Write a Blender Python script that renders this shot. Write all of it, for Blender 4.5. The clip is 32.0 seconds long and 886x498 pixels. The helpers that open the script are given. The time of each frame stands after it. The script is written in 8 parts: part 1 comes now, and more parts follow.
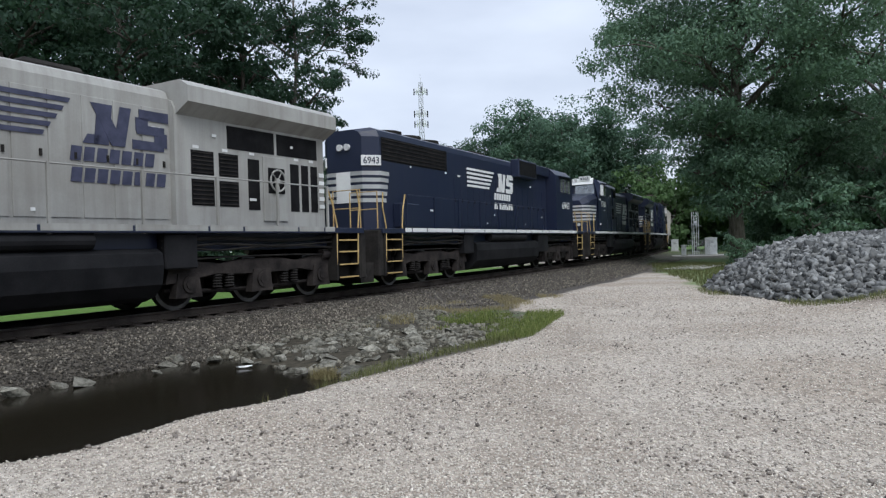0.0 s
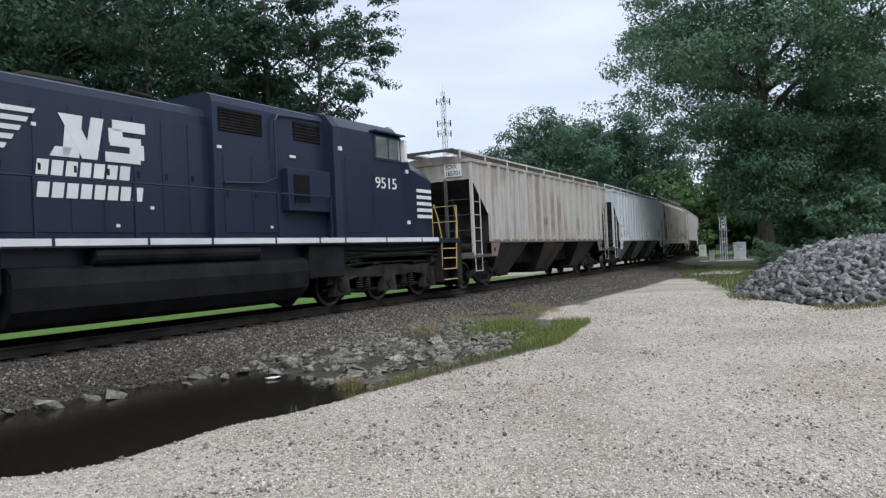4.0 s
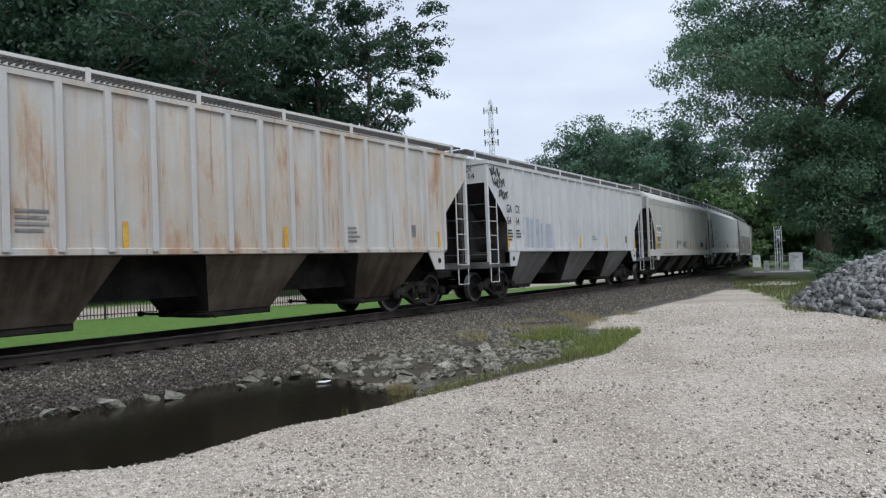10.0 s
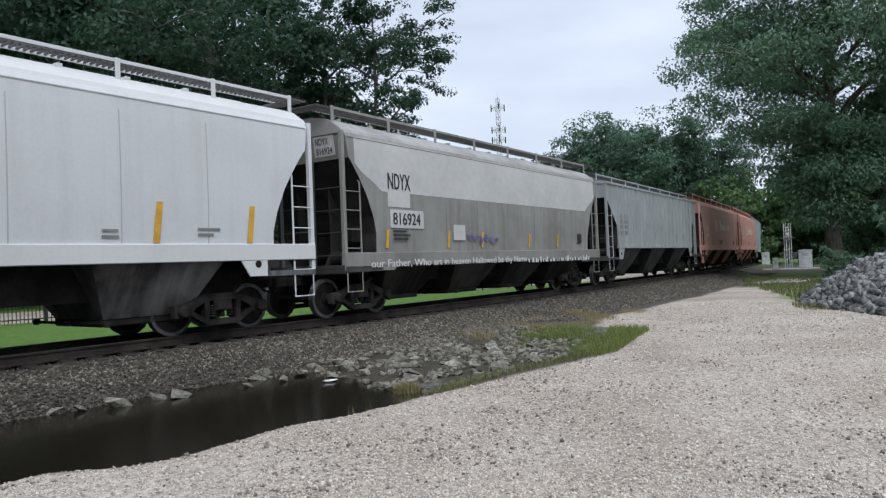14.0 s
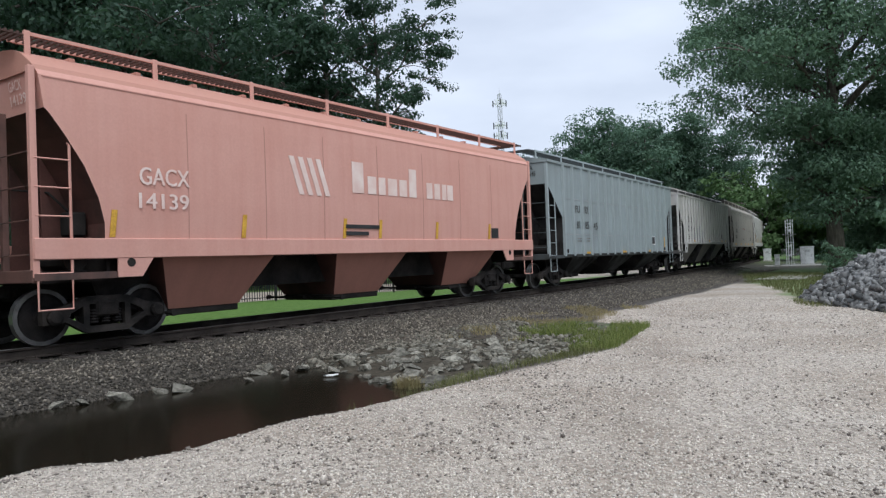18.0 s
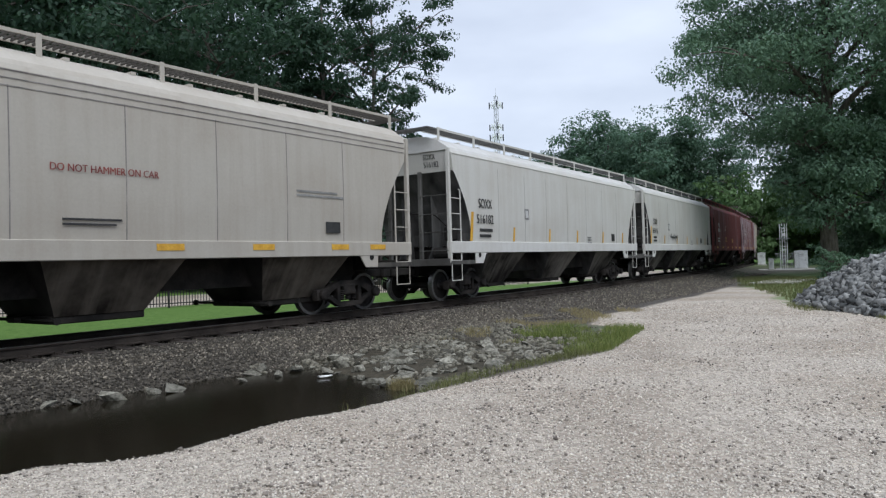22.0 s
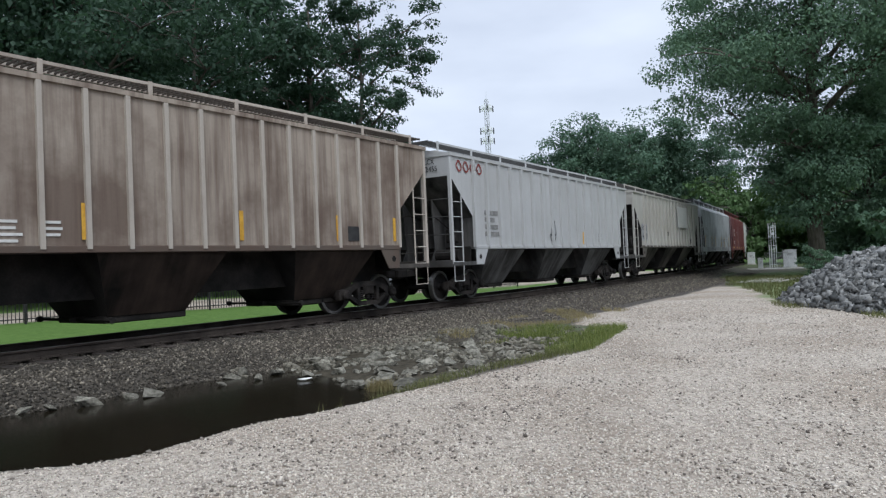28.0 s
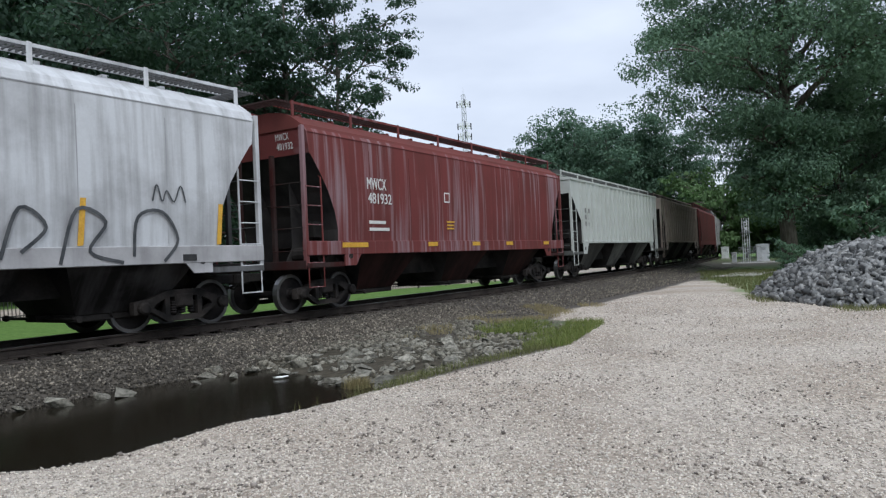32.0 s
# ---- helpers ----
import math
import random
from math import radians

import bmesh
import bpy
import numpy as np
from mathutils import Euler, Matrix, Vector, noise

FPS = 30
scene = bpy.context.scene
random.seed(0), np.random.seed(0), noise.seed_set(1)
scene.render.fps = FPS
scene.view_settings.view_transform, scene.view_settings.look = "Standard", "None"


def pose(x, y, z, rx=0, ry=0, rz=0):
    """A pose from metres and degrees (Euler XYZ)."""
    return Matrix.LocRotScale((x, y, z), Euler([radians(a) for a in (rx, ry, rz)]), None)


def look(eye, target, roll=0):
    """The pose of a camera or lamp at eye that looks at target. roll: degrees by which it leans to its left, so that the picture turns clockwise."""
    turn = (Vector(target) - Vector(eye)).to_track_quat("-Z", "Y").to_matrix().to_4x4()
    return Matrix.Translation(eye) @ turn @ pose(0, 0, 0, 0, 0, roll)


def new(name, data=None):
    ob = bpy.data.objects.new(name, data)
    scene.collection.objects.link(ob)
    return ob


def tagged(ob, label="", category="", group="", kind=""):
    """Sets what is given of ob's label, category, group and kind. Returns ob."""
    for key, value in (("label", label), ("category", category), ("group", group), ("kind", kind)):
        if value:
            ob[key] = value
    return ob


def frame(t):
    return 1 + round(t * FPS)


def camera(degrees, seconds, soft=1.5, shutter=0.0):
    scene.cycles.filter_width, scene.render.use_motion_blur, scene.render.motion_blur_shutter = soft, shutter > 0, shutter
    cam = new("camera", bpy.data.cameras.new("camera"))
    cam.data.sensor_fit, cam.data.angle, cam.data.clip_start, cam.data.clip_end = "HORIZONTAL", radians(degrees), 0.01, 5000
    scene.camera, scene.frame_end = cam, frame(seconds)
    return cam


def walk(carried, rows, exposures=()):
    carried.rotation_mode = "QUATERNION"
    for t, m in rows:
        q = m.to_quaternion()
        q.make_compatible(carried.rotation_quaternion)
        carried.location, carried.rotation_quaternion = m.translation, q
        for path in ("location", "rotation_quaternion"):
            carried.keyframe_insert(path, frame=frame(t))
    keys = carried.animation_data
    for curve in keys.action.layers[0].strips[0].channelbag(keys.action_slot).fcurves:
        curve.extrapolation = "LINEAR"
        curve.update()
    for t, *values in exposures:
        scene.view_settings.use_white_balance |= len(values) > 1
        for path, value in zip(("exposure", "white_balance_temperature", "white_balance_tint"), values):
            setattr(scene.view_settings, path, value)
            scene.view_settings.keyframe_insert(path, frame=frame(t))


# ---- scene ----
LENS = 64.0
cam = camera(LENS, 32.0, soft=1.3)
# seconds, x, y, z, yaw, pitch, roll
PATH = [
    (0, 0.044, 0.091, 1.662, -6.157, -0.280, 1.724),
    (0.5, 0.049, 0.084, 1.653, -6.057, 0.035, 1.820),
    (1, 0.043, 0.078, 1.654, -5.839, 0.312, 1.820),
    (1.5, 0.032, 0.083, 1.664, -5.709, 0.350, 1.909),
    (2, 0.029, 0.083, 1.663, -5.627, 0.412, 1.933),
    (2.5, 0.051, 0.110, 1.653, -5.310, 0.243, 2.340),
    (3, 0.052, 0.122, 1.654, -4.515, 0.315, 2.598),
    (3.5, 0.046, 0.108, 1.658, -4.341, 0.427, 2.598),
    (5.5, 0.050, -0.020, 1.686, -2.958, 0.715, 2.840),
    (6, 0.026, 0.097, 1.647, -2.714, 0.778, 2.917),
    (6.5, 0.020, 0.068, 1.657, -2.426, 0.870, 2.582),
    (7, 0.010, 0.064, 1.653, -2.015, 0.913, 2.463),
    (7.5, -0.003, 0.040, 1.646, -1.782, 1.036, 2.309),
    (8, 0.003, 0.009, 1.652, -1.304, 1.021, 2.357),
    (8.5, 0.004, 0.015, 1.658, -1.061, 0.993, 2.329),
    (9, -0.002, 0.001, 1.649, -0.862, 1.198, 2.348),
    (9.5, -0.004, 0.005, 1.650, -0.612, 1.255, 2.199),
    (10, -0.005, -0.001, 1.645, -0.408, 1.382, 2.163),
    (10.5, -0.005, -0.003, 1.649, -0.252, 1.366, 2.053),
    (11, -0.012, -0.004, 1.655, -0.163, 1.407, 2.004),
    (11.5, -0.005, -0.001, 1.653, -0.085, 1.419, 2.112),
    (12, 0.003, 0.005, 1.642, -0.023, 1.464, 2.151),
    (12.5, 0.001, -0.011, 1.645, 0.062, 1.475, 2.179),
    (13, 0.000, 0.000, 1.650, 0.000, 1.418, 2.240),
    (13.5, -0.002, -0.009, 1.650, 0.080, 1.394, 2.331),
    (14, 0.015, 0.056, 1.647, 0.206, 1.238, 2.290),
    (14.5, 0.013, 0.055, 1.647, 0.242, 1.132, 2.227),
    (16.5, 0.006, 0.050, 1.650, 0.421, 0.889, 2.196),
    (17, 0.006, 0.040, 1.648, 0.439, 0.940, 2.181),
    (17.5, 0.018, 0.047, 1.639, 0.358, 0.965, 2.212),
    (18, 0.015, 0.057, 1.642, 0.317, 0.891, 2.131),
    (18.5, 0.011, 0.063, 1.647, 0.359, 0.817, 2.161),
    (19, 0.012, 0.063, 1.645, 0.377, 0.836, 2.186),
    (19.5, 0.016, 0.056, 1.642, 0.379, 0.827, 2.120),
    (20, 0.014, 0.057, 1.651, 0.314, 0.774, 2.037),
    (20.5, 0.023, 0.047, 1.645, 0.371, 0.804, 2.093),
    (21, 0.012, 0.056, 1.641, 0.230, 0.906, 1.900),
    (21.5, 0.018, 0.056, 1.640, 0.082, 0.901, 1.819),
    (22, 0.022, 0.054, 1.646, -0.076, 0.994, 1.702),
    (22.5, 0.016, 0.052, 1.647, -0.182, 0.962, 1.624),
    (23, 0.007, -0.005, 1.644, -0.508, 1.047, 1.916),
    (23.5, 0.036, 0.013, 1.643, -0.728, 1.241, 1.916),
    (24, 0.036, 0.007, 1.656, -0.556, 1.110, 1.993),
    (24.5, 0.033, 0.003, 1.635, -0.962, 1.067, 1.998),
    (26.5, 0.228, 0.042, 1.591, -0.373, 1.459, 2.092),
    (27, 0.237, 0.056, 1.589, -0.189, 1.503, 2.175),
    (27.5, 0.230, 0.075, 1.592, -0.301, 1.423, 2.281),
    (28, 0.251, 0.054, 1.587, -0.622, 1.290, 2.413),
    (28.5, 0.243, 0.070, 1.595, -0.747, 1.262, 2.434),
    (29, 0.240, 0.072, 1.593, -0.817, 1.242, 2.418),
    (29.5, 0.232, 0.079, 1.596, -0.917, 1.213, 2.374),
    (30, 0.233, 0.078, 1.588, -0.964, 1.239, 2.423),
    (30.5, 0.243, 0.056, 1.597, -1.458, 1.096, 2.306),
    (31, 0.247, 0.062, 1.591, -1.976, 0.943, 2.595),
    (31.5, 0.250, 0.086, 1.594, -2.379, 0.917, 2.661),
    (32, 0.258, 0.117, 1.597, -2.426, 0.850, 2.662),
]
EXPOSURES = [(0.0, 0.50, 6000, 9), (1.0, 0.58, 6000, 9), (6.0, 0.58, 6000, 9), (8.0, 0.51, 6000, 9), (32.0, 0.51, 6000, 9)]
walk(cam, [(r[0], pose(r[1], r[2], r[3], 90 + r[5], r[6], r[4])) for r in PATH], EXPOSURES)

# ---- light ----
world = bpy.data.worlds.new("overcast_sky")
scene.world = world
world.use_nodes = True
wn, wl = world.node_tree.nodes, world.node_tree.links
wn.clear()
w_out, w_bg = wn.new("ShaderNodeOutputWorld"), wn.new("ShaderNodeBackground")
sky = wn.new("ShaderNodeTexSky")
sky.sky_type, sky.sun_disc = "NISHITA", False
sky.sun_elevation, sky.sun_rotation = radians(52.5), radians(167.5)
sky.air_density, sky.dust_density = 1.0, 3.0
w_co, w_map = wn.new("ShaderNodeTexCoord"), wn.new("ShaderNodeMapping")
w_map.inputs["Scale"].default_value = (1.1, 1.1, 3.4)
w_noise = wn.new("ShaderNodeTexNoise")
w_noise.inputs["Scale"].default_value, w_noise.inputs["Detail"].default_value = 1.9, 5.0
w_noise.inputs["Roughness"].default_value = 0.48
w_ramp = wn.new("ShaderNodeValToRGB")
# cloud sheet: grey bellies to bright thin cloud (in units that the 0.1 strength scales)
w_ramp.color_ramp.elements[0].position, w_ramp.color_ramp.elements[0].color = 0.34, (4.5, 4.8, 5.5, 1)
w_ramp.color_ramp.elements[1].position, w_ramp.color_ramp.elements[1].color = 0.68, (6.9, 7.15, 7.7, 1)
w_mix = wn.new("ShaderNodeMixRGB")
w_mix.inputs["Fac"].default_value = 0.88
wl.new(w_co.outputs["Generated"], w_map.inputs["Vector"])
wl.new(w_map.outputs["Vector"], w_noise.inputs["Vector"])
wl.new(w_noise.outputs["Fac"], w_ramp.inputs["Fac"])
wl.new(sky.outputs["Color"], w_mix.inputs["Color1"])
wl.new(w_ramp.outputs["Color"], w_mix.inputs["Color2"])
wl.new(w_mix.outputs["Color"], w_bg.inputs["Color"])
w_bg.inputs["Strength"].default_value = 0.1
wl.new(w_bg.outputs["Background"], w_out.inputs["Surface"])
sun = new("sun", bpy.data.lights.new("sun", "SUN"))
sun.data.energy, sun.data.angle, sun.data.color = 1.5, radians(40), (1.0, 0.97, 0.92)
sun.matrix_world = look((10, -45, 60), (0, 0, 0))

# ---- materials ----
def node_mat(name):
    m = bpy.data.materials.new(name)
    m.use_nodes = True
    nt = m.node_tree
    return m, nt.nodes, nt.links, nt.nodes["Principled BSDF"]


def ramp2(n, c1, c2, p1=0.35, p2=0.65):
    r = n.new("ShaderNodeValToRGB")
    r.color_ramp.elements[0].position, r.color_ramp.elements[0].color = p1, (*c1, 1)
    r.color_ramp.elements[1].position, r.color_ramp.elements[1].color = p2, (*c2, 1)
    return r


def mottled(name, c1, c2, scale=4.0, rough=0.8, metal=0.0, bump=0.15, fine=40.0, stretch=(1, 1, 1), vary=0.0, spec=0.5, grain=0.15):
    """Two-scale surface: broad mottling between two colours, fine grain in tone and relief, and a shift from piece to piece."""
    m, n, l, b = node_mat(name)
    co, mp = n.new("ShaderNodeTexCoord"), n.new("ShaderNodeMapping")
    mp.inputs["Scale"].default_value = stretch
    l.new(co.outputs["Object"], mp.inputs["Vector"])
    big, small = n.new("ShaderNodeTexNoise"), n.new("ShaderNodeTexNoise")
    big.inputs["Scale"].default_value, big.inputs["Detail"].default_value = scale, 6
    small.inputs["Scale"].default_value, small.inputs["Detail"].default_value = fine, 4
    l.new(mp.outputs["Vector"], big.inputs["Vector"])
    l.new(co.outputs["Object"], small.inputs["Vector"])
    r = ramp2(n, c1, c2)
    l.new(big.outputs["Fac"], r.inputs["Fac"])
    hsv = n.new("ShaderNodeHueSaturation")
    l.new(r.outputs["Color"], hsv.inputs["Color"])
    mr = n.new("ShaderNodeMapRange")
    mr.inputs["From Min"].default_value, mr.inputs["From Max"].default_value = 0.3, 0.7
    mr.inputs["To Min"].default_value, mr.inputs["To Max"].default_value = 1 - grain, 1 + grain
    l.new(small.outputs["Fac"], mr.inputs["Value"])
    last = mr.outputs["Result"]
    if vary:
        info, m2, mul = n.new("ShaderNodeObjectInfo"), n.new("ShaderNodeMapRange"), n.new("ShaderNodeMath")
        m2.inputs["To Min"].default_value, m2.inputs["To Max"].default_value = 1 - vary, 1 + vary
        l.new(info.outputs["Random"], m2.inputs["Value"])
        mul.operation = "MULTIPLY"
        l.new(last, mul.inputs[0])
        l.new(m2.outputs["Result"], mul.inputs[1])
        last = mul.outputs["Value"]
    l.new(last, hsv.inputs["Value"])
    l.new(hsv.outputs["Color"], b.inputs["Base Color"])
    b.inputs["Roughness"].default_value, b.inputs["Metallic"].default_value = rough, metal
    b.inputs["Specular IOR Level"].default_value = spec
    if bump:
        bp = n.new("ShaderNodeBump")
        bp.inputs["Strength"].default_value, bp.inputs["Distance"].default_value = bump, 0.02
        l.new(small.outputs["Fac"], bp.inputs["Height"])
        l.new(bp.outputs["Normal"], b.inputs["Normal"])
    return m


def island_mat(name, c1, c2, rough=0.85, spread=0.5, bump=0.3, fine=30.0, extra=None):
    """Loose pieces in one mesh: each island takes its own tone between two colours."""
    m, n, l, b = node_mat(name)
    geo = n.new("ShaderNodeNewGeometry")
    r = ramp2(n, c1, c2, 0.0, 1.0)
    if extra:
        e = r.color_ramp.elements.new(extra[0])
        e.color = (*extra[1], 1)
    l.new(geo.outputs["Random Per Island"], r.inputs["Fac"])
    co, small = n.new("ShaderNodeTexCoord"), n.new("ShaderNodeTexNoise")
    small.inputs["Scale"].default_value, small.inputs["Detail"].default_value = fine, 3
    l.new(co.outputs["Object"], small.inputs["Vector"])
    hsv, mr = n.new("ShaderNodeHueSaturation"), n.new("ShaderNodeMapRange")
    mr.inputs["From Min"].default_value, mr.inputs["From Max"].default_value = 0.3, 0.7
    mr.inputs["To Min"].default_value, mr.inputs["To Max"].default_value = 1 - spread / 2, 1 + spread / 2
    l.new(small.outputs["Fac"], mr.inputs["Value"])
    l.new(mr.outputs["Result"], hsv.inputs["Value"])
    l.new(r.outputs["Color"], hsv.inputs["Color"])
    l.new(hsv.outputs["Color"], b.inputs["Base Color"])
    b.inputs["Roughness"].default_value = rough
    b.inputs["Specular IOR Level"].default_value = 0.3
    bp = n.new("ShaderNodeBump")
    bp.inputs["Strength"].default_value, bp.inputs["Distance"].default_value = bump, 0.01
    l.new(small.outputs["Fac"], bp.inputs["Height"])
    l.new(bp.outputs["Normal"], b.inputs["Normal"])
    return m


def leaf_mat(name, c1, c2, back):
    m, n, l, b = node_mat(name)
    geo = n.new("ShaderNodeNewGeometry")
    r = ramp2(n, c1, c2, 0.0, 1.0)
    l.new(geo.outputs["Random Per Island"], r.inputs["Fac"])
    info, hsv, mr = n.new("ShaderNodeObjectInfo"), n.new("ShaderNodeHueSaturation"), n.new("ShaderNodeMapRange")
    mr.inputs["To Min"].default_value, mr.inputs["To Max"].default_value = 0.8, 1.2
    l.new(info.outputs["Random"], mr.inputs["Value"])
    l.new(mr.outputs["Result"], hsv.inputs["Value"])
    l.new(r.outputs["Color"], hsv.inputs["Color"])
    l.new(hsv.outputs["Color"], b.inputs["Base Color"])
    b.inputs["Roughness"].default_value, b.inputs["Specular IOR Level"].default_value = 0.6, 0.18
    tr, mix = n.new("ShaderNodeBsdfTranslucent"), n.new("ShaderNodeMixShader")
    tr.inputs["Color"].default_value = (*back, 1)
    mix.inputs["Fac"].default_value = 0.3
    out = n["Material Output"]
    l.new(b.outputs["BSDF"], mix.inputs[1])
    l.new(tr.outputs["BSDF"], mix.inputs[2])
    l.new(mix.outputs["Shader"], out.inputs["Surface"])
    return m


M = {}
M["gravel_stone"] = island_mat("white_gravel", (0.28, 0.25, 0.215), (0.74, 0.685, 0.61), extra=(0.3, (0.55, 0.50, 0.44)))
M["ballast_stone"] = island_mat("grey_ballast", (0.042, 0.037, 0.030), (0.33, 0.295, 0.24), extra=(0.72, (0.135, 0.12, 0.098)))
M["dark_stone"] = island_mat("wet_ballast", (0.03, 0.027, 0.023), (0.22, 0.20, 0.17), extra=(0.72, (0.085, 0.077, 0.065)))
M["ditch_stone"] = island_mat("ditch_stone", (0.05, 0.047, 0.036), (0.25, 0.235, 0.19))
M["gravel_dark"] = island_mat("dark_gravel", (0.10, 0.085, 0.075), (0.32, 0.285, 0.25))
M["rubble"] = island_mat("grey_rubble", (0.05, 0.053, 0.053), (0.30, 0.305, 0.30), spread=0.7, fine=9)
M["rock"] = mottled("creek_rock", (0.10, 0.097, 0.08), (0.27, 0.26, 0.22), 4, 0.9, bump=0.6, fine=18, vary=0.5, spec=0.2)
M["rubble_piece"] = mottled("grey_rubble_piece", (0.075, 0.078, 0.077), (0.27, 0.27, 0.26), 3, 0.9, bump=0.5, fine=14, vary=0.5, spec=0.2)
M["bark"] = mottled("bark", (0.05, 0.043, 0.035), (0.13, 0.115, 0.10), 3, 0.95, bump=0.8, fine=12, stretch=(3, 3, 0.5))
M["leaf"] = leaf_mat("oak_leaf", (0.092, 0.158, 0.11), (0.14, 0.22, 0.145), (0.15, 0.25, 0.13))
M["leaf_far"] = leaf_mat("far_oak_leaf", (0.065, 0.118, 0.085), (0.112, 0.178, 0.122), (0.10, 0.18, 0.10))
M["leaf_dark"] = leaf_mat("dark_leaf", (0.037, 0.072, 0.051), (0.06, 0.105, 0.07), (0.06, 0.13, 0.06))
M["leaf_light"] = leaf_mat("young_leaf", (0.075, 0.13, 0.055), (0.125, 0.20, 0.085), (0.12, 0.22, 0.07))
M["grass"] = leaf_mat("grass_blade", (0.10, 0.14, 0.035), (0.26, 0.28, 0.095), (0.12, 0.2, 0.04))
M["olive_grass"] = leaf_mat("olive_grass_blade", (0.10, 0.115, 0.045), (0.22, 0.22, 0.10), (0.13, 0.16, 0.05))
M["dry_grass"] = leaf_mat("dry_grass_blade", (0.22, 0.19, 0.09), (0.42, 0.36, 0.2), (0.3, 0.26, 0.12))
M["rail"] = mottled("rusty_rail", (0.03, 0.025, 0.022), (0.072, 0.06, 0.052), 2, 0.75, 0.2, 0.2, spec=0.2)
M["rail_top"] = mottled("polished_rail", (0.28, 0.27, 0.26), (0.42, 0.41, 0.40), 3, 0.3, 0.9, 0.02)
M["tie"] = mottled("creosoted_tie", (0.022, 0.018, 0.016), (0.065, 0.054, 0.046), 5, 0.9, bump=0.6, fine=30, vary=0.3)
M["galv"] = mottled("galvanised_steel", (0.34, 0.35, 0.36), (0.48, 0.49, 0.50), 5, 0.5, 0.6, 0.05)
M["cabinet"] = mottled("cabinet_paint", (0.66, 0.68, 0.69), (0.76, 0.78, 0.79), 3, 0.45, 0.2, 0.03)
M["fence"] = mottled("black_fence_paint", (0.012, 0.012, 0.013), (0.03, 0.03, 0.032), 5, 0.5, 0.0, 0.05)
M["concrete"] = mottled("concrete", (0.36, 0.35, 0.33), (0.5, 0.49, 0.46), 3, 0.9, bump=0.3)


def water_mat():
    m, n, l, b = node_mat("muddy_water")
    b.inputs["Base Color"].default_value = (0.013, 0.011, 0.007, 1)
    b.inputs["Roughness"].default_value, b.inputs["IOR"].default_value = 0.16, 1.33
    co, no, bp = n.new("ShaderNodeTexCoord"), n.new("ShaderNodeTexNoise"), n.new("ShaderNodeBump")
    no.inputs["Scale"].default_value, no.inputs["Detail"].default_value = 5, 3
    bp.inputs["Strength"].default_value, bp.inputs["Distance"].default_value = 0.12, 0.01
    l.new(co.outputs["Object"], no.inputs["Vector"])
    l.new(no.outputs["Fac"], bp.inputs["Height"])
    l.new(bp.outputs["Normal"], b.inputs["Normal"])
    return m


M["water"] = water_mat()


def ground_mat():
    """One sheet: pale gravel, dark track soil, lawn and far turf, told apart by the sheet's own zone masks."""
    m, n, l, b = node_mat("ground_sheet")
    co = n.new("ShaderNodeTexCoord")

    def noise_tex(scale, detail=5):
        t = n.new("ShaderNodeTexNoise")
        t.inputs["Scale"].default_value, t.inputs["Detail"].default_value = scale, detail
        l.new(co.outputs["Object"], t.inputs["Vector"])
        return t

    def voro(scale):
        t = n.new("ShaderNodeTexVoronoi")
        t.inputs["Scale"].default_value = scale
        l.new(co.outputs["Object"], t.inputs["Vector"])
        return t
    v1, v2, broad, mid = voro(24), voro(30), noise_tex(0.45), noise_tex(7)
    # pale gravel: stones by cell, damp brownish patches by broad noise
    g_cell = ramp2(n, (0.26, 0.232, 0.20), (0.63, 0.58, 0.515), 0.0, 1.0)
    l.new(v1.outputs["Color"], g_cell.inputs["Fac"])
    g_tint = ramp2(n, (0.82, 0.77, 0.72), (1.02, 1.0, 0.98), 0.38, 0.6)
    l.new(broad.outputs["Fac"], g_tint.inputs["Fac"])
    g = n.new("ShaderNodeMixRGB")
    g.blend_type = "MULTIPLY"
    g.inputs["Fac"].default_value = 1
    l.new(g_cell.outputs["Color"], g.inputs["Color1"])
    l.new(g_tint.outputs["Color"], g.inputs["Color2"])
    # dark soil and fine ballast
    d_cell = ramp2(n, (0.035, 0.031, 0.027), (0.135, 0.122, 0.108), 0.0, 1.0)
    l.new(v2.outputs["Color"], d_cell.inputs["Fac"])
    # lawn
    lawn = ramp2(n, (0.075, 0.15, 0.03), (0.14, 0.23, 0.06), 0.3, 0.7)
    l.new(mid.outputs["Fac"], lawn.inputs["Fac"])
    mud = ramp2(n, (0.03, 0.026, 0.019), (0.085, 0.075, 0.055), 0.3, 0.7)
    l.new(mid.outputs["Fac"], mud.inputs["Fac"])
    last = g.outputs["Color"]
    earth = ramp2(n, (0.19, 0.155, 0.125), (0.36, 0.31, 0.26), 0.3, 0.7)
    l.new(mid.outputs["Fac"], earth.inputs["Fac"])
    for key, src in (("zone_earth", earth), ("zone_soil", d_cell), ("zone_grass", lawn), ("zone_mud", mud)):
        at, mx = n.new("ShaderNodeAttribute"), n.new("ShaderNodeMixRGB")
        at.attribute_name = key
        l.new(at.outputs["Fac"], mx.inputs["Fac"])
        l.new(last, mx.inputs["Color1"])
        l.new(src.outputs["Color"], mx.inputs["Color2"])
        last = mx.outputs["Color"]
    l.new(last, b.inputs["Base Color"])
    b.inputs["Roughness"].default_value, b.inputs["Specular IOR Level"].default_value = 0.92, 0.2
    bp = n.new("ShaderNodeBump")
    bp.inputs["Strength"].default_value, bp.inputs["Distance"].default_value = 0.7, 0.02
    l.new(v1.outputs["Distance"], bp.inputs["Height"])
    l.new(bp.outputs["Normal"], b.inputs["Normal"])
    return m


M["ground"] = ground_mat()


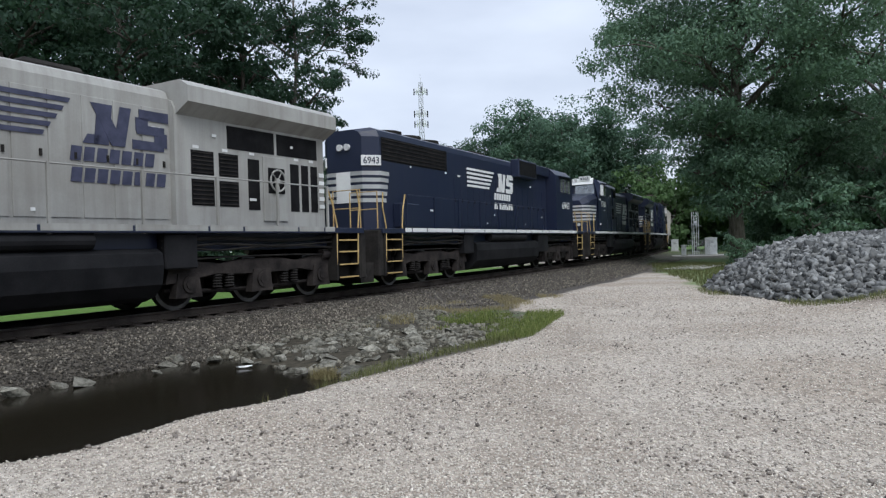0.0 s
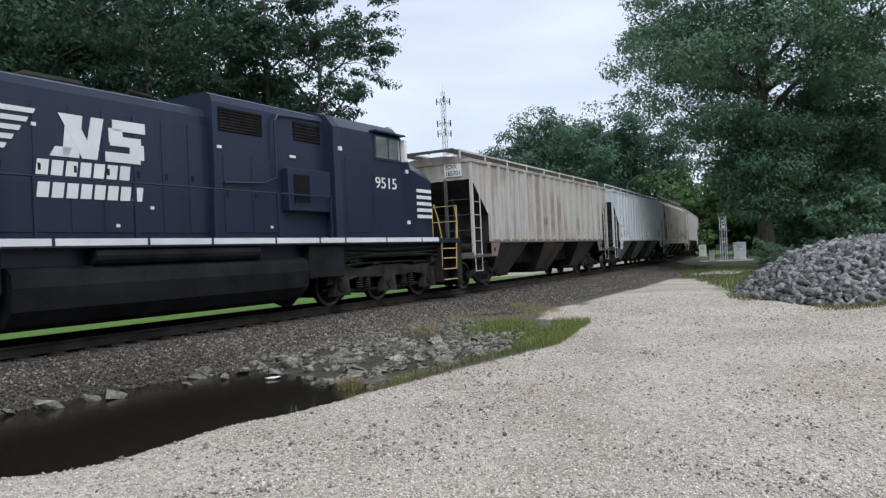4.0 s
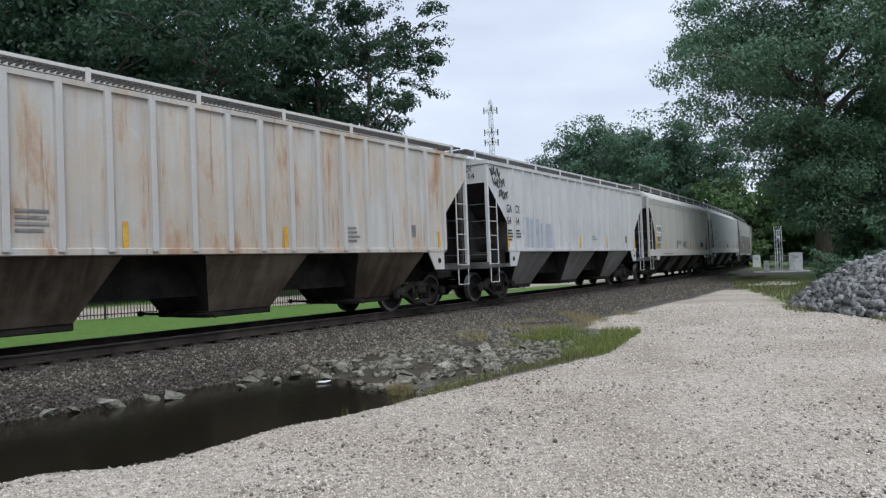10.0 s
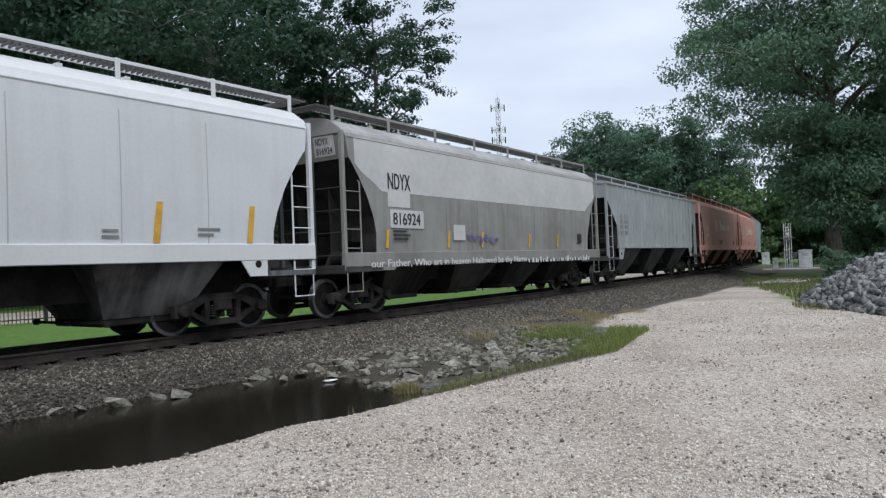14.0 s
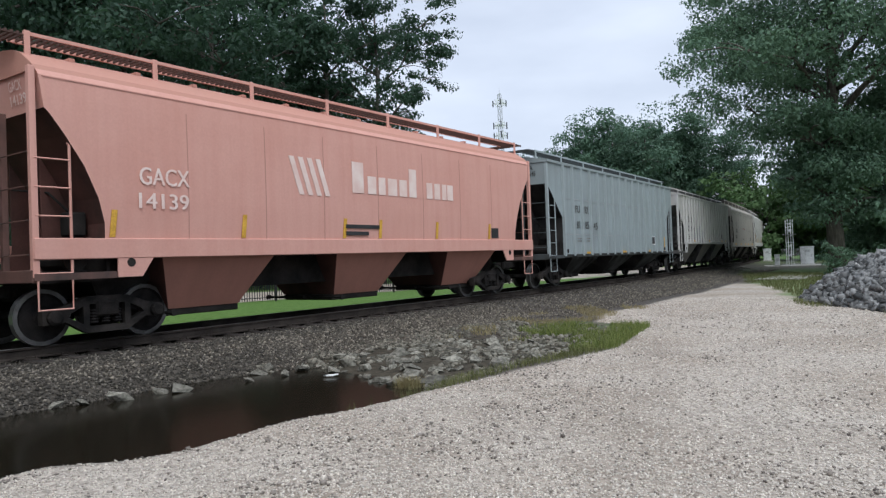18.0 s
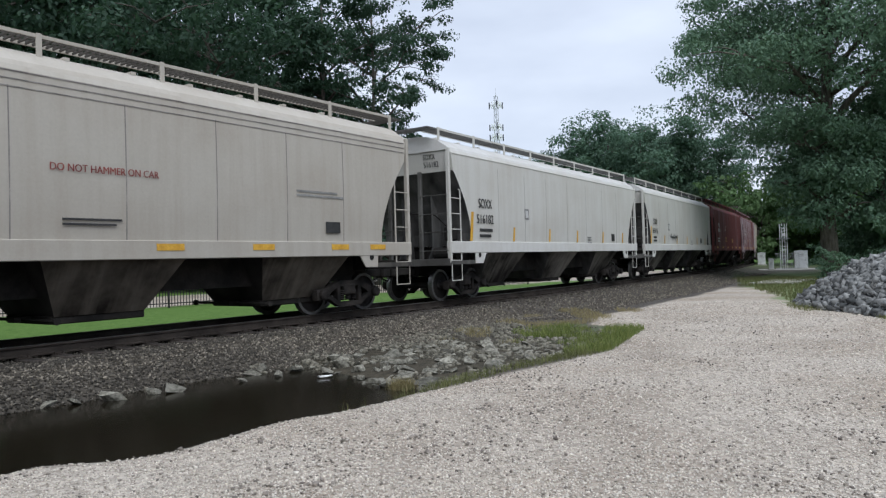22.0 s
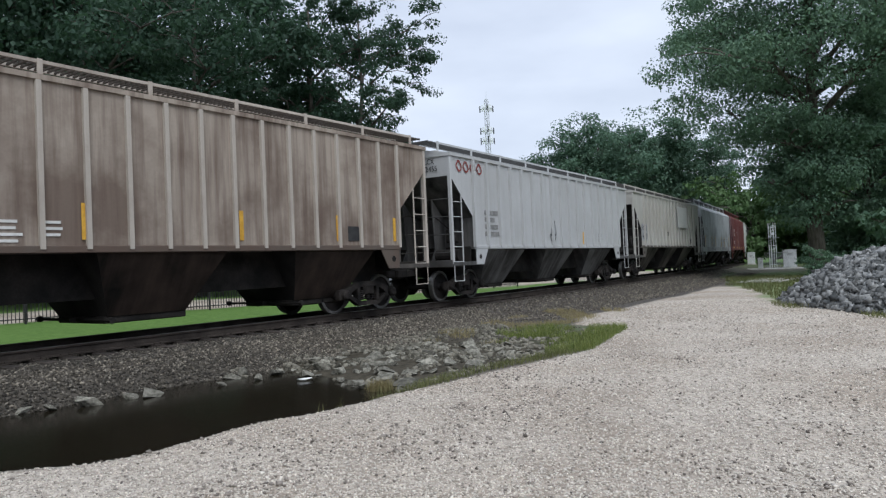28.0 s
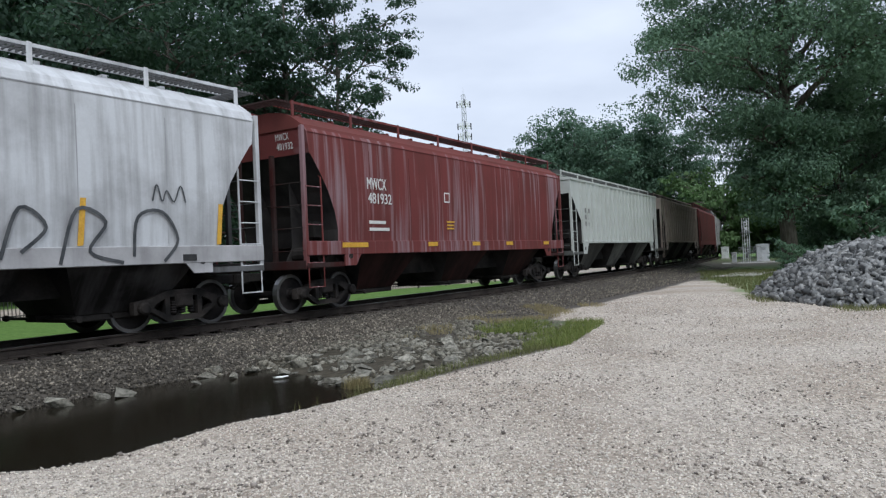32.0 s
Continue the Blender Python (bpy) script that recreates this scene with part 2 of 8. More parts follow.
# ---- mesh helpers ----
def link_mesh(name, bm, material, parent=None, label="", smooth=False):
    me = bpy.data.meshes.new(name)
    bm.to_mesh(me)
    bm.free()
    for mt in material if isinstance(material, (list, tuple)) else (material,):
        me.materials.append(mt)
    if smooth:
        me.shade_smooth()
    ob = new(name, me)
    ob.parent = parent
    if label:
        tagged(ob, label)
    return ob


def part(name, bm, material, parent, label="", smooth=False):
    return link_mesh(name, bm, material, parent, label, smooth)


def thing(name, label, category, group="", m=None):
    ob = new(name)
    ob.empty_display_size = 0.2
    tagged(ob, label, category, group)
    if m is not None:
        ob.matrix_basis = m
    return ob


def bm_new():
    return bmesh.new()


def box(bm, x0, x1, y0, y1, z0, z1, bevel=0.0, mi=0):
    vs = [bm.verts.new((x, y, z)) for x in (x0, x1) for y in (y0, y1) for z in (z0, z1)]
    fs = [bm.faces.new([vs[i] for i in f]) for f in ((0, 1, 3, 2), (4, 6, 7, 5), (0, 4, 5, 1), (2, 3, 7, 6), (0, 2, 6, 4), (1, 5, 7, 3))]
    for f in fs:
        f.material_index = mi
    if bevel:
        es = list({e for f in fs for e in f.edges})
        bmesh.ops.bevel(bm, geom=es, offset=bevel, segments=1, affect="EDGES", profile=0.5)
    return bm


def prism(bm, pts, y0, y1, mi=0):
    """A solid of an x-z outline, from y0 to y1."""
    a = [bm.verts.new((x, y0, z)) for x, z in pts]
    b = [bm.verts.new((x, y1, z)) for x, z in pts]
    k = len(pts)
    fs = [bm.faces.new(a), bm.faces.new(b[::-1])]
    for i in range(k):
        fs.append(bm.faces.new((a[i], b[i], b[(i + 1) % k], a[(i + 1) % k])))
    for f in fs:
        f.material_index = mi
    bmesh.ops.recalc_face_normals(bm, faces=fs)
    return bm


def loft(bm, sections, closed=True, caps=True, mi=0):
    """Skin through rings of points, one ring a section."""
    rings = [[bm.verts.new(p) for p in s] for s in sections]
    k = len(rings[0])
    fs = []
    for r0, r1 in zip(rings, rings[1:]):
        for i in range(k if closed else k - 1):
            fs.append(bm.faces.new((r0[i], r1[i], r1[(i + 1) % k], r0[(i + 1) % k])))
    if caps and closed:
        fs += [bm.faces.new(rings[0][::-1]), bm.faces.new(rings[-1])]
    for f in fs:
        f.material_index = mi
    bmesh.ops.recalc_face_normals(bm, faces=fs)
    return bm


def tube(bm, pts, r, n=6, mi=0, r1=None):
    """A round bar along a line of points."""
    pts = [Vector(p) for p in pts]
    secs = []
    for i, p in enumerate(pts):
        d = (pts[min(i + 1, len(pts) - 1)] - pts[max(i - 1, 0)]).normalized()
        u = d.cross(Vector((0, 0, 1)) if abs(d.z) < 0.9 else Vector((1, 0, 0))).normalized()
        w = d.cross(u)
        rr = r if r1 is None else r + (r1 - r) * i / (len(pts) - 1)
        secs.append([p + u * (rr * math.cos(a)) + w * (rr * math.sin(a)) for a in (2 * math.pi * j / n for j in range(n))])
    return loft(bm, secs, mi=mi)


def disc(bm, c, axis, r, h, n=20, mi=0, profile=None):
    """A turned solid on an axis ('x', 'y' or 'z'): profile gives (along, radius) pairs."""
    prof = profile or ((-h / 2, r), (h / 2, r))
    secs = []
    for a, rr in prof:
        ring = []
        for j in range(n):
            t = 2 * math.pi * j / n
            p, q = rr * math.cos(t), rr * math.sin(t)
            ring.append((c[0] + p, c[1] + a, c[2] + q) if axis == "y" else (c[0] + a, c[1] + p, c[2] + q) if axis == "x" else (c[0] + p, c[1] + q, c[2] + a))
        secs.append(ring)
    return loft(bm, secs, mi=mi)


def mesh_from_arrays(name, verts, faces_per, loops, material, parent=None, smooth=False):
    """A mesh out of numpy arrays: verts (n, 3), all faces with faces_per corners, loops flat."""
    me = bpy.data.meshes.new(name)
    nf = len(loops) // faces_per
    me.vertices.add(len(verts))
    me.vertices.foreach_set("co", np.asarray(verts, np.float32).ravel())
    me.loops.add(len(loops))
    me.loops.foreach_set("vertex_index", np.asarray(loops, np.int32))
    me.polygons.add(nf)
    me.polygons.foreach_set("loop_start", np.arange(0, nf * faces_per, faces_per, dtype=np.int32))
    me.polygons.foreach_set("loop_total", np.full(nf, faces_per, np.int32))
    me.update(calc_edges=True)
    me.materials.append(material)
    if smooth:
        me.shade_smooth()
    ob = new(name, me)
    ob.parent = parent
    return ob

# ---- the track's line: an arc that bends away to the left ----
RAIL_Z = 0.50
TX0, TY0, TH, TK = -2.8935, 18.0, radians(34.882), 1 / 480.82


def track(s, off=0.0):
    """A point of the track's centre line, s metres along it, off metres to its gravel side, and its heading."""
    th = TH - TK * s
    return TX0 + (math.cos(th) - math.cos(TH)) / TK + off * math.cos(th), TY0 + (math.sin(TH) - math.sin(th)) / TK - off * math.sin(th), th


TCX, TCY = TX0 - math.cos(TH) / TK, TY0 + math.sin(TH) / TK


def track_off(x, y):
    """Metres from the centre line, positive on the gravel side, and metres along it (arrays)."""
    return np.hypot(x - TCX, y - TCY) - 1 / TK, (TH - np.arctan2(-(y - TCY), x - TCX)) / TK


def smooth(a, b, v):
    t = np.clip((v - a) / (b - a), 0, 1)
    return t * t * (3 - 2 * t)


# the near shore of the ditch, as metres from the track along it
SHORE_S = np.array([-40, -14, -10.25, -9.85, -9.5, -9.1, -8.5, -7.8, -7.1, -6.3, -5.2, -3.9, -2.6, -1.06, 0.9, 2.4, 3.0, 4.9, 9, 18, 60])
SHORE_D = np.array([5.6, 6.0, 6.32, 6.41, 6.75, 6.94, 7.0, 6.94, 7.1, 7.2, 7.3, 7.4, 7.65, 7.8, 7.5, 7.2, 5.7, 5.1, 5.2, 5.0, 4.6])
WATER_Z = -0.17


def rough_noise(x, y, scale, seed):
    """Cheap smooth value noise on arrays."""
    rs = np.random.RandomState(seed)
    tab = rs.rand(256, 256)
    u, v = x / scale, y / scale
    iu, iv = np.floor(u).astype(int), np.floor(v).astype(int)
    fu, fv = u - iu, v - iv
    fu, fv = fu * fu * (3 - 2 * fu), fv * fv * (3 - 2 * fv)
    a, b = tab[iu % 256, iv % 256], tab[(iu + 1) % 256, iv % 256]
    c, d = tab[iu % 256, (iv + 1) % 256], tab[(iu + 1) % 256, (iv + 1) % 256]
    return (a * (1 - fu) + b * fu) * (1 - fv) + (c * (1 - fu) + d * fu) * fv - 0.5




def dark_foot(d, s):
    """Share of darker stone at the foot of the bank beside the pond (arrays)."""
    return smooth(-2.0, -5.5, s) * smooth(1.7, 2.9, d)


def zones(x, y):
    """Height of the ground and its soil, grass and mud shares (arrays)."""
    d, s = track_off(x, y)
    wob = rough_noise(x, y, 0.9, 3) * 0.5 + rough_noise(x, y, 0.3, 4) * 0.22
    shore = np.interp(s, SHORE_S, SHORE_D) + wob * 0.35
    z = rough_noise(x, y, 5.0, 5) * 0.07 + rough_noise(x, y, 1.3, 6) * 0.03
    near = np.hypot(x, y)
    z = z * (near < 90)
    # bank of the track
    bank = smooth(3.1, 1.35, np.abs(d)) * (RAIL_Z - 0.24)
    # ditch between the bank and the gravel
    toe = 3.0 + rough_noise(x, y, 1.1, 8) * 0.5
    deep = smooth(shore + 0.1, shore - 0.9, d) * smooth(toe - 0.7, toe + 0.5, d)
    along = smooth(-60, -45, s) * smooth(3.0, -1.0, s)
    depth = 0.10 + 0.36 * smooth(-3.4, -6.0, s + 0.25 * (d - 4))
    z = z - deep * along * depth
    z = np.where(np.abs(d) < 3.9, z * smooth(1.3, 2.8, np.abs(d)) + bank, z)
    soil = np.where(d > -4.5, smooth(shore + 0.15, shore - 0.15, d) * smooth(90, 55, s), 0)
    # the dusty way beyond the end of the gravel
    soil = np.maximum(soil, smooth(21.5, 24.5, s + wob * 3) * smooth(15, 12, d) * 0.92 * (d > -4.5) * smooth(120, 95, s))
    grass = smooth(-4.2, -5.0, d + wob)
    # rough turf round the far right
    grass = np.maximum(grass, smooth(8.0, 9.0, d + wob * 2) * smooth(12, 15, s) * smooth(0.3, 0.5, rough_noise(x, y, 3, 9) + 0.75))
    grass = np.maximum(grass, smooth(60, 110, np.maximum(near, np.abs(d))))
    grass = np.maximum(grass, smooth(4.7, 5.3, d + wob) * smooth(shore + 0.1, shore - 0.2, d) * smooth(-1.6, -0.6, s) * smooth(3.4, 2.6, s) * 0.3)
    # weeds between the end of the lot and the heap
    edge = np.interp(y, [16, 20.4, 23.1, 28.4, 32.8, 37.6, 60], [9.5, 10.4, 11.3, 13.0, 14.2, 15.7, 24])
    grass = np.maximum(grass, smooth(-0.3, 0.5, x - edge + wob * 2) * smooth(19.5, 21.5, y) * smooth(60, 45, y) * 0.75)
    # pale drive behind the fence
    q = (y - x - 39) / 1.4142
    grass = np.where(d < -4, grass * (1 - smooth(0.6, 1.2, q) * smooth(9.5, 8.5, q)), grass)
    mud = deep * along * smooth(2.0, -0.5, s)
    mud = np.maximum(mud, 0.45 * dark_foot(d, s) * (d < shore))
    # spoil bank of bare earth before the heap
    spoil = np.exp(-(((x - 13.4) / 2.9) ** 2) - ((y - 14.9 - 0.3 * (x - 13)) / 1.2) ** 2)
    z = z + 0.45 * spoil
    # lawn lies a little lower than the rails
    z = np.where(d < -3.9, 0.02 + z + 0.012 * np.clip(-d - 4, 0, 40), z)
    return z, soil, grass, mud


def bare_earth(x, y):
    """Share of tan earth before the heap and of damp, trodden patches on the lot (arrays)."""
    spoil = np.exp(-(((x - 13.4) / 2.9) ** 2) - ((y - 14.9 - 0.3 * (x - 13)) / 1.2) ** 2)
    u = (x - 0.32 * y + 1.5)
    ruts = np.exp(-((u - 1.1) / 0.3) ** 2) + np.exp(-((u + 0.6) / 0.3) ** 2)
    patch = smooth(0.05, 0.4, rough_noise(x, y, 1.6, 17) + 0.5 * rough_noise(x, y, 0.5, 18))
    return np.clip(smooth(0.2, 0.5, spoil + 0.2 * rough_noise(x, y, 0.6, 19)) + 0.3 * ruts * (y < 26) * (0.4 + patch) + 0.28 * patch, 0, 1)


def graded(lo, hi, dense_lo, dense_hi, step, grow=1.22):
    mid = list(np.arange(dense_lo, dense_hi + step / 2, step))
    up, st = [mid[-1]], step
    while up[-1] < hi:
        st *= grow
        up.append(up[-1] + st)
    dn, st = [mid[0]], step
    while dn[-1] > lo:
        st *= grow
        dn.append(dn[-1] - st)
    return np.array(dn[:0:-1] + mid + up[1:])


def make_ground():
    gx, gy = graded(-3000, 3000, -14, 20, 0.14, 1.12), graded(-3000, 3000, 3, 34, 0.14, 1.12)
    X, Y = np.meshgrid(gx, gy, indexing="ij")
    z, soil, grass, mud = zones(X.ravel(), Y.ravel())
    verts = np.stack([X.ravel(), Y.ravel(), z], 1)
    nx, ny = len(gx), len(gy)
    i, j = np.meshgrid(np.arange(nx - 1), np.arange(ny - 1), indexing="ij")
    a = (i * ny + j).ravel()
    loops = np.stack([a, a + ny, a + ny + 1, a + 1], 1).ravel()
    ob = mesh_from_arrays("ground", verts, 4, loops, M["ground"], smooth=True)
    for key, val in (("zone_soil", soil), ("zone_grass", grass), ("zone_mud", mud), ("zone_earth", bare_earth(X.ravel(), Y.ravel()) * (1 - grass))):
        ob.data.attributes.new(key, "FLOAT", "POINT").data.foreach_set("value", val.astype(np.float32))
    tagged(ob, "pale gravel lot with a muddy ditch and mown lawn", "ground", kind="structure")


make_ground()


def make_water():
    pts = []
    for s in np.arange(-46, 0.1, 0.5):
        pts.append((s, 2.6, float(np.interp(s, SHORE_S, SHORE_D)) + 0.3))
    bm = bm_new()
    rows = []
    for s, a, b in pts:
        rows.append([bm.verts.new((*track(s, a + (b - a) * k / 6)[:2], WATER_Z)) for k in range(7)])
    for r0, r1 in zip(rows, rows[1:]):
        for k in range(6):
            bm.faces.new((r0[k], r0[k + 1], r1[k + 1], r1[k]))
    bmesh.ops.recalc_face_normals(bm, faces=bm.faces)
    ob = link_mesh("water", bm, M["water"])
    tagged(ob, "still dark brown ditch water beside the track", "water", kind="structure")


make_water()


# ---- stones: low lumps in one mesh ----
def ico_points():
    bm = bmesh.new()
    bmesh.ops.create_icosphere(bm, subdivisions=1, radius=1)
    v = np.array([p.co[:] for p in bm.verts])
    f = np.array([[p.index for p in fc.verts] for fc in bm.faces])
    bm.free()
    return v, f


ICO_V, ICO_F = ico_points()
OCT_V = np.array([(1, 0, 0), (-1, 0, 0), (0, 1, 0), (0, -1, 0), (0, 0, 1), (0, 0, -1)], float)
OCT_F = np.array([(0, 2, 4), (2, 1, 4), (1, 3, 4), (3, 0, 4), (2, 0, 5), (1, 2, 5), (3, 1, 5), (0, 3, 5)])
PYR_V = np.array([(1, 0, 0), (-0.5, 0.87, 0), (-0.5, -0.87, 0), (0, 0, 1), (0, 0, -1)])
PYR_F = np.array([(0, 1, 3), (1, 2, 3), (2, 0, 3), (1, 0, 4), (2, 1, 4), (0, 2, 4)])
CUBE_V = np.array([(x, y, z) for x in (-1, 1) for y in (-1, 1) for z in (-1, 1)], float) * 0.75
CUBE_F = np.array([(0, 1, 3), (0, 3, 2), (4, 6, 7), (4, 7, 5), (0, 4, 5), (0, 5, 1), (2, 3, 7), (2, 7, 6), (0, 2, 6), (0, 6, 4), (1, 5, 7), (1, 7, 3)])


def random_turns(rs, n):
    q = rs.normal(size=(n, 4))
    q /= np.linalg.norm(q, axis=1)[:, None]
    w, x, y, z = q.T
    return np.stack([np.stack([1 - 2 * (y * y + z * z), 2 * (x * y - z * w), 2 * (x * z + y * w)], 1),
                     np.stack([2 * (x * y + z * w), 1 - 2 * (x * x + z * z), 2 * (y * z - x * w)], 1),
                     np.stack([2 * (x * z - y * w), 2 * (y * z + x * w), 1 - 2 * (x * x + y * y)], 1)], 1)


def stone_field(name, centres, sizes, base, material, seed, flat=0.7, jitter=0.28, parent=None, thick=(0.5, 0.95)):
    rs = np.random.RandomState(seed)
    bv, bf = base
    n, k = len(centres), len(bv)
    v = bv[None] * (1 + jitter * rs.uniform(-1, 1, (n, k, 1)))
    v = v * (np.asarray(sizes)[:, None, None] * np.stack([rs.uniform(0.75, 1.35, n), rs.uniform(0.65, 1.05, n), rs.uniform(*thick, n)], 1)[:, None, :])
    v = np.einsum("nij,nkj->nki", random_turns(rs, n), v)
    v[:, :, 2] *= flat
    v = v + np.asarray(centres)[:, None, :]
    loops = (bf[None] + (np.arange(n) * k)[:, None, None]).ravel()
    return mesh_from_arrays(name, v.reshape(-1, 3), 3, loops, material, parent)


def make_gravel():
    rs = np.random.RandomState(11)
    # density falls with distance from where the stones can be told apart
    n = 150000
    r = 4.3 + 21 * rs.rand(n) ** 1.75
    a = rs.uniform(radians(-42), radians(40), n)
    x, y = r * np.sin(a), r * np.cos(a)
    z, soil, grass, mud = zones(x, y)
    keep = (soil < 0.25) & (grass < 0.3) & (z > -0.09)
    x, y, z = x[keep], y[keep], z[keep]
    size = rs.uniform(0.007, 0.017, len(x)) * np.clip(0.8 + np.hypot(x, y) / 25, 1, 1.8)
    size = np.where(rs.rand(len(x)) < 0.03, size * 1.7, size)
    ob = stone_field("gravel", np.stack([x, y, z + size * 0.25], 1), size, (PYR_V, PYR_F), M["gravel_stone"], 12)
    # darker stones lie scattered, and thicker in the wheel tracks
    n = 16000
    r = 4.3 + 15 * rs.rand(n)
    a = rs.uniform(radians(-42), radians(40), n)
    x, y = r * np.sin(a), r * np.cos(a)
    z, soil, grass, mud = zones(x, y)
    patch = rough_noise(x, y, 1.3, 14) + 0.6 * rough_noise(x, y, 0.45, 15)
    keep = (soil < 0.25) & (grass < 0.3) & (z > -0.09) & ((patch > 0.2) | (rs.rand(n) < 0.13))
    x, y, z = x[keep], y[keep], z[keep]
    size = rs.uniform(0.008, 0.022, len(x)) * np.where(rs.rand(len(x)) < 0.06, 1.8, 1)
    dark = stone_field("dark_gravel", np.stack([x, y, z + size * 0.4], 1), size, (OCT_V, OCT_F), M["gravel_dark"], 13)
    tagged(dark, "darker damp stones scattered over the pale gravel", "gravel", kind="stuff")
    tagged(ob, "loose pale limestone gravel spread over the lot", "gravel", kind="stuff")


make_gravel()


# ---- ballast bed, ties and rails ----
def make_ballast():
    rs = np.random.RandomState(21)
    n = 78000
    s = -20 + 66 * rs.rand(n) ** 1.35
    d = rs.uniform(-1.9, 4.6, n)
    # thicker where the bank falls to the pond
    s, d = np.concatenate([s, rs.uniform(-12, 5, 34000)]), np.concatenate([d, rs.uniform(0.9, 3.9, 34000)])
    n = len(s)
    x, y = np.empty(n), np.empty(n)
    th = TH - TK * s
    x = TX0 + (np.cos(th) - math.cos(TH)) / TK + d * np.cos(th)
    y = TY0 + (math.sin(TH) - np.sin(th)) / TK - d * np.sin(th)
    z, soil, grass, mud = zones(x, y)
    keep = (z > WATER_Z - 0.05) & (soil > 0.4) & ((d < 3.4 + rough_noise(x, y, 0.8, 31)) | (s > 4))
    x, y, z, d, s = x[keep], y[keep], z[keep], d[keep], s[keep]
    size = rs.uniform(0.016, 0.036, len(x))
    # stones beside the rails and at the bank's foot take a darker tone
    wet = rs.rand(len(x)) < np.maximum(0.85 * dark_foot(d, s), 0.8 * smooth(2.1, 1.5, d))
    ob = stone_field("wet_ballast", np.stack([x, y, z + size * 0.3], 1)[wet], size[wet], (PYR_V * 1.15, PYR_F), M["dark_stone"], 23, flat=0.9, jitter=0.45)
    tagged(ob, "dark ballast stones beside rails and ditch", "ballast", kind="stuff")
    x, y, z, size = x[~wet], y[~wet], z[~wet], size[~wet]
    ob = stone_field("ballast", np.stack([x, y, z + size * 0.3], 1), size, (PYR_V * 1.15, PYR_F), M["ballast_stone"], 22, flat=0.9, jitter=0.45)
    tagged(ob, "dark grey crushed stone ballast under the rails", "ballast", kind="stuff")


make_ballast()


def rail_profile():
    return [(-0.07, 0), (0.07, 0), (0.07, 0.012), (0.012, 0.03), (0.012, 0.125), (0.037, 0.137), (0.037, 0.165), (0.03, 0.172), (-0.03, 0.172), (-0.037, 0.165), (-0.037, 0.137), (-0.012, 0.125), (-0.012, 0.03), (-0.07, 0.012)]


def make_track():
    rails = thing("railway_track", "curved railway track with worn steel rails on dark timber ties", "railway track")
    rails["kind"] = "structure"
    for off in (0.755, -0.755):
        bm = bm_new()
        secs = []
        for s in list(np.arange(-120, 220, 2.5)) + list(np.arange(220, 620, 10)):
            th = track(s)[2]
            secs.append([(*track(s, off + u)[:2], RAIL_Z - 0.172 + w) for u, w in rail_profile()])
        loft(bm, secs)
        for f in bm.faces:
            if f.normal.z > 0.6 and f.calc_center_median().z > RAIL_Z - 0.02:
                f.material_index = 1
        part("rail", bm, (M["rail"], M["rail_top"]), rails)
    tie_me = None
    rs = random.Random(5)
    plate_me = None
    for i in range(190):
        s = -26 + i * 0.54
        x, y, th = track(s)
        if tie_me is None:
            bm = bm_new()
            box(bm, -0.115, 0.115, -1.3, 1.3, -0.18, 0, 0.012)
            t = part("tie", bm, M["tie"], rails)
            tie_me = t.data
            bm = bm_new()
            box(bm, -0.1, 0.1, 0.755 - 0.17, 0.755 + 0.17, 0, 0.016, 0.003)
            for sx in (-0.07, 0.07):
                for sy in (0.755 - 0.085, 0.755 + 0.085):
                    box(bm, sx - 0.012, sx + 0.012, sy - 0.014, sy + 0.014, 0.016, 0.05)
        else:
            t = new("tie", tie_me)
            t.parent = rails
        t.matrix_basis = pose(x, y, RAIL_Z - 0.188 - 0.004, 0, 0, 90 - math.degrees(th)) @ pose(rs.uniform(-.03, .03), rs.uniform(-.05, .05), 0, 0, 0, 180 + rs.uniform(-1.5, 1.5))
        if i < 90:
            if plate_me is None:
                plate = part("tie_plate", bm, M["rail"], t)
                plate_me = plate.data
            else:
                plate = new("tie_plate", plate_me)
                plate.parent = t


make_track()

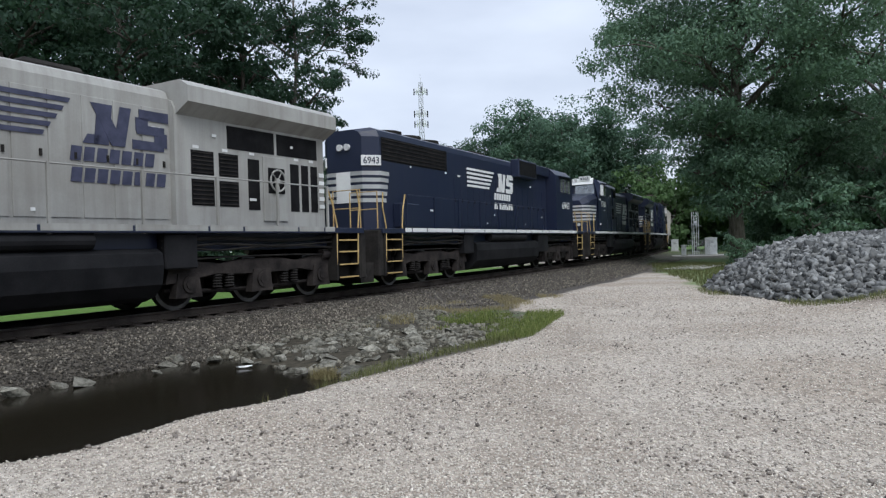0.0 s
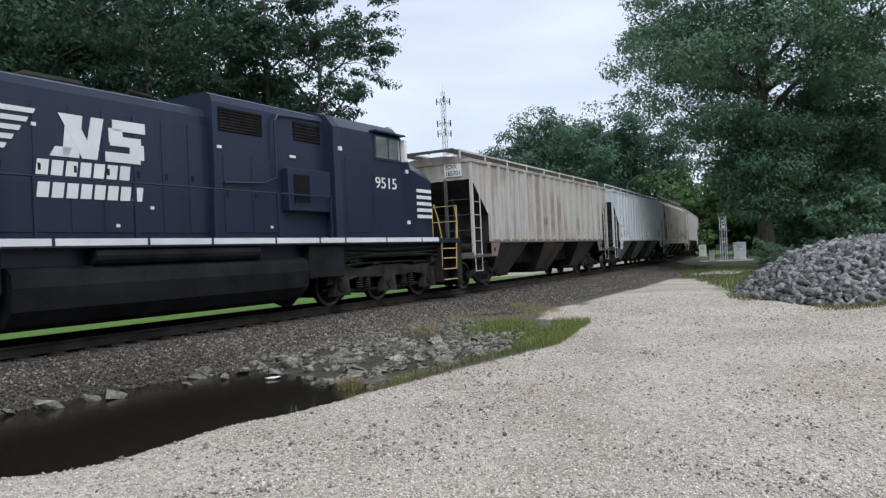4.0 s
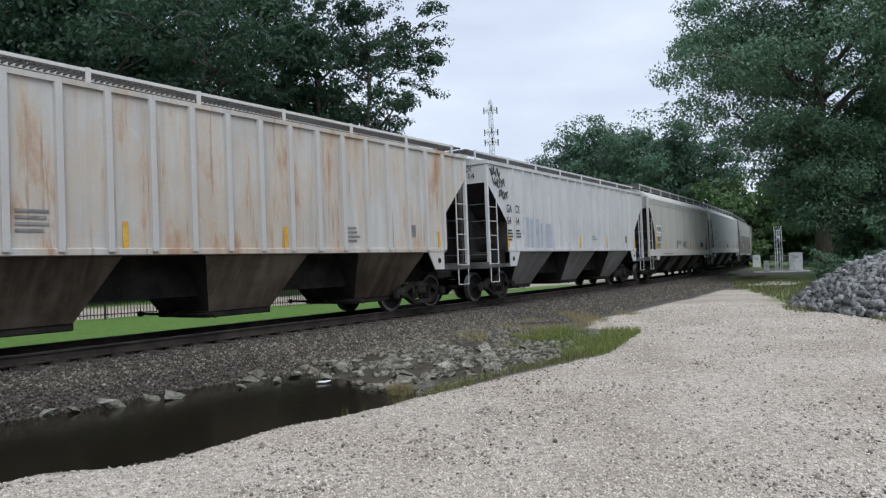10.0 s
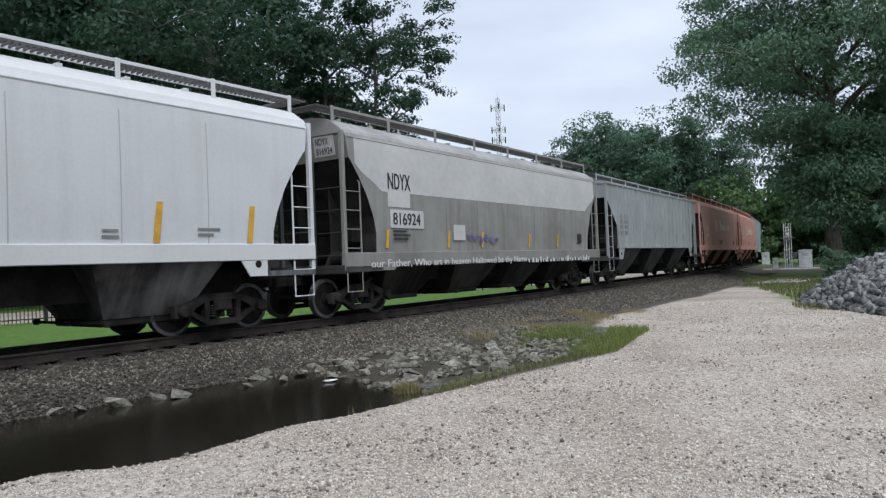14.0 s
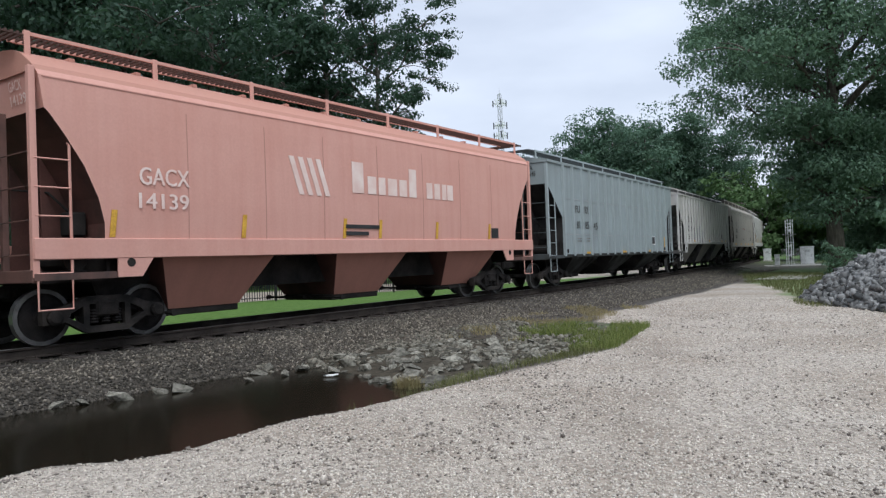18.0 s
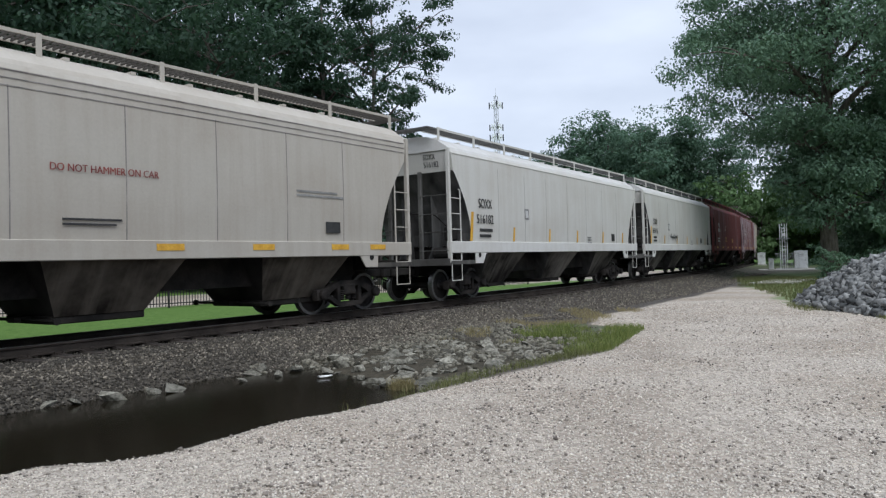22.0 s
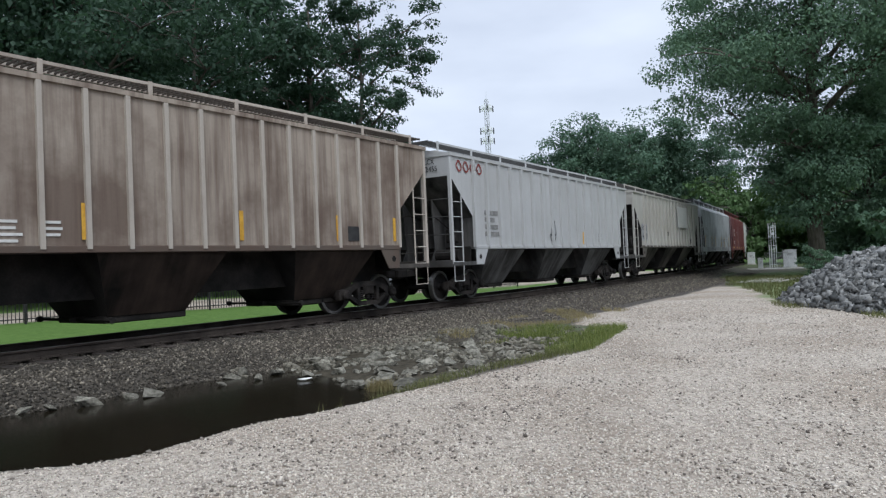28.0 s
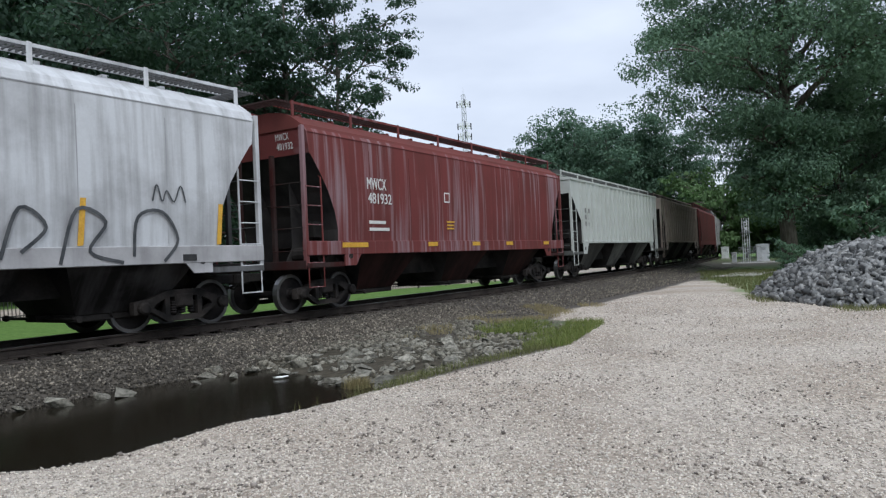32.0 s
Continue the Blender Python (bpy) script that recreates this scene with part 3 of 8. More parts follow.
# ---- trees ----
def tree_meshes(seed, height, radius, base, n_clumps, leaves, leaf_size, limbs=9, spread=1.0, lean=0.0, trunk_r=0.35, lift=0.0, reach_max=99.0, loose=0.15, puff=0.13, girth=None, fill=0):
    """A forked trunk with limbs and a crown of small leaf sprays; returns (wood mesh, leaf arrays)."""
    rnd = random.Random(seed)
    rs = np.random.RandomState(seed)
    bm = bm_new()
    pts = []
    for i in range(7):
        t = i / 6
        pts.append(Vector((lean * t * t * height + rnd.uniform(-.15, .15) * (i > 0), rnd.uniform(-.15, .15) * (i > 0), t * height * 0.86)))
    tube(bm, pts, trunk_r, 9, r1=trunk_r * 0.16)
    tips = []
    for k in range(limbs):
        t0 = base / height * 0.7 + (0.84 - base / height * 0.7) * (k + 0.4) / limbs
        f = t0 * 0.86 / 0.86 * 6
        i = min(int(f * 0.99), 5)
        p0 = pts[i].lerp(pts[i + 1], f - i)
        az = k * 2.4 + rnd.uniform(-.5, .5)
        reach = radius * spread * (0.55 + 0.5 * math.sin(math.pi * min(max((t0 - 0.1) / 0.9, 0), 1))) * rnd.uniform(0.75, 1.1)
        rise = rnd.uniform(0.25, 0.75) * (0.5 + t0)
        if girth:
            reach = min(reach, 0.72 * float(np.interp(p0.z + 0.4 * reach * rise, girth[0], girth[1])))
        lp = [p0]
        for j in range(1, 5):
            u = j / 4
            lp.append(p0 + Vector((math.cos(az + rnd.uniform(-.12, .12)) * reach * u, math.sin(az + rnd.uniform(-.12, .12)) * reach * u, reach * rise * u ** 0.8 + rnd.uniform(-.2, .2))))
        r0 = trunk_r * (1 - t0) * 0.55 + 0.05
        tube(bm, lp, r0, 6, r1=0.02)
        tips += [(q, 1.0) for q in lp[2:]]
        for j in range(2, 5):
            for _ in range(2):
                a2 = az + rnd.choice((-1, 1)) * rnd.uniform(0.5, 1.2)
                ln = reach * rnd.uniform(0.25, 0.45)
                q = lp[j] + Vector((math.cos(a2) * ln, math.sin(a2) * ln, rnd.uniform(-.1, .45) * ln))
                tube(bm, [lp[j], lp[j].lerp(q, .5) + Vector((0, 0, .08 * ln)), q], r0 * 0.35, 4, r1=0.012)
                tips.append((q, 0.9))
    tips += [(pts[5], 0.9), (pts[6], 0.8)]
    wood = bpy.data.meshes.new("trunk")
    bm.to_mesh(wood)
    bm.free()
    wood.shade_smooth()
    wood.materials.append(M["bark"])
    # clumps sit about the tips, uneven, with gaps between them
    C, W = [], []
    for _ in range(n_clumps):
        q, w = rnd.choice(tips)
        g = Vector((rnd.gauss(0, 1), rnd.gauss(0, 1), rnd.gauss(0, 0.7))) * radius * loose
        c = q + g
        far = math.hypot(c.x, c.y)
        if c.z < base * 0.75 + lift * far or far > reach_max:
            continue
        w = rnd.uniform(0.55, 1.25) * radius * puff
        if girth and far + 0.8 * w > float(np.interp(c.z, girth[0], girth[1])):
            continue
        C.append(c[:])
        W.append(w)
    # the inner crown, tier over tier
    for k in range(fill):
        z = base + 1.0 + (girth[0][-1] - base - 2.0) * rnd.random()
        a, f = rnd.uniform(0, 2 * math.pi), rnd.random() ** 0.6
        if math.sin(3 * a + 1.3 * z) + 0.8 * math.sin(2.1 * z + a) < -0.9:
            continue
        w = rnd.uniform(0.6, 1.2) * radius * puff
        rr = f * (float(np.interp(z, girth[0], girth[1])) - 0.8 * w)
        C.append((rr * math.cos(a), rr * math.sin(a), z))
        W.append(w)
    C, W = np.array(C), np.array(W)
    n = leaves
    idx = rs.randint(0, len(C), n)
    dirs = rs.normal(size=(n, 3))
    dirs /= np.linalg.norm(dirs, axis=1)[:, None]
    rad = rs.rand(n) ** 0.33
    pos = C[idx] + dirs * (rad * W[idx])[:, None] * np.array([1.3, 1.3, 0.62])
    ls = leaf_size * rs.uniform(0.6, 1.35, n)
    # each spray: a bent pair of blades, hanging outwards
    face = dirs + np.array([0, 0, 0.35]) + 0.5 * rs.normal(size=(n, 3))
    face /= np.linalg.norm(face, axis=1)[:, None]
    u = np.cross(face, rs.normal(size=(n, 3)))
    u /= np.linalg.norm(u, axis=1)[:, None]
    v = np.cross(face, u)
    u = u + np.array([0, 0, -0.2])
    quad = np.stack([pos, pos + (0.42 * u + 0.36 * v) * ls[:, None], pos + u * ls[:, None] + np.array([0, 0, -0.12]) * ls[:, None], pos + (0.48 * u - 0.36 * v) * ls[:, None]], 1)
    me = bpy.data.meshes.new("crown")
    me.vertices.add(n * 4)
    me.vertices.foreach_set("co", quad.astype(np.float32).ravel())
    me.loops.add(n * 4)
    me.loops.foreach_set("vertex_index", np.arange(n * 4, dtype=np.int32))
    me.polygons.add(n)
    me.polygons.foreach_set("loop_start", np.arange(0, n * 4, 4, dtype=np.int32))
    me.polygons.foreach_set("loop_total", np.full(n, 4, np.int32))
    me.update(calc_edges=True)
    return wood, me


def make_tree(name, label, meshes, leaf, m, group="", scale=1.0):
    t = thing(name, label, "tree", group, m)
    t.scale = (scale, scale, scale)
    wood, crown = meshes
    a = new("trunk", wood)
    a.parent = t
    if not crown.materials:
        crown.materials.append(leaf)
    if crown.materials[0] != leaf:
        crown = crown.copy()
        crown.materials[0] = leaf
    b = new("crown", crown)
    b.parent = t
    return t


def ground_z(x, y):
    return float(zones(np.array([x]), np.array([y]))[0][0])


OAK_A = tree_meshes(101, 23, 6.8, 5.0, 420, 36000, 0.23, limbs=15, trunk_r=0.42, puff=0.15)
OAK_B = tree_meshes(102, 21, 6.2, 5.0, 360, 30000, 0.23, limbs=13, trunk_r=0.36, puff=0.15)
OAK_C = tree_meshes(103, 18, 5.6, 2.0, 300, 26000, 0.24, limbs=12, trunk_r=0.3, puff=0.15)
# the great oak: a waist under the spreading limbs, widest at half its height
OAK_R = tree_meshes(111, 27, 9.0, 4.6, 560, 165000, 0.17, limbs=26, trunk_r=0.5, spread=0.95, loose=0.15, puff=0.135, fill=330,
                    girth=((3, 5, 7, 8.6, 10, 11.5, 13, 16, 20, 25, 28), (2.5, 3.2, 4.3, 5.2, 8.4, 10.0, 9.4, 8.8, 8.0, 5.5, 3)))
OAK_F = tree_meshes(112, 19.5, 6.2, 1.5, 420, 32000, 0.30, limbs=17, trunk_r=0.3, loose=0.17, puff=0.20)
THIN = tree_meshes(104, 23, 4.2, 9.0, 330, 26000, 0.18, limbs=17, trunk_r=0.27, spread=1.1)
BUSH = tree_meshes(105, 6.0, 3.0, 0.4, 170, 4800, 0.29, limbs=9, trunk_r=0.10)


def plant_trees():
    rnd = random.Random(77)

    def put(name, label, meshes, leaf, x, y, sc, group):
        return make_tree(name, label, meshes, M[leaf], pose(x, y, ground_z(x, y) - 0.1, 0, 0, rnd.uniform(0, 360)), group, sc)
    dark = "tall dark green oak in dense summer leaf behind the lawn"
    # woods behind the lawn
    for x, y, k, sc in ((-31, 33, 0, 1.1), (-25, 38, 1, 1.2), (-19.5, 41, 0, 1.1), (-14.5, 45, 1, 1.15), (-30, 45, 0, 1.15), (-21, 50, 1, 1.25), (-38, 38, 1, 1.15), (-16, 55, 0, 1.1), (-42, 27, 0, 1.05)):
        put("oak_tree", dark, (OAK_A, OAK_B)[k], "leaf_dark", x, y, sc, "woods behind the lawn")
    put("thin_tree", "tall thin-crowned tree with bare limbs and sky showing through", THIN, "leaf_dark", -4.4, 48.0, 1.0, "thin trees")
    put("thin_tree", "slender thin-leaved tree at the edge of the woods", THIN, "leaf_dark", -7.6, 47.0, 1.03, "thin trees")
    for i in range(13):
        x = -38 + i * 3.1
        put("bush", "dark leafy undergrowth along the edge of the woods", BUSH, "leaf_dark", x, x + 56 + rnd.uniform(-2, 3), rnd.uniform(0.8, 1.25), "woodland undergrowth")
    # far trees inside the curve
    mid = "rounded green tree in a far belt beyond the track"
    for x, y, k, sc in ((16.4, 105, 2, 0.98), (20.8, 108, 2, 0.95), (24.6, 102, 2, 1.16), (28.6, 100, 2, 1.15), (32.8, 103, 2, 1.08), (37.2, 101, 2, 1.03), (33, 112, 2, 1.05)):
        put("oak_tree", mid, (OAK_A, OAK_B, OAK_F)[k], "leaf_far", x, y, sc, "far tree belt")
    # big trees beyond the rubble heap
    put("oak_tree", "large spreading oak with drooping limbs beyond the rubble heap", OAK_R, "leaf", 22.8, 41.5, 1.0, "oaks by the heap")
    put("oak_tree", "large leafy oak beyond the rubble heap", OAK_A, "leaf", 34.0, 41.0, 1.05, "oaks by the heap")
    put("oak_tree", "leafy oak behind the signal cabinets", OAK_B, "leaf", 44.0, 56.0, 1.05, "oaks by the heap")
    put("oak_tree", "low-crowned oak in the shade of larger ones", OAK_C, "leaf", 28.2, 45.0, 0.72, "oaks by the heap")
    put("oak_tree", "low-crowned oak in the shade of larger ones", OAK_C, "leaf", 29.4, 47.5, 0.6, "oaks by the heap")
    for x, y, sc in ((38, 84, 1.5), (41.5, 86, 1.8), (39.5, 90, 1.45), (45, 84, 1.7), (41, 94, 2.0), (46, 76, 1.9)):
        put("young_tree", "young yellow-green tree beside the far track", BUSH, "leaf_light", x, y, sc, "young trees")
    for x, y, sc in ((26, 39, 0.8), (20.2, 36.5, 0.3), (30, 38, 0.9), (28, 45, 0.9), (35, 37, 0.9), (33, 43, 1.1), (30.5, 42, 1.0)):
        put("bush", "leafy undergrowth behind the rubble heap", BUSH, "leaf", x, y, sc, "undergrowth")
    # unseen oaks added out of view, to dim the left of train and bank
    for x, y, k, sc in ((-29, 20, 1, 1.1), (-27, 9, 0, 1.0), (-33, 0, 1, 1.1), (-14, -9, 1, 1.0)):
        put("oak_tree", "unseen dark green oak in full leaf, added to shade the lot's left", (OAK_A, OAK_B)[k], "leaf_dark", x, y, sc, "woods beside the lot")


plant_trees()


def make_far_woods():
    """A deep belt of leaves that closes the distance behind the planted trees, plus unseen stretches that cut light."""
    rs = np.random.RandomState(55)
    n = 76000
    # last three stretches lie unseen behind the camera, added to block sky light
    seg = ((-95, 20, -8, 78, 13), (-8, 78, 22, 128, 11), (22, 128, 80, 140, 13), (46, 88, 95, 60, 15), (50, 62, 100, 10, 15), (-95, 20, -110, -60, 13), (-70, -45, -12, -30, 13), (-12, -30, 45, -38, 9), (45, -38, 100, 10, 10))
    k = rs.randint(0, len(seg), n)
    sg = np.array(seg, float)[k]
    u = rs.rand(n)
    x = sg[:, 0] + (sg[:, 2] - sg[:, 0]) * u + rs.normal(0, 3, n)
    y = sg[:, 1] + (sg[:, 3] - sg[:, 1]) * u + rs.normal(0, 3, n)
    topz = sg[:, 4] * (0.75 + 0.5 * (rough_noise(x, y, 6, 61) + 0.5))
    z = rs.rand(n) ** 0.8 * topz
    d, s = track_off(x, y)
    keep = np.abs(d) > 6
    x, y, z = x[keep], y[keep], z[keep]
    n = len(x)
    pos = np.stack([x, y, z], 1)
    T = random_turns(rs, n)
    a, b = T[:, :, 0] * rs.uniform(0.5, 1.1, (n, 1)), T[:, :, 1] * rs.uniform(0.35, 0.8, (n, 1))
    quad = np.stack([pos - a, pos + b, pos + a, pos - b], 1).reshape(-1, 3)
    ob = mesh_from_arrays("far_woods", quad, 4, np.arange(n * 4), M["leaf_far"])
    tagged(ob, "deep green belt of far woodland, partly unseen and added to cut light", "woods", kind="stuff")


make_far_woods()

# ---- rolling stock: materials ----
def car_paint(name, col, dirt, amount=0.5, rough=0.7, streak=1.0, rust=0.0, chalk=0.0, gloss=0.12):
    """Weathered paint: long vertical streaks of dirt, broad blotches, rust spots and chalky runs."""
    m, n, l, b = node_mat(name)
    co, mp, own = n.new("ShaderNodeTexCoord"), n.new("ShaderNodeMapping"), n.new("ShaderNodeMapping")
    # a place of its own in the noise for every paint
    rnd = random.Random(name)
    own.inputs["Location"].default_value = [rnd.uniform(-60, 60) for _ in range(3)]
    l.new(co.outputs["Object"], own.inputs["Vector"])
    place = own.outputs["Vector"]
    mp.inputs["Scale"].default_value = (2.6, 0.6, 0.16)
    l.new(place, mp.inputs["Vector"])

    def tex(scale, vec, detail=6, rough_=0.6):
        t = n.new("ShaderNodeTexNoise")
        t.inputs["Scale"].default_value, t.inputs["Detail"].default_value, t.inputs["Roughness"].default_value = scale, detail, rough_
        l.new(vec, t.inputs["Vector"])
        return t
    s1, s2, s3 = tex(1.6, mp.outputs["Vector"]), tex(0.55, place), tex(22, place, 3)
    base = n.new("ShaderNodeRGB")
    base.outputs[0].default_value = (*col, 1)
    last = base.outputs[0]

    def layer(src, lo, hi, colour, strength):
        nonlocal last
        mr, mx = n.new("ShaderNodeMapRange"), n.new("ShaderNodeMixRGB")
        mr.inputs["From Min"].default_value, mr.inputs["From Max"].default_value = lo, hi
        mr.inputs["To Max"].default_value = strength
        l.new(src, mr.inputs["Value"])
        l.new(mr.outputs["Result"], mx.inputs["Fac"])
        l.new(last, mx.inputs["Color1"])
        mx.inputs["Color2"].default_value = (*colour, 1)
        last = mx.outputs["Color"]
    layer(s1.outputs["Fac"], 0.44, 0.72, dirt, amount * streak)
    layer(s2.outputs["Fac"], 0.44, 0.64, dirt, amount * 0.8)
    if rust:
        mp3 = n.new("ShaderNodeMapping")
        mp3.inputs["Scale"].default_value, mp3.inputs["Location"].default_value = (0.8, 0.5, 0.22), (3.1, 0, 0.4)
        l.new(place, mp3.inputs["Vector"])
        r1 = tex(1.5, mp3.outputs["Vector"], 8, 0.62)
        r1.inputs["Distortion"].default_value = 0.25
        layer(r1.outputs["Fac"], 0.42, 0.58, (0.52, 0.42, 0.31), rust * 0.7)
        layer(r1.outputs["Fac"], 0.54, 0.68, (0.34, 0.175, 0.10), rust)
        layer(tex(2.2, mp.outputs["Vector"], 8, 0.7).outputs["Fac"], 0.57, 0.68, (0.30, 0.15, 0.085), rust * 0.8)
    if chalk:
        mp2, mp4 = n.new("ShaderNodeMapping"), n.new("ShaderNodeMapping")
        mp2.inputs["Scale"].default_value, mp2.inputs["Location"].default_value = (4.5, 0.2, 0.12), (7.3, 0, 2)
        mp4.inputs["Scale"].default_value, mp4.inputs["Location"].default_value = (0.42, 0.2, 0.10), (1.9, 0, 5)
        for mpx in (mp2, mp4):
            l.new(place, mpx.inputs["Vector"])
        runs, veil, add = tex(1.5, mp2.outputs["Vector"], 6), tex(1.0, mp4.outputs["Vector"], 3), n.new("ShaderNodeMath")
        add.operation = "ADD"
        l.new(runs.outputs["Fac"], add.inputs[0])
        l.new(veil.outputs["Fac"], add.inputs[1])
        layer(add.outputs["Value"], 1.05 - 0.28 * chalk, 1.24 - 0.28 * chalk, (0.52, 0.47, 0.52), min(1.0, 0.2 + chalk))
    hsv, mr = n.new("ShaderNodeHueSaturation"), n.new("ShaderNodeMapRange")
    mr.inputs["From Min"].default_value, mr.inputs["From Max"].default_value = 0.3, 0.7
    mr.inputs["To Min"].default_value, mr.inputs["To Max"].default_value = 0.97, 1.03
    l.new(s3.outputs["Fac"], mr.inputs["Value"])
    l.new(mr.outputs["Result"], hsv.inputs["Value"])
    l.new(last, hsv.inputs["Color"])
    l.new(hsv.outputs["Color"], b.inputs["Base Color"])
    b.inputs["Roughness"].default_value, b.inputs["Specular IOR Level"].default_value = rough, gloss
    bp = n.new("ShaderNodeBump")
    bp.inputs["Strength"].default_value, bp.inputs["Distance"].default_value = 0.25, 0.03
    l.new(s2.outputs["Fac"], bp.inputs["Height"])
    l.new(bp.outputs["Normal"], b.inputs["Normal"])
    return m


M["under"] = mottled("grimy_underframe", (0.016, 0.0152, 0.015), (0.038, 0.035, 0.032), 2, 0.85, bump=0.3, fine=25, spec=0.12)
# end sheet tone: soot, with the overhang's shade painted in
M["soot_shade"] = mottled("sooty_shaded_sheet", (0.022, 0.021, 0.0215), (0.048, 0.045, 0.044), 1.5, 0.8, bump=0.1, spec=0.12)
# porch metal near black: grime and porch shade both held in the colour
M["porch_shade"] = mottled("grimy_shaded_porch_sheet", (0.014, 0.0135, 0.013), (0.036, 0.033, 0.031), 1.5, 0.8, bump=0.1, spec=0.12)
M["truck"] = mottled("grimy_truck_casting", (0.012, 0.0115, 0.0115), (0.042, 0.037, 0.034), 3, 0.8, bump=0.3, fine=25, vary=0.2, spec=0.12)
M["wheel"] = mottled("rusty_wheel_plate", (0.012, 0.0115, 0.012), (0.03, 0.027, 0.026), 4, 0.7, 0.2, 0.2, spec=0.12)
# greyer end sheet: dust, with a milder painted shade
M["soot_shade_grey"] = mottled("dusty_grey_shaded_sheet", (0.035, 0.035, 0.036), (0.13, 0.128, 0.125), 1.1, 0.8, bump=0.1, spec=0.2, stretch=(2, 2, 0.4))
M["rim"] = mottled("worn_wheel_rim", (0.05, 0.05, 0.052), (0.15, 0.148, 0.145), 3, 0.5, 0.5, 0.1)
M["tread"] = mottled("bright_wheel_tread", (0.24, 0.24, 0.24), (0.36, 0.36, 0.36), 4, 0.35, 0.9, 0.05)
M["loco_black"] = car_paint("black_loco_paint", (0.0165, 0.023, 0.049), (0.026, 0.031, 0.055), 0.5, 0.33, gloss=0.4)
M["loco_grey"] = car_paint("pale_grey_loco_paint", (0.40, 0.40, 0.38), (0.22, 0.21, 0.19), 0.55, 0.5)
# dusty truck tone, taken down for the shade under the walkway
M["loco_truck"] = mottled("dusty_shaded_loco_truck", (0.018, 0.016, 0.016), (0.056, 0.048, 0.044), 2.5, 0.8, bump=0.3, fine=25, spec=0.12)
M["tank"] = mottled("dusty_fuel_tank", (0.010, 0.0105, 0.012), (0.022, 0.022, 0.024), 1.5, 0.7, bump=0.1, spec=0.12)
M["white"] = mottled("white_marking", (0.68, 0.69, 0.685), (0.79, 0.80, 0.79), 1.5, 0.5, bump=0.02, grain=0.04)
M["letter_black"] = mottled("black_stencil", (0.018, 0.018, 0.02), (0.04, 0.04, 0.04), 6, 0.6, bump=0.0, grain=0.05)
M["letter_white"] = mottled("white_stencil", (0.6, 0.6, 0.58), (0.7, 0.7, 0.68), 6, 0.6, bump=0.0, grain=0.05)
M["letter_grey"] = mottled("faded_stencil", (0.16, 0.16, 0.16), (0.28, 0.28, 0.27), 6, 0.7, bump=0.0)
M["navy"] = mottled("navy_marking", (0.03, 0.034, 0.07), (0.055, 0.06, 0.11), 5, 0.5, bump=0.02, grain=0.05)
M["yellow"] = mottled("yellow_reflective", (0.55, 0.30, 0.03), (0.68, 0.40, 0.05), 6, 0.5, bump=0.02)
M["rail_yellow"] = mottled("worn_yellow_handrail", (0.42, 0.29, 0.11), (0.60, 0.43, 0.18), 6, 0.6, bump=0.05)
M["dark_glass"] = mottled("tinted_cab_glass", (0.40, 0.43, 0.44), (0.52, 0.55, 0.56), 1.2, 0.06, 0.75, bump=0.0, spec=1.0, grain=0.02)
M["lamp_glass"] = mottled("headlamp_glass", (0.55, 0.56, 0.56), (0.7, 0.7, 0.7), 8, 0.1, bump=0.0)
M["grille"] = mottled("dark_grille", (0.006, 0.006, 0.007), (0.013, 0.013, 0.014), 4, 0.8, bump=0.3, spec=0.15)
M["graffiti_dark"] = mottled("dark_spray_paint", (0.03, 0.035, 0.04), (0.09, 0.095, 0.10), 3, 0.6, bump=0.0)
M["graffiti_red"] = mottled("red_spray_paint", (0.16, 0.03, 0.03), (0.26, 0.06, 0.05), 3, 0.6, bump=0.0)

WHEELS = []


# ---- lettering and markings on a side that faces -y ----
LETTER_MESHES = {}


def lettering(text, x, z, height, material, parent, y=-1.56, width=None, lean=0.0):
    """Flat letters standing on the plane y, lower left corner at x, z."""
    key = text
    if key not in LETTER_MESHES:
        cu = bpy.data.curves.new("lettering", "FONT")
        cu.body, cu.size = text, 1.0
        cu.resolution_u = 3
        ob = bpy.data.objects.new("lettering", cu)
        scene.collection.objects.link(ob)
        bpy.context.view_layer.update()
        me = bpy.data.meshes.new_from_object(ob)
        bpy.data.objects.remove(ob)
        bpy.data.curves.remove(cu)
        # a second pass beside the first thickens the strokes
        bold = bm_new()
        bold.from_mesh(me)
        me.transform(Matrix.Translation((0.035, 0.0, 0.0015)))
        bold.from_mesh(me)
        bold.to_mesh(me)
        bold.free()
        c = np.array([v.co[:] for v in me.vertices])
        lo, hi = c.min(0), c.max(0)
        me.transform(Matrix.Translation((-lo[0], -lo[1], 0)))
        LETTER_MESHES[key] = (me, hi[0] - lo[0], hi[1] - lo[1])
    me, w, h = LETTER_MESHES[key]
    me = me.copy()
    me.materials.clear()
    me.materials.append(material)
    sx = (width / w) if width else height / h
    me.transform(Matrix(((sx, lean * height / h, 0, x), (0, 0, -1, y - 0.004), (0, height / h, 0, z), (0, 0, 0, 1))))
    ob = new("lettering", me)
    ob.parent = parent
    return ob


def plate(name, x0, x1, z0, z1, material, parent, y=-1.56, t=0.006, lean=0.0, label=""):
    """A thin painted mark or plate on the side."""
    bm = bm_new()
    d = lean * (z1 - z0)
    a = [bm.verts.new(p) for p in ((x0, y - t, z0), (x1, y - t, z0), (x1 + d, y - t, z1), (x0 + d, y - t, z1))]
    b = [bm.verts.new((v.co.x, y + 0.002, v.co.z)) for v in a]
    bm.faces.new(a)
    for i in range(4):
        bm.faces.new((a[i], b[i], b[(i + 1) % 4], a[(i + 1) % 4]))
    bmesh.ops.recalc_face_normals(bm, faces=bm.faces)
    return part(name, bm, material, parent, label)


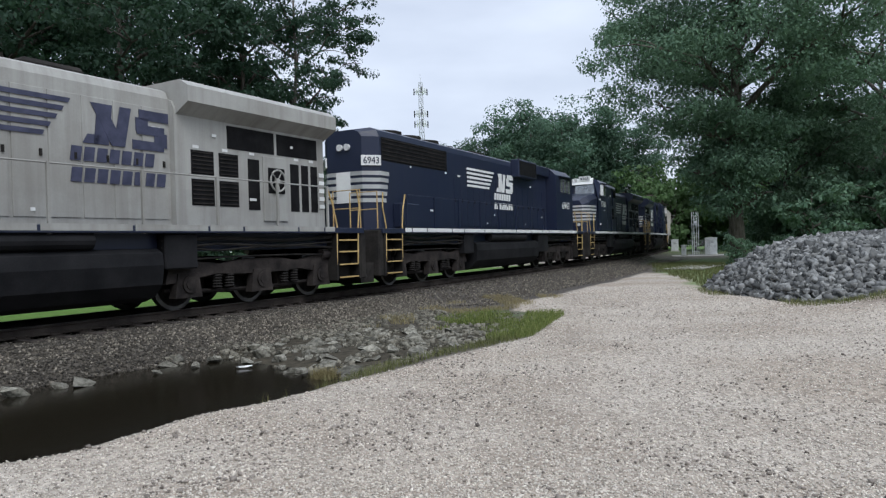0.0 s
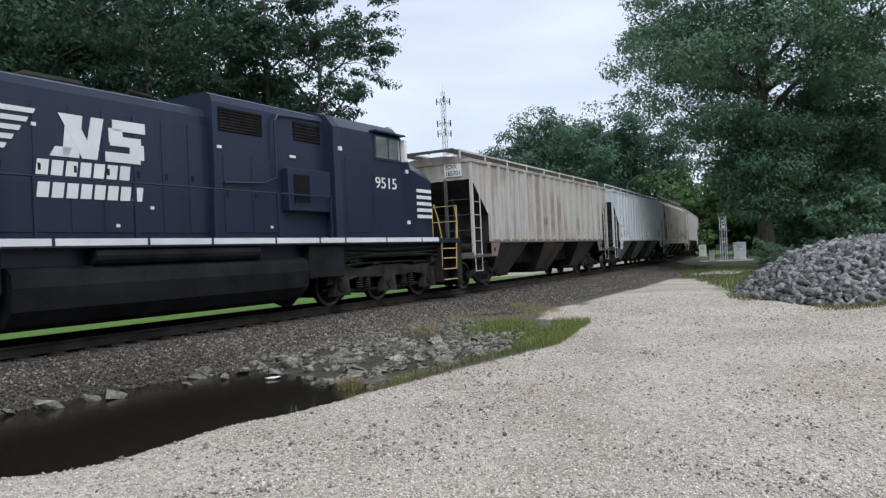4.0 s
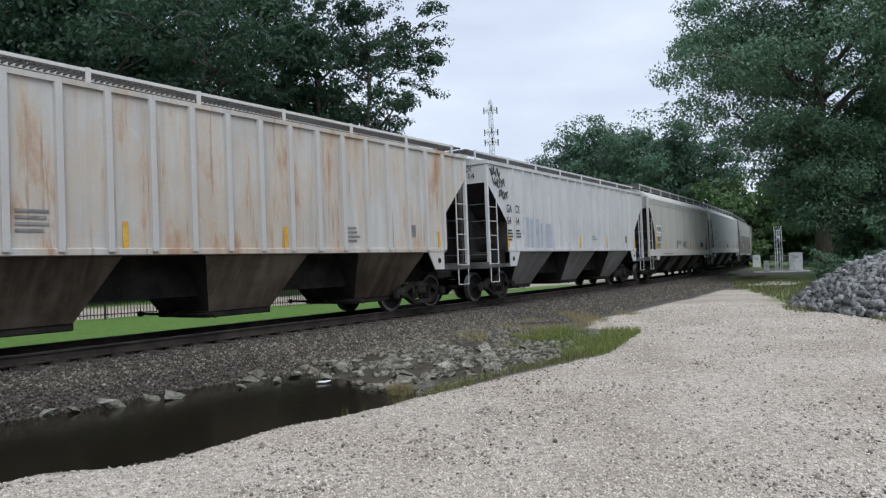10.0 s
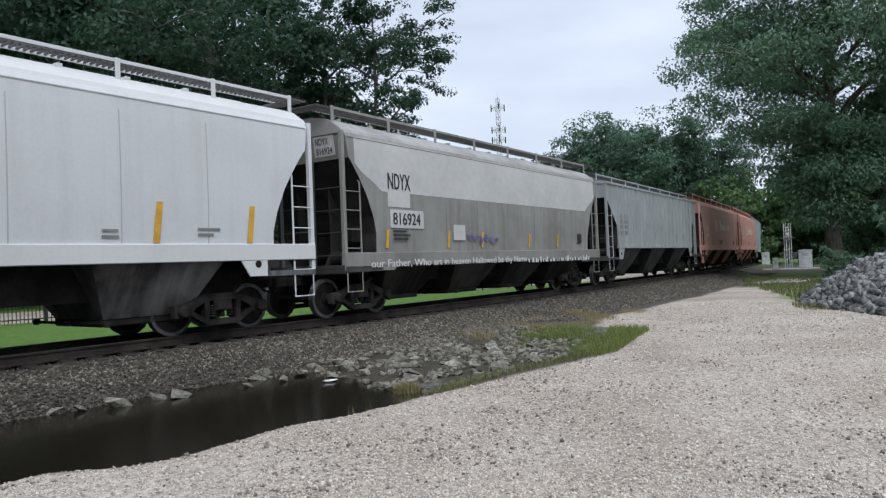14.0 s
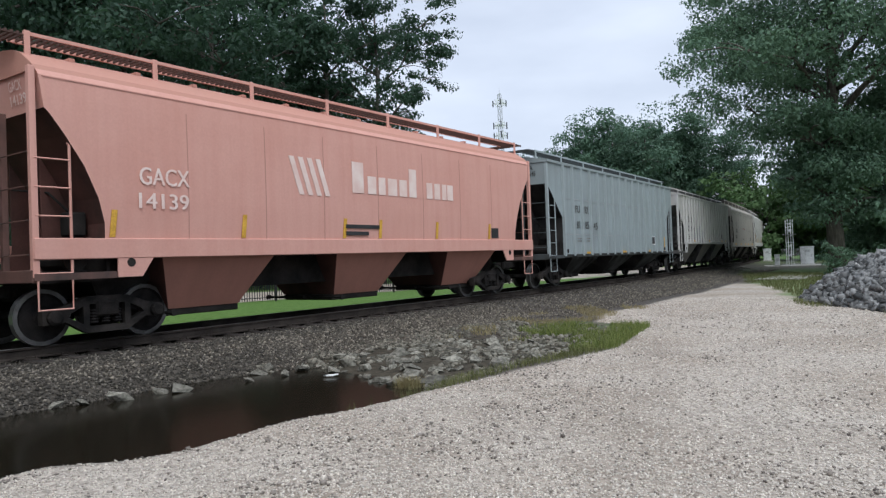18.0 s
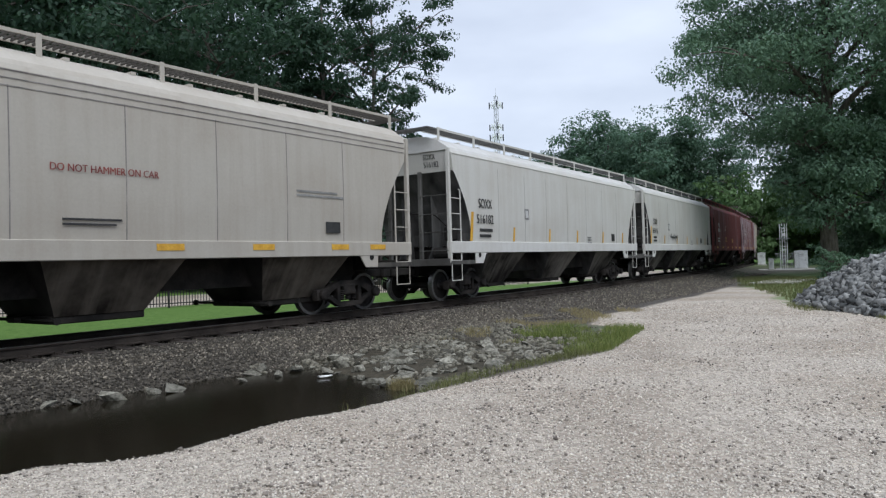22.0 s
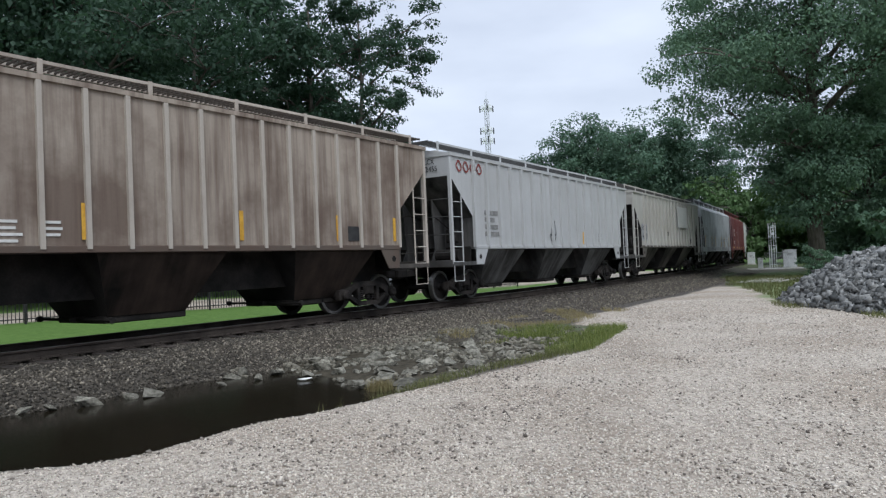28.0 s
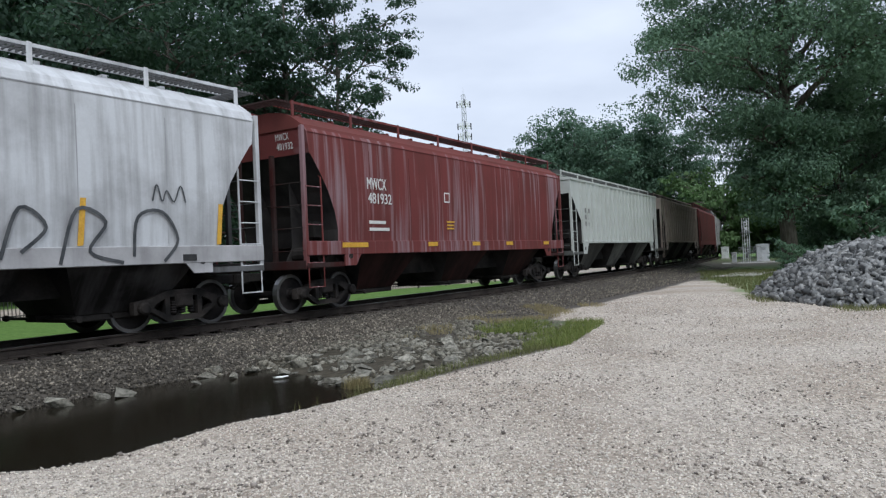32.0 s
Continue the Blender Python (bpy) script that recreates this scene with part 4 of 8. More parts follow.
def small_print(x, z, n, width, parent, material, y=-1.56, step=0.1, h=0.045, seed=1):
    """Lines of print too small to read, as plain bars."""
    rnd = random.Random(seed)
    for i in range(n):
        plate("stencil_line", x, x + width * rnd.uniform(0.6, 1.0), z - i * step, z - i * step + h, material, parent, y)


def squiggle(parent, material, pts, r=0.035, y=-1.57):
    """One sprayed stroke along a line of x-z points, laid on the side."""
    bm = bm_new()
    P = [Vector((x, y, z)) for x, z in pts]
    fine = []
    for i in range(len(P) - 1):
        p0, p1, p2, p3 = P[max(i - 1, 0)], P[i], P[i + 1], P[min(i + 2, len(P) - 1)]
        for k in range(5):
            t = k / 5
            fine.append(0.5 * ((2 * p1) + (p2 - p0) * t + (2 * p0 - 5 * p1 + 4 * p2 - p3) * t * t + (3 * p1 - p0 - 3 * p2 + p3) * t ** 3))
    fine.append(P[-1])
    prev = None
    for i, p in enumerate(fine):
        d = (fine[min(i + 1, len(fine) - 1)] - fine[max(i - 1, 0)]).normalized()
        u = Vector((-d.z, 0, d.x)) * r
        cur = (bm.verts.new(p + u), bm.verts.new(p - u))
        if prev:
            bm.faces.new((prev[0], prev[1], cur[1], cur[0]))
        prev = cur
    return part("graffiti", bm, material, parent)


def scribble(parent, material, x0, x1, z0, z1, loops, seed, r=0.02, y=-1.61):
    """A looping hand-sprayed stroke that cannot be read."""
    rnd = random.Random(seed)
    pts, n = [], loops * 7
    ph = [rnd.uniform(0, 6.28) for _ in range(4)]
    for i in range(n + 1):
        t = i / n
        a = 2 * math.pi * loops * t
        h = (z1 - z0) / 2 * (0.55 + 0.45 * math.sin(3.1 * a / loops * 2 + ph[0]))
        pts.append((x0 + (x1 - x0) * t + (x1 - x0) / loops * 0.45 * math.sin(a + ph[1]) * rnd.uniform(0.7, 1.1), (z0 + z1) / 2 + h * math.cos(a * (1 + 0.1 * math.sin(ph[2] + t * 9)))))
    return squiggle(parent, material, pts, r, y)


# ---- freight truck, built once ----
def copy_parts(src, parent, m):
    """A copy of a part and its sub-parts under another thing."""
    ob = src.copy()
    scene.collection.objects.link(ob)
    ob.parent = parent
    ob.matrix_basis = m
    for ch in src.children:
        c2 = ch.copy()
        scene.collection.objects.link(c2)
        c2.parent = ob
        for w, x, r in WHEELS[:]:
            if w == ch:
                WHEELS.append((c2, x, r))
    return ob


def wheelset(parent, x, r, gauge=0.75):
    bm = bm_new()
    for sy in (-1, 1):
        disc(bm, (0, sy * gauge, 0), "y", r, 0.14, 22, profile=((-0.07 * sy, 0.05), (-0.07 * sy, r * 0.84), (-0.07 * sy, r + (0.028 if sy > 0 else 0)), (-0.04 * sy, r + (0.028 if sy < 0 else 0.0) * 0), (0.07 * sy, r), (0.07 * sy, r * 0.85), (0.035 * sy, r * 0.78), (0.03 * sy, r * 0.3), (0.075 * sy, r * 0.24), (0.075 * sy, 0.05)))
        disc(bm, (0, sy * (gauge + 0.2), 0), "y", 0.09, 0.24, 10)
    disc(bm, (0, 0, 0), "y", 0.08, 1.6, 10)
    bmesh.ops.recalc_face_normals(bm, faces=bm.faces)
    for f in bm.faces:
        c = f.calc_center_median()
        rad = math.hypot(c.x, c.z)
        if rad > r * 0.985 and r < 0.5:
            f.material_index = 1
        elif rad > r * 0.88 and abs(f.normal.y) > 0.7:
            f.material_index = 2
    w = part("wheelset", bm, (M["wheel"], M["tread"], M["rim"]), parent)
    w.matrix_basis = pose(x, 0, r)
    WHEELS.append((w, x, r))
    return w


def freight_truck(parent):
    bm = bm_new()
    box(bm, -0.2, 0.2, -1.2, 1.2, 0.42, 0.68, 0.03)
    truck = part("truck", bm, M["truck"], parent)
    for sy in (-1, 1):
        bm = bm_new()
        y0, y1 = sy * 1.02, sy * 1.17
        prism(bm, [(-1.06, 0.34), (-1.06, 0.57), (-0.74, 0.61), (-0.34, 0.76), (0.34, 0.76), (0.74, 0.61), (1.06, 0.57), (1.06, 0.34), (0.72, 0.36), (0.62, 0.5), (0.36, 0.63), (-0.36, 0.63), (-0.62, 0.5), (-0.72, 0.36)], y0, y1)
        prism(bm, [(-0.72, 0.38), (-0.36, 0.16), (0.36, 0.16), (0.72, 0.38), (0.66, 0.44), (0.33, 0.27), (-0.33, 0.27), (-0.66, 0.44)], y0, y1)
        for sx in (-1, 1):
            box(bm, sx * 0.36 - 0.05, sx * 0.36 + 0.05, min(y0, y1), max(y0, y1), 0.24, 0.66)
        part("side_frame", bm, M["truck"], truck)
        for sx in (-0.2, 0, 0.2):
            bm = bm_new()
            disc(bm, (sx, sy * 1.1, 0.3), "z", 0.07, 0.24, 8, profile=[(0.024 * k, 0.078 if k % 2 else 0.055) for k in range(11)])
            part("spring", bm, M["wheel"], truck)
        for sx in (-1, 1):
            bm = bm_new()
            disc(bm, (sx * 0.89, sy * 1.2, 0.457), "y", 0.11, 0.14, 14, profile=((-0.08, 0.12), (0.05, 0.12), (0.08, 0.085)) if sy > 0 else ((-0.08, 0.085), (-0.05, 0.12), (0.08, 0.12)))
            part("bearing_cap", bm, M["truck"], truck)
    for sx in (-1, 1):
        wheelset(truck, sx * 0.89, 0.457)
    return truck


# ---- covered hoppers ----
PROTO = {}


def end_outline(kind, HB, sill_z):
    """The end's line, as (half length, height) pairs from the sill up."""
    if kind == "flat":
        return [(HB - 1.25, sill_z), (HB - 1.25, 2.5), (HB - 0.1, 3.6), (HB - 0.02, 3.68), (HB, 4.32)]
    return [(HB - 1.12, min(1.6, sill_z + 0.1)), (HB - 1.12, 1.95), (HB - 1.02, 2.35), (HB - 0.8, 2.85), (HB - 0.5, 3.32), (HB - 0.28, 3.62), (HB - 0.2, 3.7), (HB - 0.12, 4.3)]


def width_at(kind, z, top):
    if kind == "flat":
        return 1.55
    pts = [(1.5, 1.55), (1.9, 1.567), (2.4, 1.584), (3.0, 1.588), (3.5, 1.587), (3.9, 1.582), (4.2, 1.57), (top, 1.49)]
    return float(np.interp(z, [p[0] for p in pts], [p[1] for p in pts]))


def hopper_meshes(kind, HB, top, n_rib, sill_z, bay_n, rib_span, ridges):
    """Bare meshes of one shape of hopper, shared by all cars of that shape: name -> list of (mesh, place)."""
    key = (kind, HB, top, n_rib, sill_z, bay_n, rib_span, ridges)
    if key in PROTO:
        return PROTO[key]
    out = []

    def keep(name, bm, role, place=None, smooth=False):
        me = bpy.data.meshes.new(name)
        bm.to_mesh(me)
        bm.free()
        if smooth:
            me.shade_smooth()
        out.append((name, me, role, place))

    def again(name, role, place):
        me = [o[1] for o in out if o[0] == name][0]
        out.append((name, me, role, place))
    ends = end_outline(kind, HB, sill_z)
    if kind == "flat" and top > 4.32:
        ends[-1] = (HB, top)
    # sides and ends: rings stacked from the sill up to the eaves
    zs = sorted({round(z, 3) for _, z in ends} | ({2.0, 2.6, 3.0, 3.3, 3.9, 4.1, 4.2} if kind == "curved" else set()) | {top})
    ex = [p[0] for p in ends]
    ez = [p[1] for p in ends]
    secs = []
    for z in zs:
        x, y = float(np.interp(z, ez, ex)), width_at(kind, z, top)
        secs.append([(-x, -y, z), (x, -y, z), (x, y, z), (-x, y, z)])
    bm = bm_new()
    loft(bm, secs)
    # overhanging end faces take the second slot: grime plus their painted shade
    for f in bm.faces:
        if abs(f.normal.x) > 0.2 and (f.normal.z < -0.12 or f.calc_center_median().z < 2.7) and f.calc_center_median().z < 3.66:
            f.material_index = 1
    keep("body", bm, "paint")
    # roof
    bm = bm_new()
    yt = width_at(kind, top, top)
    prof = [(-yt - 0.05, top - 0.06), (-yt - 0.05, top + 0.03), (-0.55, top + 0.2), (0.55, top + 0.2), (yt + 0.05, top + 0.03), (yt + 0.05, top - 0.06)] if kind == "flat" else [(-yt - 0.02, top - 0.03), (-yt + 0.02, top + 0.05), (-1.13, top + 0.28), (-0.85, top + 0.38), (-0.5, top + 0.43), (0.5, top + 0.43), (0.85, top + 0.38), (1.13, top + 0.28), (yt - 0.02, top + 0.05), (yt + 0.02, top - 0.03)]
    hx = ex[-1] + 0.03
    loft(bm, [[(x, y, z) for y, z in prof] for x in (-hx, hx)])
    keep("roof", bm, "roof")
    # hatch trough with battens
    bm = bm_new()
    ht = top + (0.2 if kind == "flat" else 0.43)
    box(bm, -hx + 0.7, hx - 0.7, -0.3, 0.3, ht - 0.01, ht + 0.13, 0.03)
    x = -hx + 1.2
    while x < hx - 1:
        box(bm, x - 0.05, x + 0.05, -0.36, 0.36, ht - 0.01, ht + 0.16)
        x += 1.25
    keep("roof_hatch", bm, "roof")
    # running boards of open grating on posts
    rb = top + (0.60 if kind == "curved" else 0.36)
    for sy in (-1, 1):
        bm = bm_new()
        ya, yb = sorted((sy * 1.12, sy * 0.58))
        for y in (ya, yb):
            box(bm, -hx + 0.05, hx - 0.05, y - 0.018, y + 0.018, rb - 0.02, rb + 0.035, mi=1)
        x = -hx + 0.05
        while x < hx - 0.05:
            box(bm, x, x + 0.03, ya, yb, rb - 0.012, rb + 0.02)
            x += 0.11
        for y in (ya + 0.18, ya + 0.36):
            box(bm, -hx + 0.05, hx - 0.05, y - 0.006, y + 0.006, rb - 0.01, rb + 0.022)
        keep("running_board", bm, "board")
    bm = bm_new()
    box(bm, -0.045, 0.045, -1.15, -1.12, top + (0.04 if kind == "flat" else 0.2), rb + 0.05, 0.004)
    k = max(7, int(hx * 2 / 1.75))
    keep("board_bracket", bm, "rib", pose(-hx + 0.1, 0, 0))
    for i in range(k):
        for turn in (0, 180):
            if i or turn:
                x = -hx + 0.1 + (2 * hx - 0.2) * i / (k - 1)
                again("board_bracket", "rib", pose(x, 0, 0, 0, 0, turn))
    # end boards across the roof
    for sx in (-1, 1):
        bm = bm_new()
        for i in range(5):
            box(bm, sx * (hx + 0.02 + i * 0.09) - 0.02, sx * (hx + 0.02 + i * 0.09) + 0.02, -1.12, 1.12, rb - 0.015, rb + 0.02)
        for y in (-1.1, 0, 1.1):
            box(bm, min(sx * (hx - 0.05), sx * (hx + 0.4)), max(sx * (hx - 0.05), sx * (hx + 0.4)), y - 0.015, y + 0.015, rb - 0.03, rb - 0.01)
        keep("end_board", bm, "board")
    # side posts
    if n_rib:
        bm = bm_new()
        rw, rd = (0.055, 1.64) if n_rib < 19 else (0.042, 1.62)
        prism(bm, [(-rw, sill_z + 0.04), (rw, sill_z + 0.04), (rw, top - 0.07), (-rw, top - 0.07)], -rd, -1.545)
        span = rib_span or HB - 1.28
        first = True
        for i in range(n_rib):
            x = -span + 2 * span * i / (n_rib - 1)
            if abs(x) > HB - 1.22:
                continue
            for turn in (0, 180):
                if first:
                    keep("side_post", bm, "rib", pose(x, 0, 0))
                    first = False
                else:
                    again("side_post", "rib", pose(x if turn == 0 else x, 0, 0, 0, 0, turn))
    else:
        # weld seams of the sheets
        bm = bm_new()
        pts = [(z, width_at(kind, z, top)) for z in np.linspace(1.62, top - 0.05, 9)]
        for (z0, y0), (z1, y1) in zip(pts, pts[1:]):
            a = [bm.verts.new(p) for p in ((-0.009, -y0 - 0.003, z0), (0.009, -y0 - 0.003, z0), (0.009, -y1 - 0.003, z1), (-0.009, -y1 - 0.003, z1))]
            bm.faces.new(a)
            c = [bm.verts.new(p) for p in ((-0.014, -y0 + 0.01, z0), (0.014, -y0 + 0.01, z0), (0.014, -y1 + 0.01, z1), (-0.014, -y1 + 0.01, z1))]
            bm.faces.new((a[0], a[3], c[3], c[0]))
            bm.faces.new((a[1], c[1], c[2], a[2]))
        keep("weld_seam", bm, "seam", pose(-5.2, 0, 0))
        for x in (-3.4, -1.75, 0.08, 1.9, 3.65, 5.34):
            again("weld_seam", "seam", pose(x, 0, 0))
        # ridges pressed along the eaves
        for z in (3.94, 4.06, 4.18)[3 - ridges:]:
            bm = bm_new()
            y, e = width_at(kind, z, top), float(np.interp(z, ez, ex)) - 0.05
            prism(bm, [(-e, z - 0.011), (e, z - 0.011), (e, z + 0.007), (-e, z + 0.007)], -y - 0.01, -y + 0.03)
            keep("eave_ridge", bm, "seam")
    # side sills and end sills
    for sy in (-1, 1):
        bm = bm_new()
        ya, yb = sorted((sy * (1.50 if kind == "flat" else 1.44), sy * 1.60))
        box(bm, -HB + (1.25 if kind == "flat" else 0.0), HB - (1.25 if kind == "flat" else 0.0), ya, yb, sill_z - 0.13 if kind == "curved" else sill_z - 0.02, sill_z + (0.2 if kind == "curved" else 0.1), 0.012)
        keep("side_sill", bm, "sill")
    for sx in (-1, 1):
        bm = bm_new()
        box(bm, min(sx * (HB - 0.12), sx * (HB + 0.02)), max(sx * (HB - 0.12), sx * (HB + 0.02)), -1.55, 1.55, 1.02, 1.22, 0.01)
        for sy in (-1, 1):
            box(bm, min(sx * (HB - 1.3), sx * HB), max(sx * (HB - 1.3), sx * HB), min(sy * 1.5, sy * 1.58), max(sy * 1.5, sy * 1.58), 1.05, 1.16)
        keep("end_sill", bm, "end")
        # lower bulkhead and floor of the end porch, shade between cars in their colour
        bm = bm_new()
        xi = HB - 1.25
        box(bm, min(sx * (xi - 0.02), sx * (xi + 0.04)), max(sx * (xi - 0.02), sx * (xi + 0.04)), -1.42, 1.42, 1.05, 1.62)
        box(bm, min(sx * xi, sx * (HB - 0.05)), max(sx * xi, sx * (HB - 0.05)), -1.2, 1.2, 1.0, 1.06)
        keep("end_porch", bm, "porch_shade")
        # webs that carry the slope sheet
        top_line = [(0.5, 3.1), (1.23, 2.44)] if kind == "flat" else [(0.6, 3.1), (0.84, 2.72), (1.03, 2.3), (1.1, 2.0)]
        for y in (-0.55, 0.52):
            bm = bm_new()
            prism(bm, [(sx * (HB - 1.22), 1.07), (sx * (HB - 0.3), 1.07), (sx * (HB - 0.62), 1.55)] + [(sx * (HB - a), z) for a, z in top_line], y, y + 0.03)
            keep("end_web", bm, "soot_shade")
        if sx < 0:
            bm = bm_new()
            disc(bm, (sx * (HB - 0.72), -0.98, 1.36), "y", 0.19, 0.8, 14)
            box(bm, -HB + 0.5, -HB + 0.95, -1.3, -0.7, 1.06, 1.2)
            keep("brake_reservoir", bm, "porch_shade")
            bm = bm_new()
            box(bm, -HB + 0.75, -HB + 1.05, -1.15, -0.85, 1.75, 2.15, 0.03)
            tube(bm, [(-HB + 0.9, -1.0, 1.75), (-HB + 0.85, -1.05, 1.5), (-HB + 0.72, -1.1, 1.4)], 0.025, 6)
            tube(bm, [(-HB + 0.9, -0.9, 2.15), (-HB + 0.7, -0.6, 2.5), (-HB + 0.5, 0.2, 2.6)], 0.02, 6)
            keep("brake_valve", bm, "porch_shade")
        # posts of the end frame, the inner ones in the much darker end paint
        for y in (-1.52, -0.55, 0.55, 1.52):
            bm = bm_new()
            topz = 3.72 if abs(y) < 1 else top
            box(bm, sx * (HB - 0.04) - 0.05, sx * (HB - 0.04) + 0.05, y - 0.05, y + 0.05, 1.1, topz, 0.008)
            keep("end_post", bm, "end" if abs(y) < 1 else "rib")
        for sy in (-1, 1):
            bm = bm_new()
            lx = sx * (HB - 0.58)
            tube(bm, [(lx, sy * 1.555, 1.05), (lx, sy * 1.555, 3.15), (lx, sy * 1.5, 3.2)], 0.022, 6)
            keep("ladder", bm, "rib")
            for i in range(5):
                z = 1.16 + i * 0.44
                if "rung" in [o[0] for o in out]:
                    again("rung", "rung", pose(sx * (HB - 0.31), sy * 1.57, z))
                else:
                    bm = bm_new()
                    tube(bm, [(-0.27, 0, 0), (0.27, 0, 0)], 0.013, 5)
                    keep("rung", bm, "rung", pose(sx * (HB - 0.31), sy * 1.57, z))
            bm = bm_new()
            tube(bm, [(sx * (HB - 0.06), sy * 1.56, 1.05), (sx * (HB - 0.06), sy * 1.56, 0.6), (lx, sy * 1.56, 0.6), (lx, sy * 1.56, 1.05)], 0.018, 5)
            keep("stirrup_step", bm, "rung")
            for i in range(4):
                z = 1.45 + i * 0.52
                if "grab_iron" in [o[0] for o in out]:
                    again("grab_iron", "end", pose(sx * (HB + 0.03), sy * 1.03, z))
                else:
                    bm = bm_new()
                    tube(bm, [(0, -0.48, 0), (0, 0.48, 0)], 0.012, 5)
                    keep("grab_iron", bm, "end", pose(sx * (HB + 0.03), sy * 1.03, z))
            # gusset with a jacking hole
            bm = bm_new()
            prism(bm, [(sx * (HB - 1.32), 1.06), (sx * (HB - 1.75), 1.06), (sx * (HB - 2.05), sill_z), (sx * (HB - 1.32), sill_z)], sy * 1.56, sy * 1.59)
            keep("gusset", bm, "sill")
            bm = bm_new()
            disc(bm, (sx * (HB - 1.55), sy * 1.585, 1.3), "y", 0.075, 0.024, 12)
            keep("jacking_hole", bm, "under")
        bm = bm_new()
        box(bm, min(sx * (HB - 0.4), sx * (HB + 0.62)), max(sx * (HB - 0.4), sx * (HB + 0.62)), -0.09, 0.09, 0.78, 0.98, 0.02)
        box(bm, min(sx * (HB + 0.5), sx * (HB + 0.86)), max(sx * (HB + 0.5), sx * (HB + 0.86)), -0.17, 0.15, 0.74, 1.02, 0.05)
        keep("coupler", bm, "under")
        bm = bm_new()
        tube(bm, [(sx * (HB + 0.1), 0.32, 0.95), (sx * (HB + 0.45), 0.34, 0.62), (sx * (HB + 0.8), 0.3, 0.72)], 0.025, 6)
        keep("brake_hose", bm, "under")
    # hopper bays with gates
    span = HB - 1.3
    pitch = 2 * span / bay_n
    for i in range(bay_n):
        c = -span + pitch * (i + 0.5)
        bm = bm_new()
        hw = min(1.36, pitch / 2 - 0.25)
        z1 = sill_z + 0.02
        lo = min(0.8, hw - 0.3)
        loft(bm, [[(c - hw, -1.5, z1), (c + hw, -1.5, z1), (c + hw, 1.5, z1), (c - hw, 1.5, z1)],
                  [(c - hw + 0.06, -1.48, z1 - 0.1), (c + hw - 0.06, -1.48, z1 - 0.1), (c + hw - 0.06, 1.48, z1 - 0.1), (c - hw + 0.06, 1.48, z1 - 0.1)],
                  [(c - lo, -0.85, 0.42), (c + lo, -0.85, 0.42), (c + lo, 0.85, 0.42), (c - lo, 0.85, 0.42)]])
        # sloping bay ends get the dark slot, painting in their underside shade
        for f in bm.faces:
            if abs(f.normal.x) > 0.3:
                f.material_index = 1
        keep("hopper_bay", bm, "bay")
        bm = bm_new()
        box(bm, c - lo - 0.03, c + lo + 0.03, -0.82, 0.82, 0.29, 0.43, 0.02)
        box(bm, c - lo - 0.3, c - lo, -0.12, 0.12, 0.33, 0.42)
        tube(bm, [(c - lo - 0.16, -1.25, 0.37), (c - lo - 0.16, 1.25, 0.37)], 0.03, 6)
        for sy in (-1, 1):
            disc(bm, (c - lo - 0.16, sy * 1.25, 0.37), 'y', 0.06, 0.08, 8)
        keep("outlet_gate", bm, "under")
    bm = bm_new()
    box(bm, -HB + 0.3, HB - 0.3, -0.2, 0.2, 0.72, 1.02)
    keep("centre_sill", bm, "under")
    # dark blocks added between the bays, standing in for the shade there
    for i in range(bay_n + 1):
        bm = bm_new()
        c = -span + pitch * i
        w = pitch / 2 - 0.3 if 0 < i < bay_n else 0.9
        a, b = (c - w, c + w) if 0 < i < bay_n else (c, c + w + 0.2) if i == 0 else (c - w - 0.2, c)
        prism(bm, [(a + 0.1, 0.74), (b - 0.1, 0.74), (b, 1.0), (b, sill_z + 0.05), (a, sill_z + 0.05), (a, 1.0)], -0.75, 0.75)
        keep("cross_ridge", bm, "under")
    PROTO[key] = out
    return out


TRUCK_SRC = []


def hopper(label, kind, HB, mats, top=4.32, ribs=0, sill=1.55, bays=3, soot_shade=None, rib_span=None, ridges=1):
    """A covered hopper: mats gives paint, rib, roof, sill, bay."""
    car = thing("covered_hopper_car", label, "hopper car", "hopper cars of the train")
    roles = dict(under=M["under"], porch_shade=M["porch_shade"], soot_shade=soot_shade or M["soot_shade"])
    bases = []
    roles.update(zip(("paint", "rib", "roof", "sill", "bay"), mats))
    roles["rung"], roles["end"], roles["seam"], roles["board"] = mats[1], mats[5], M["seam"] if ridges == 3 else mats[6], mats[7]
    second = dict(paint=soot_shade or M["soot_shade"], bay=soot_shade or M["soot_shade"], board=mats[1])
    for name, me, role, place in hopper_meshes(kind, HB, top, ribs, sill, bays, rib_span, ridges):
        mt = roles[role]
        if not me.materials:
            me.materials.append(None)
            if role in second:
                me.materials.append(None)
        ob = new(name, me)
        ob.material_slots[0].link = "OBJECT"
        ob.material_slots[0].material = mt
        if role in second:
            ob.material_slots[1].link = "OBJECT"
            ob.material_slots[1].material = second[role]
        ob.parent = bases[-1] if role == "rung" else car
        if name == "ladder":
            bases.append(ob)
        if place is not None:
            ob.matrix_basis = place
    for sx in (-1, 1):
        if not TRUCK_SRC:
            t = freight_truck(car)
            TRUCK_SRC.append(t)
            t.matrix_basis = pose(-6.55, 0, 0)
        else:
            copy_parts(TRUCK_SRC[0], car, pose(-6.55 if sx < 0 else 5.9, 0, 0))
    return car


M["seam"] = mottled("dirty_weld_seam", (0.14, 0.13, 0.125), (0.32, 0.30, 0.285), 2, 0.8, bump=0.0)


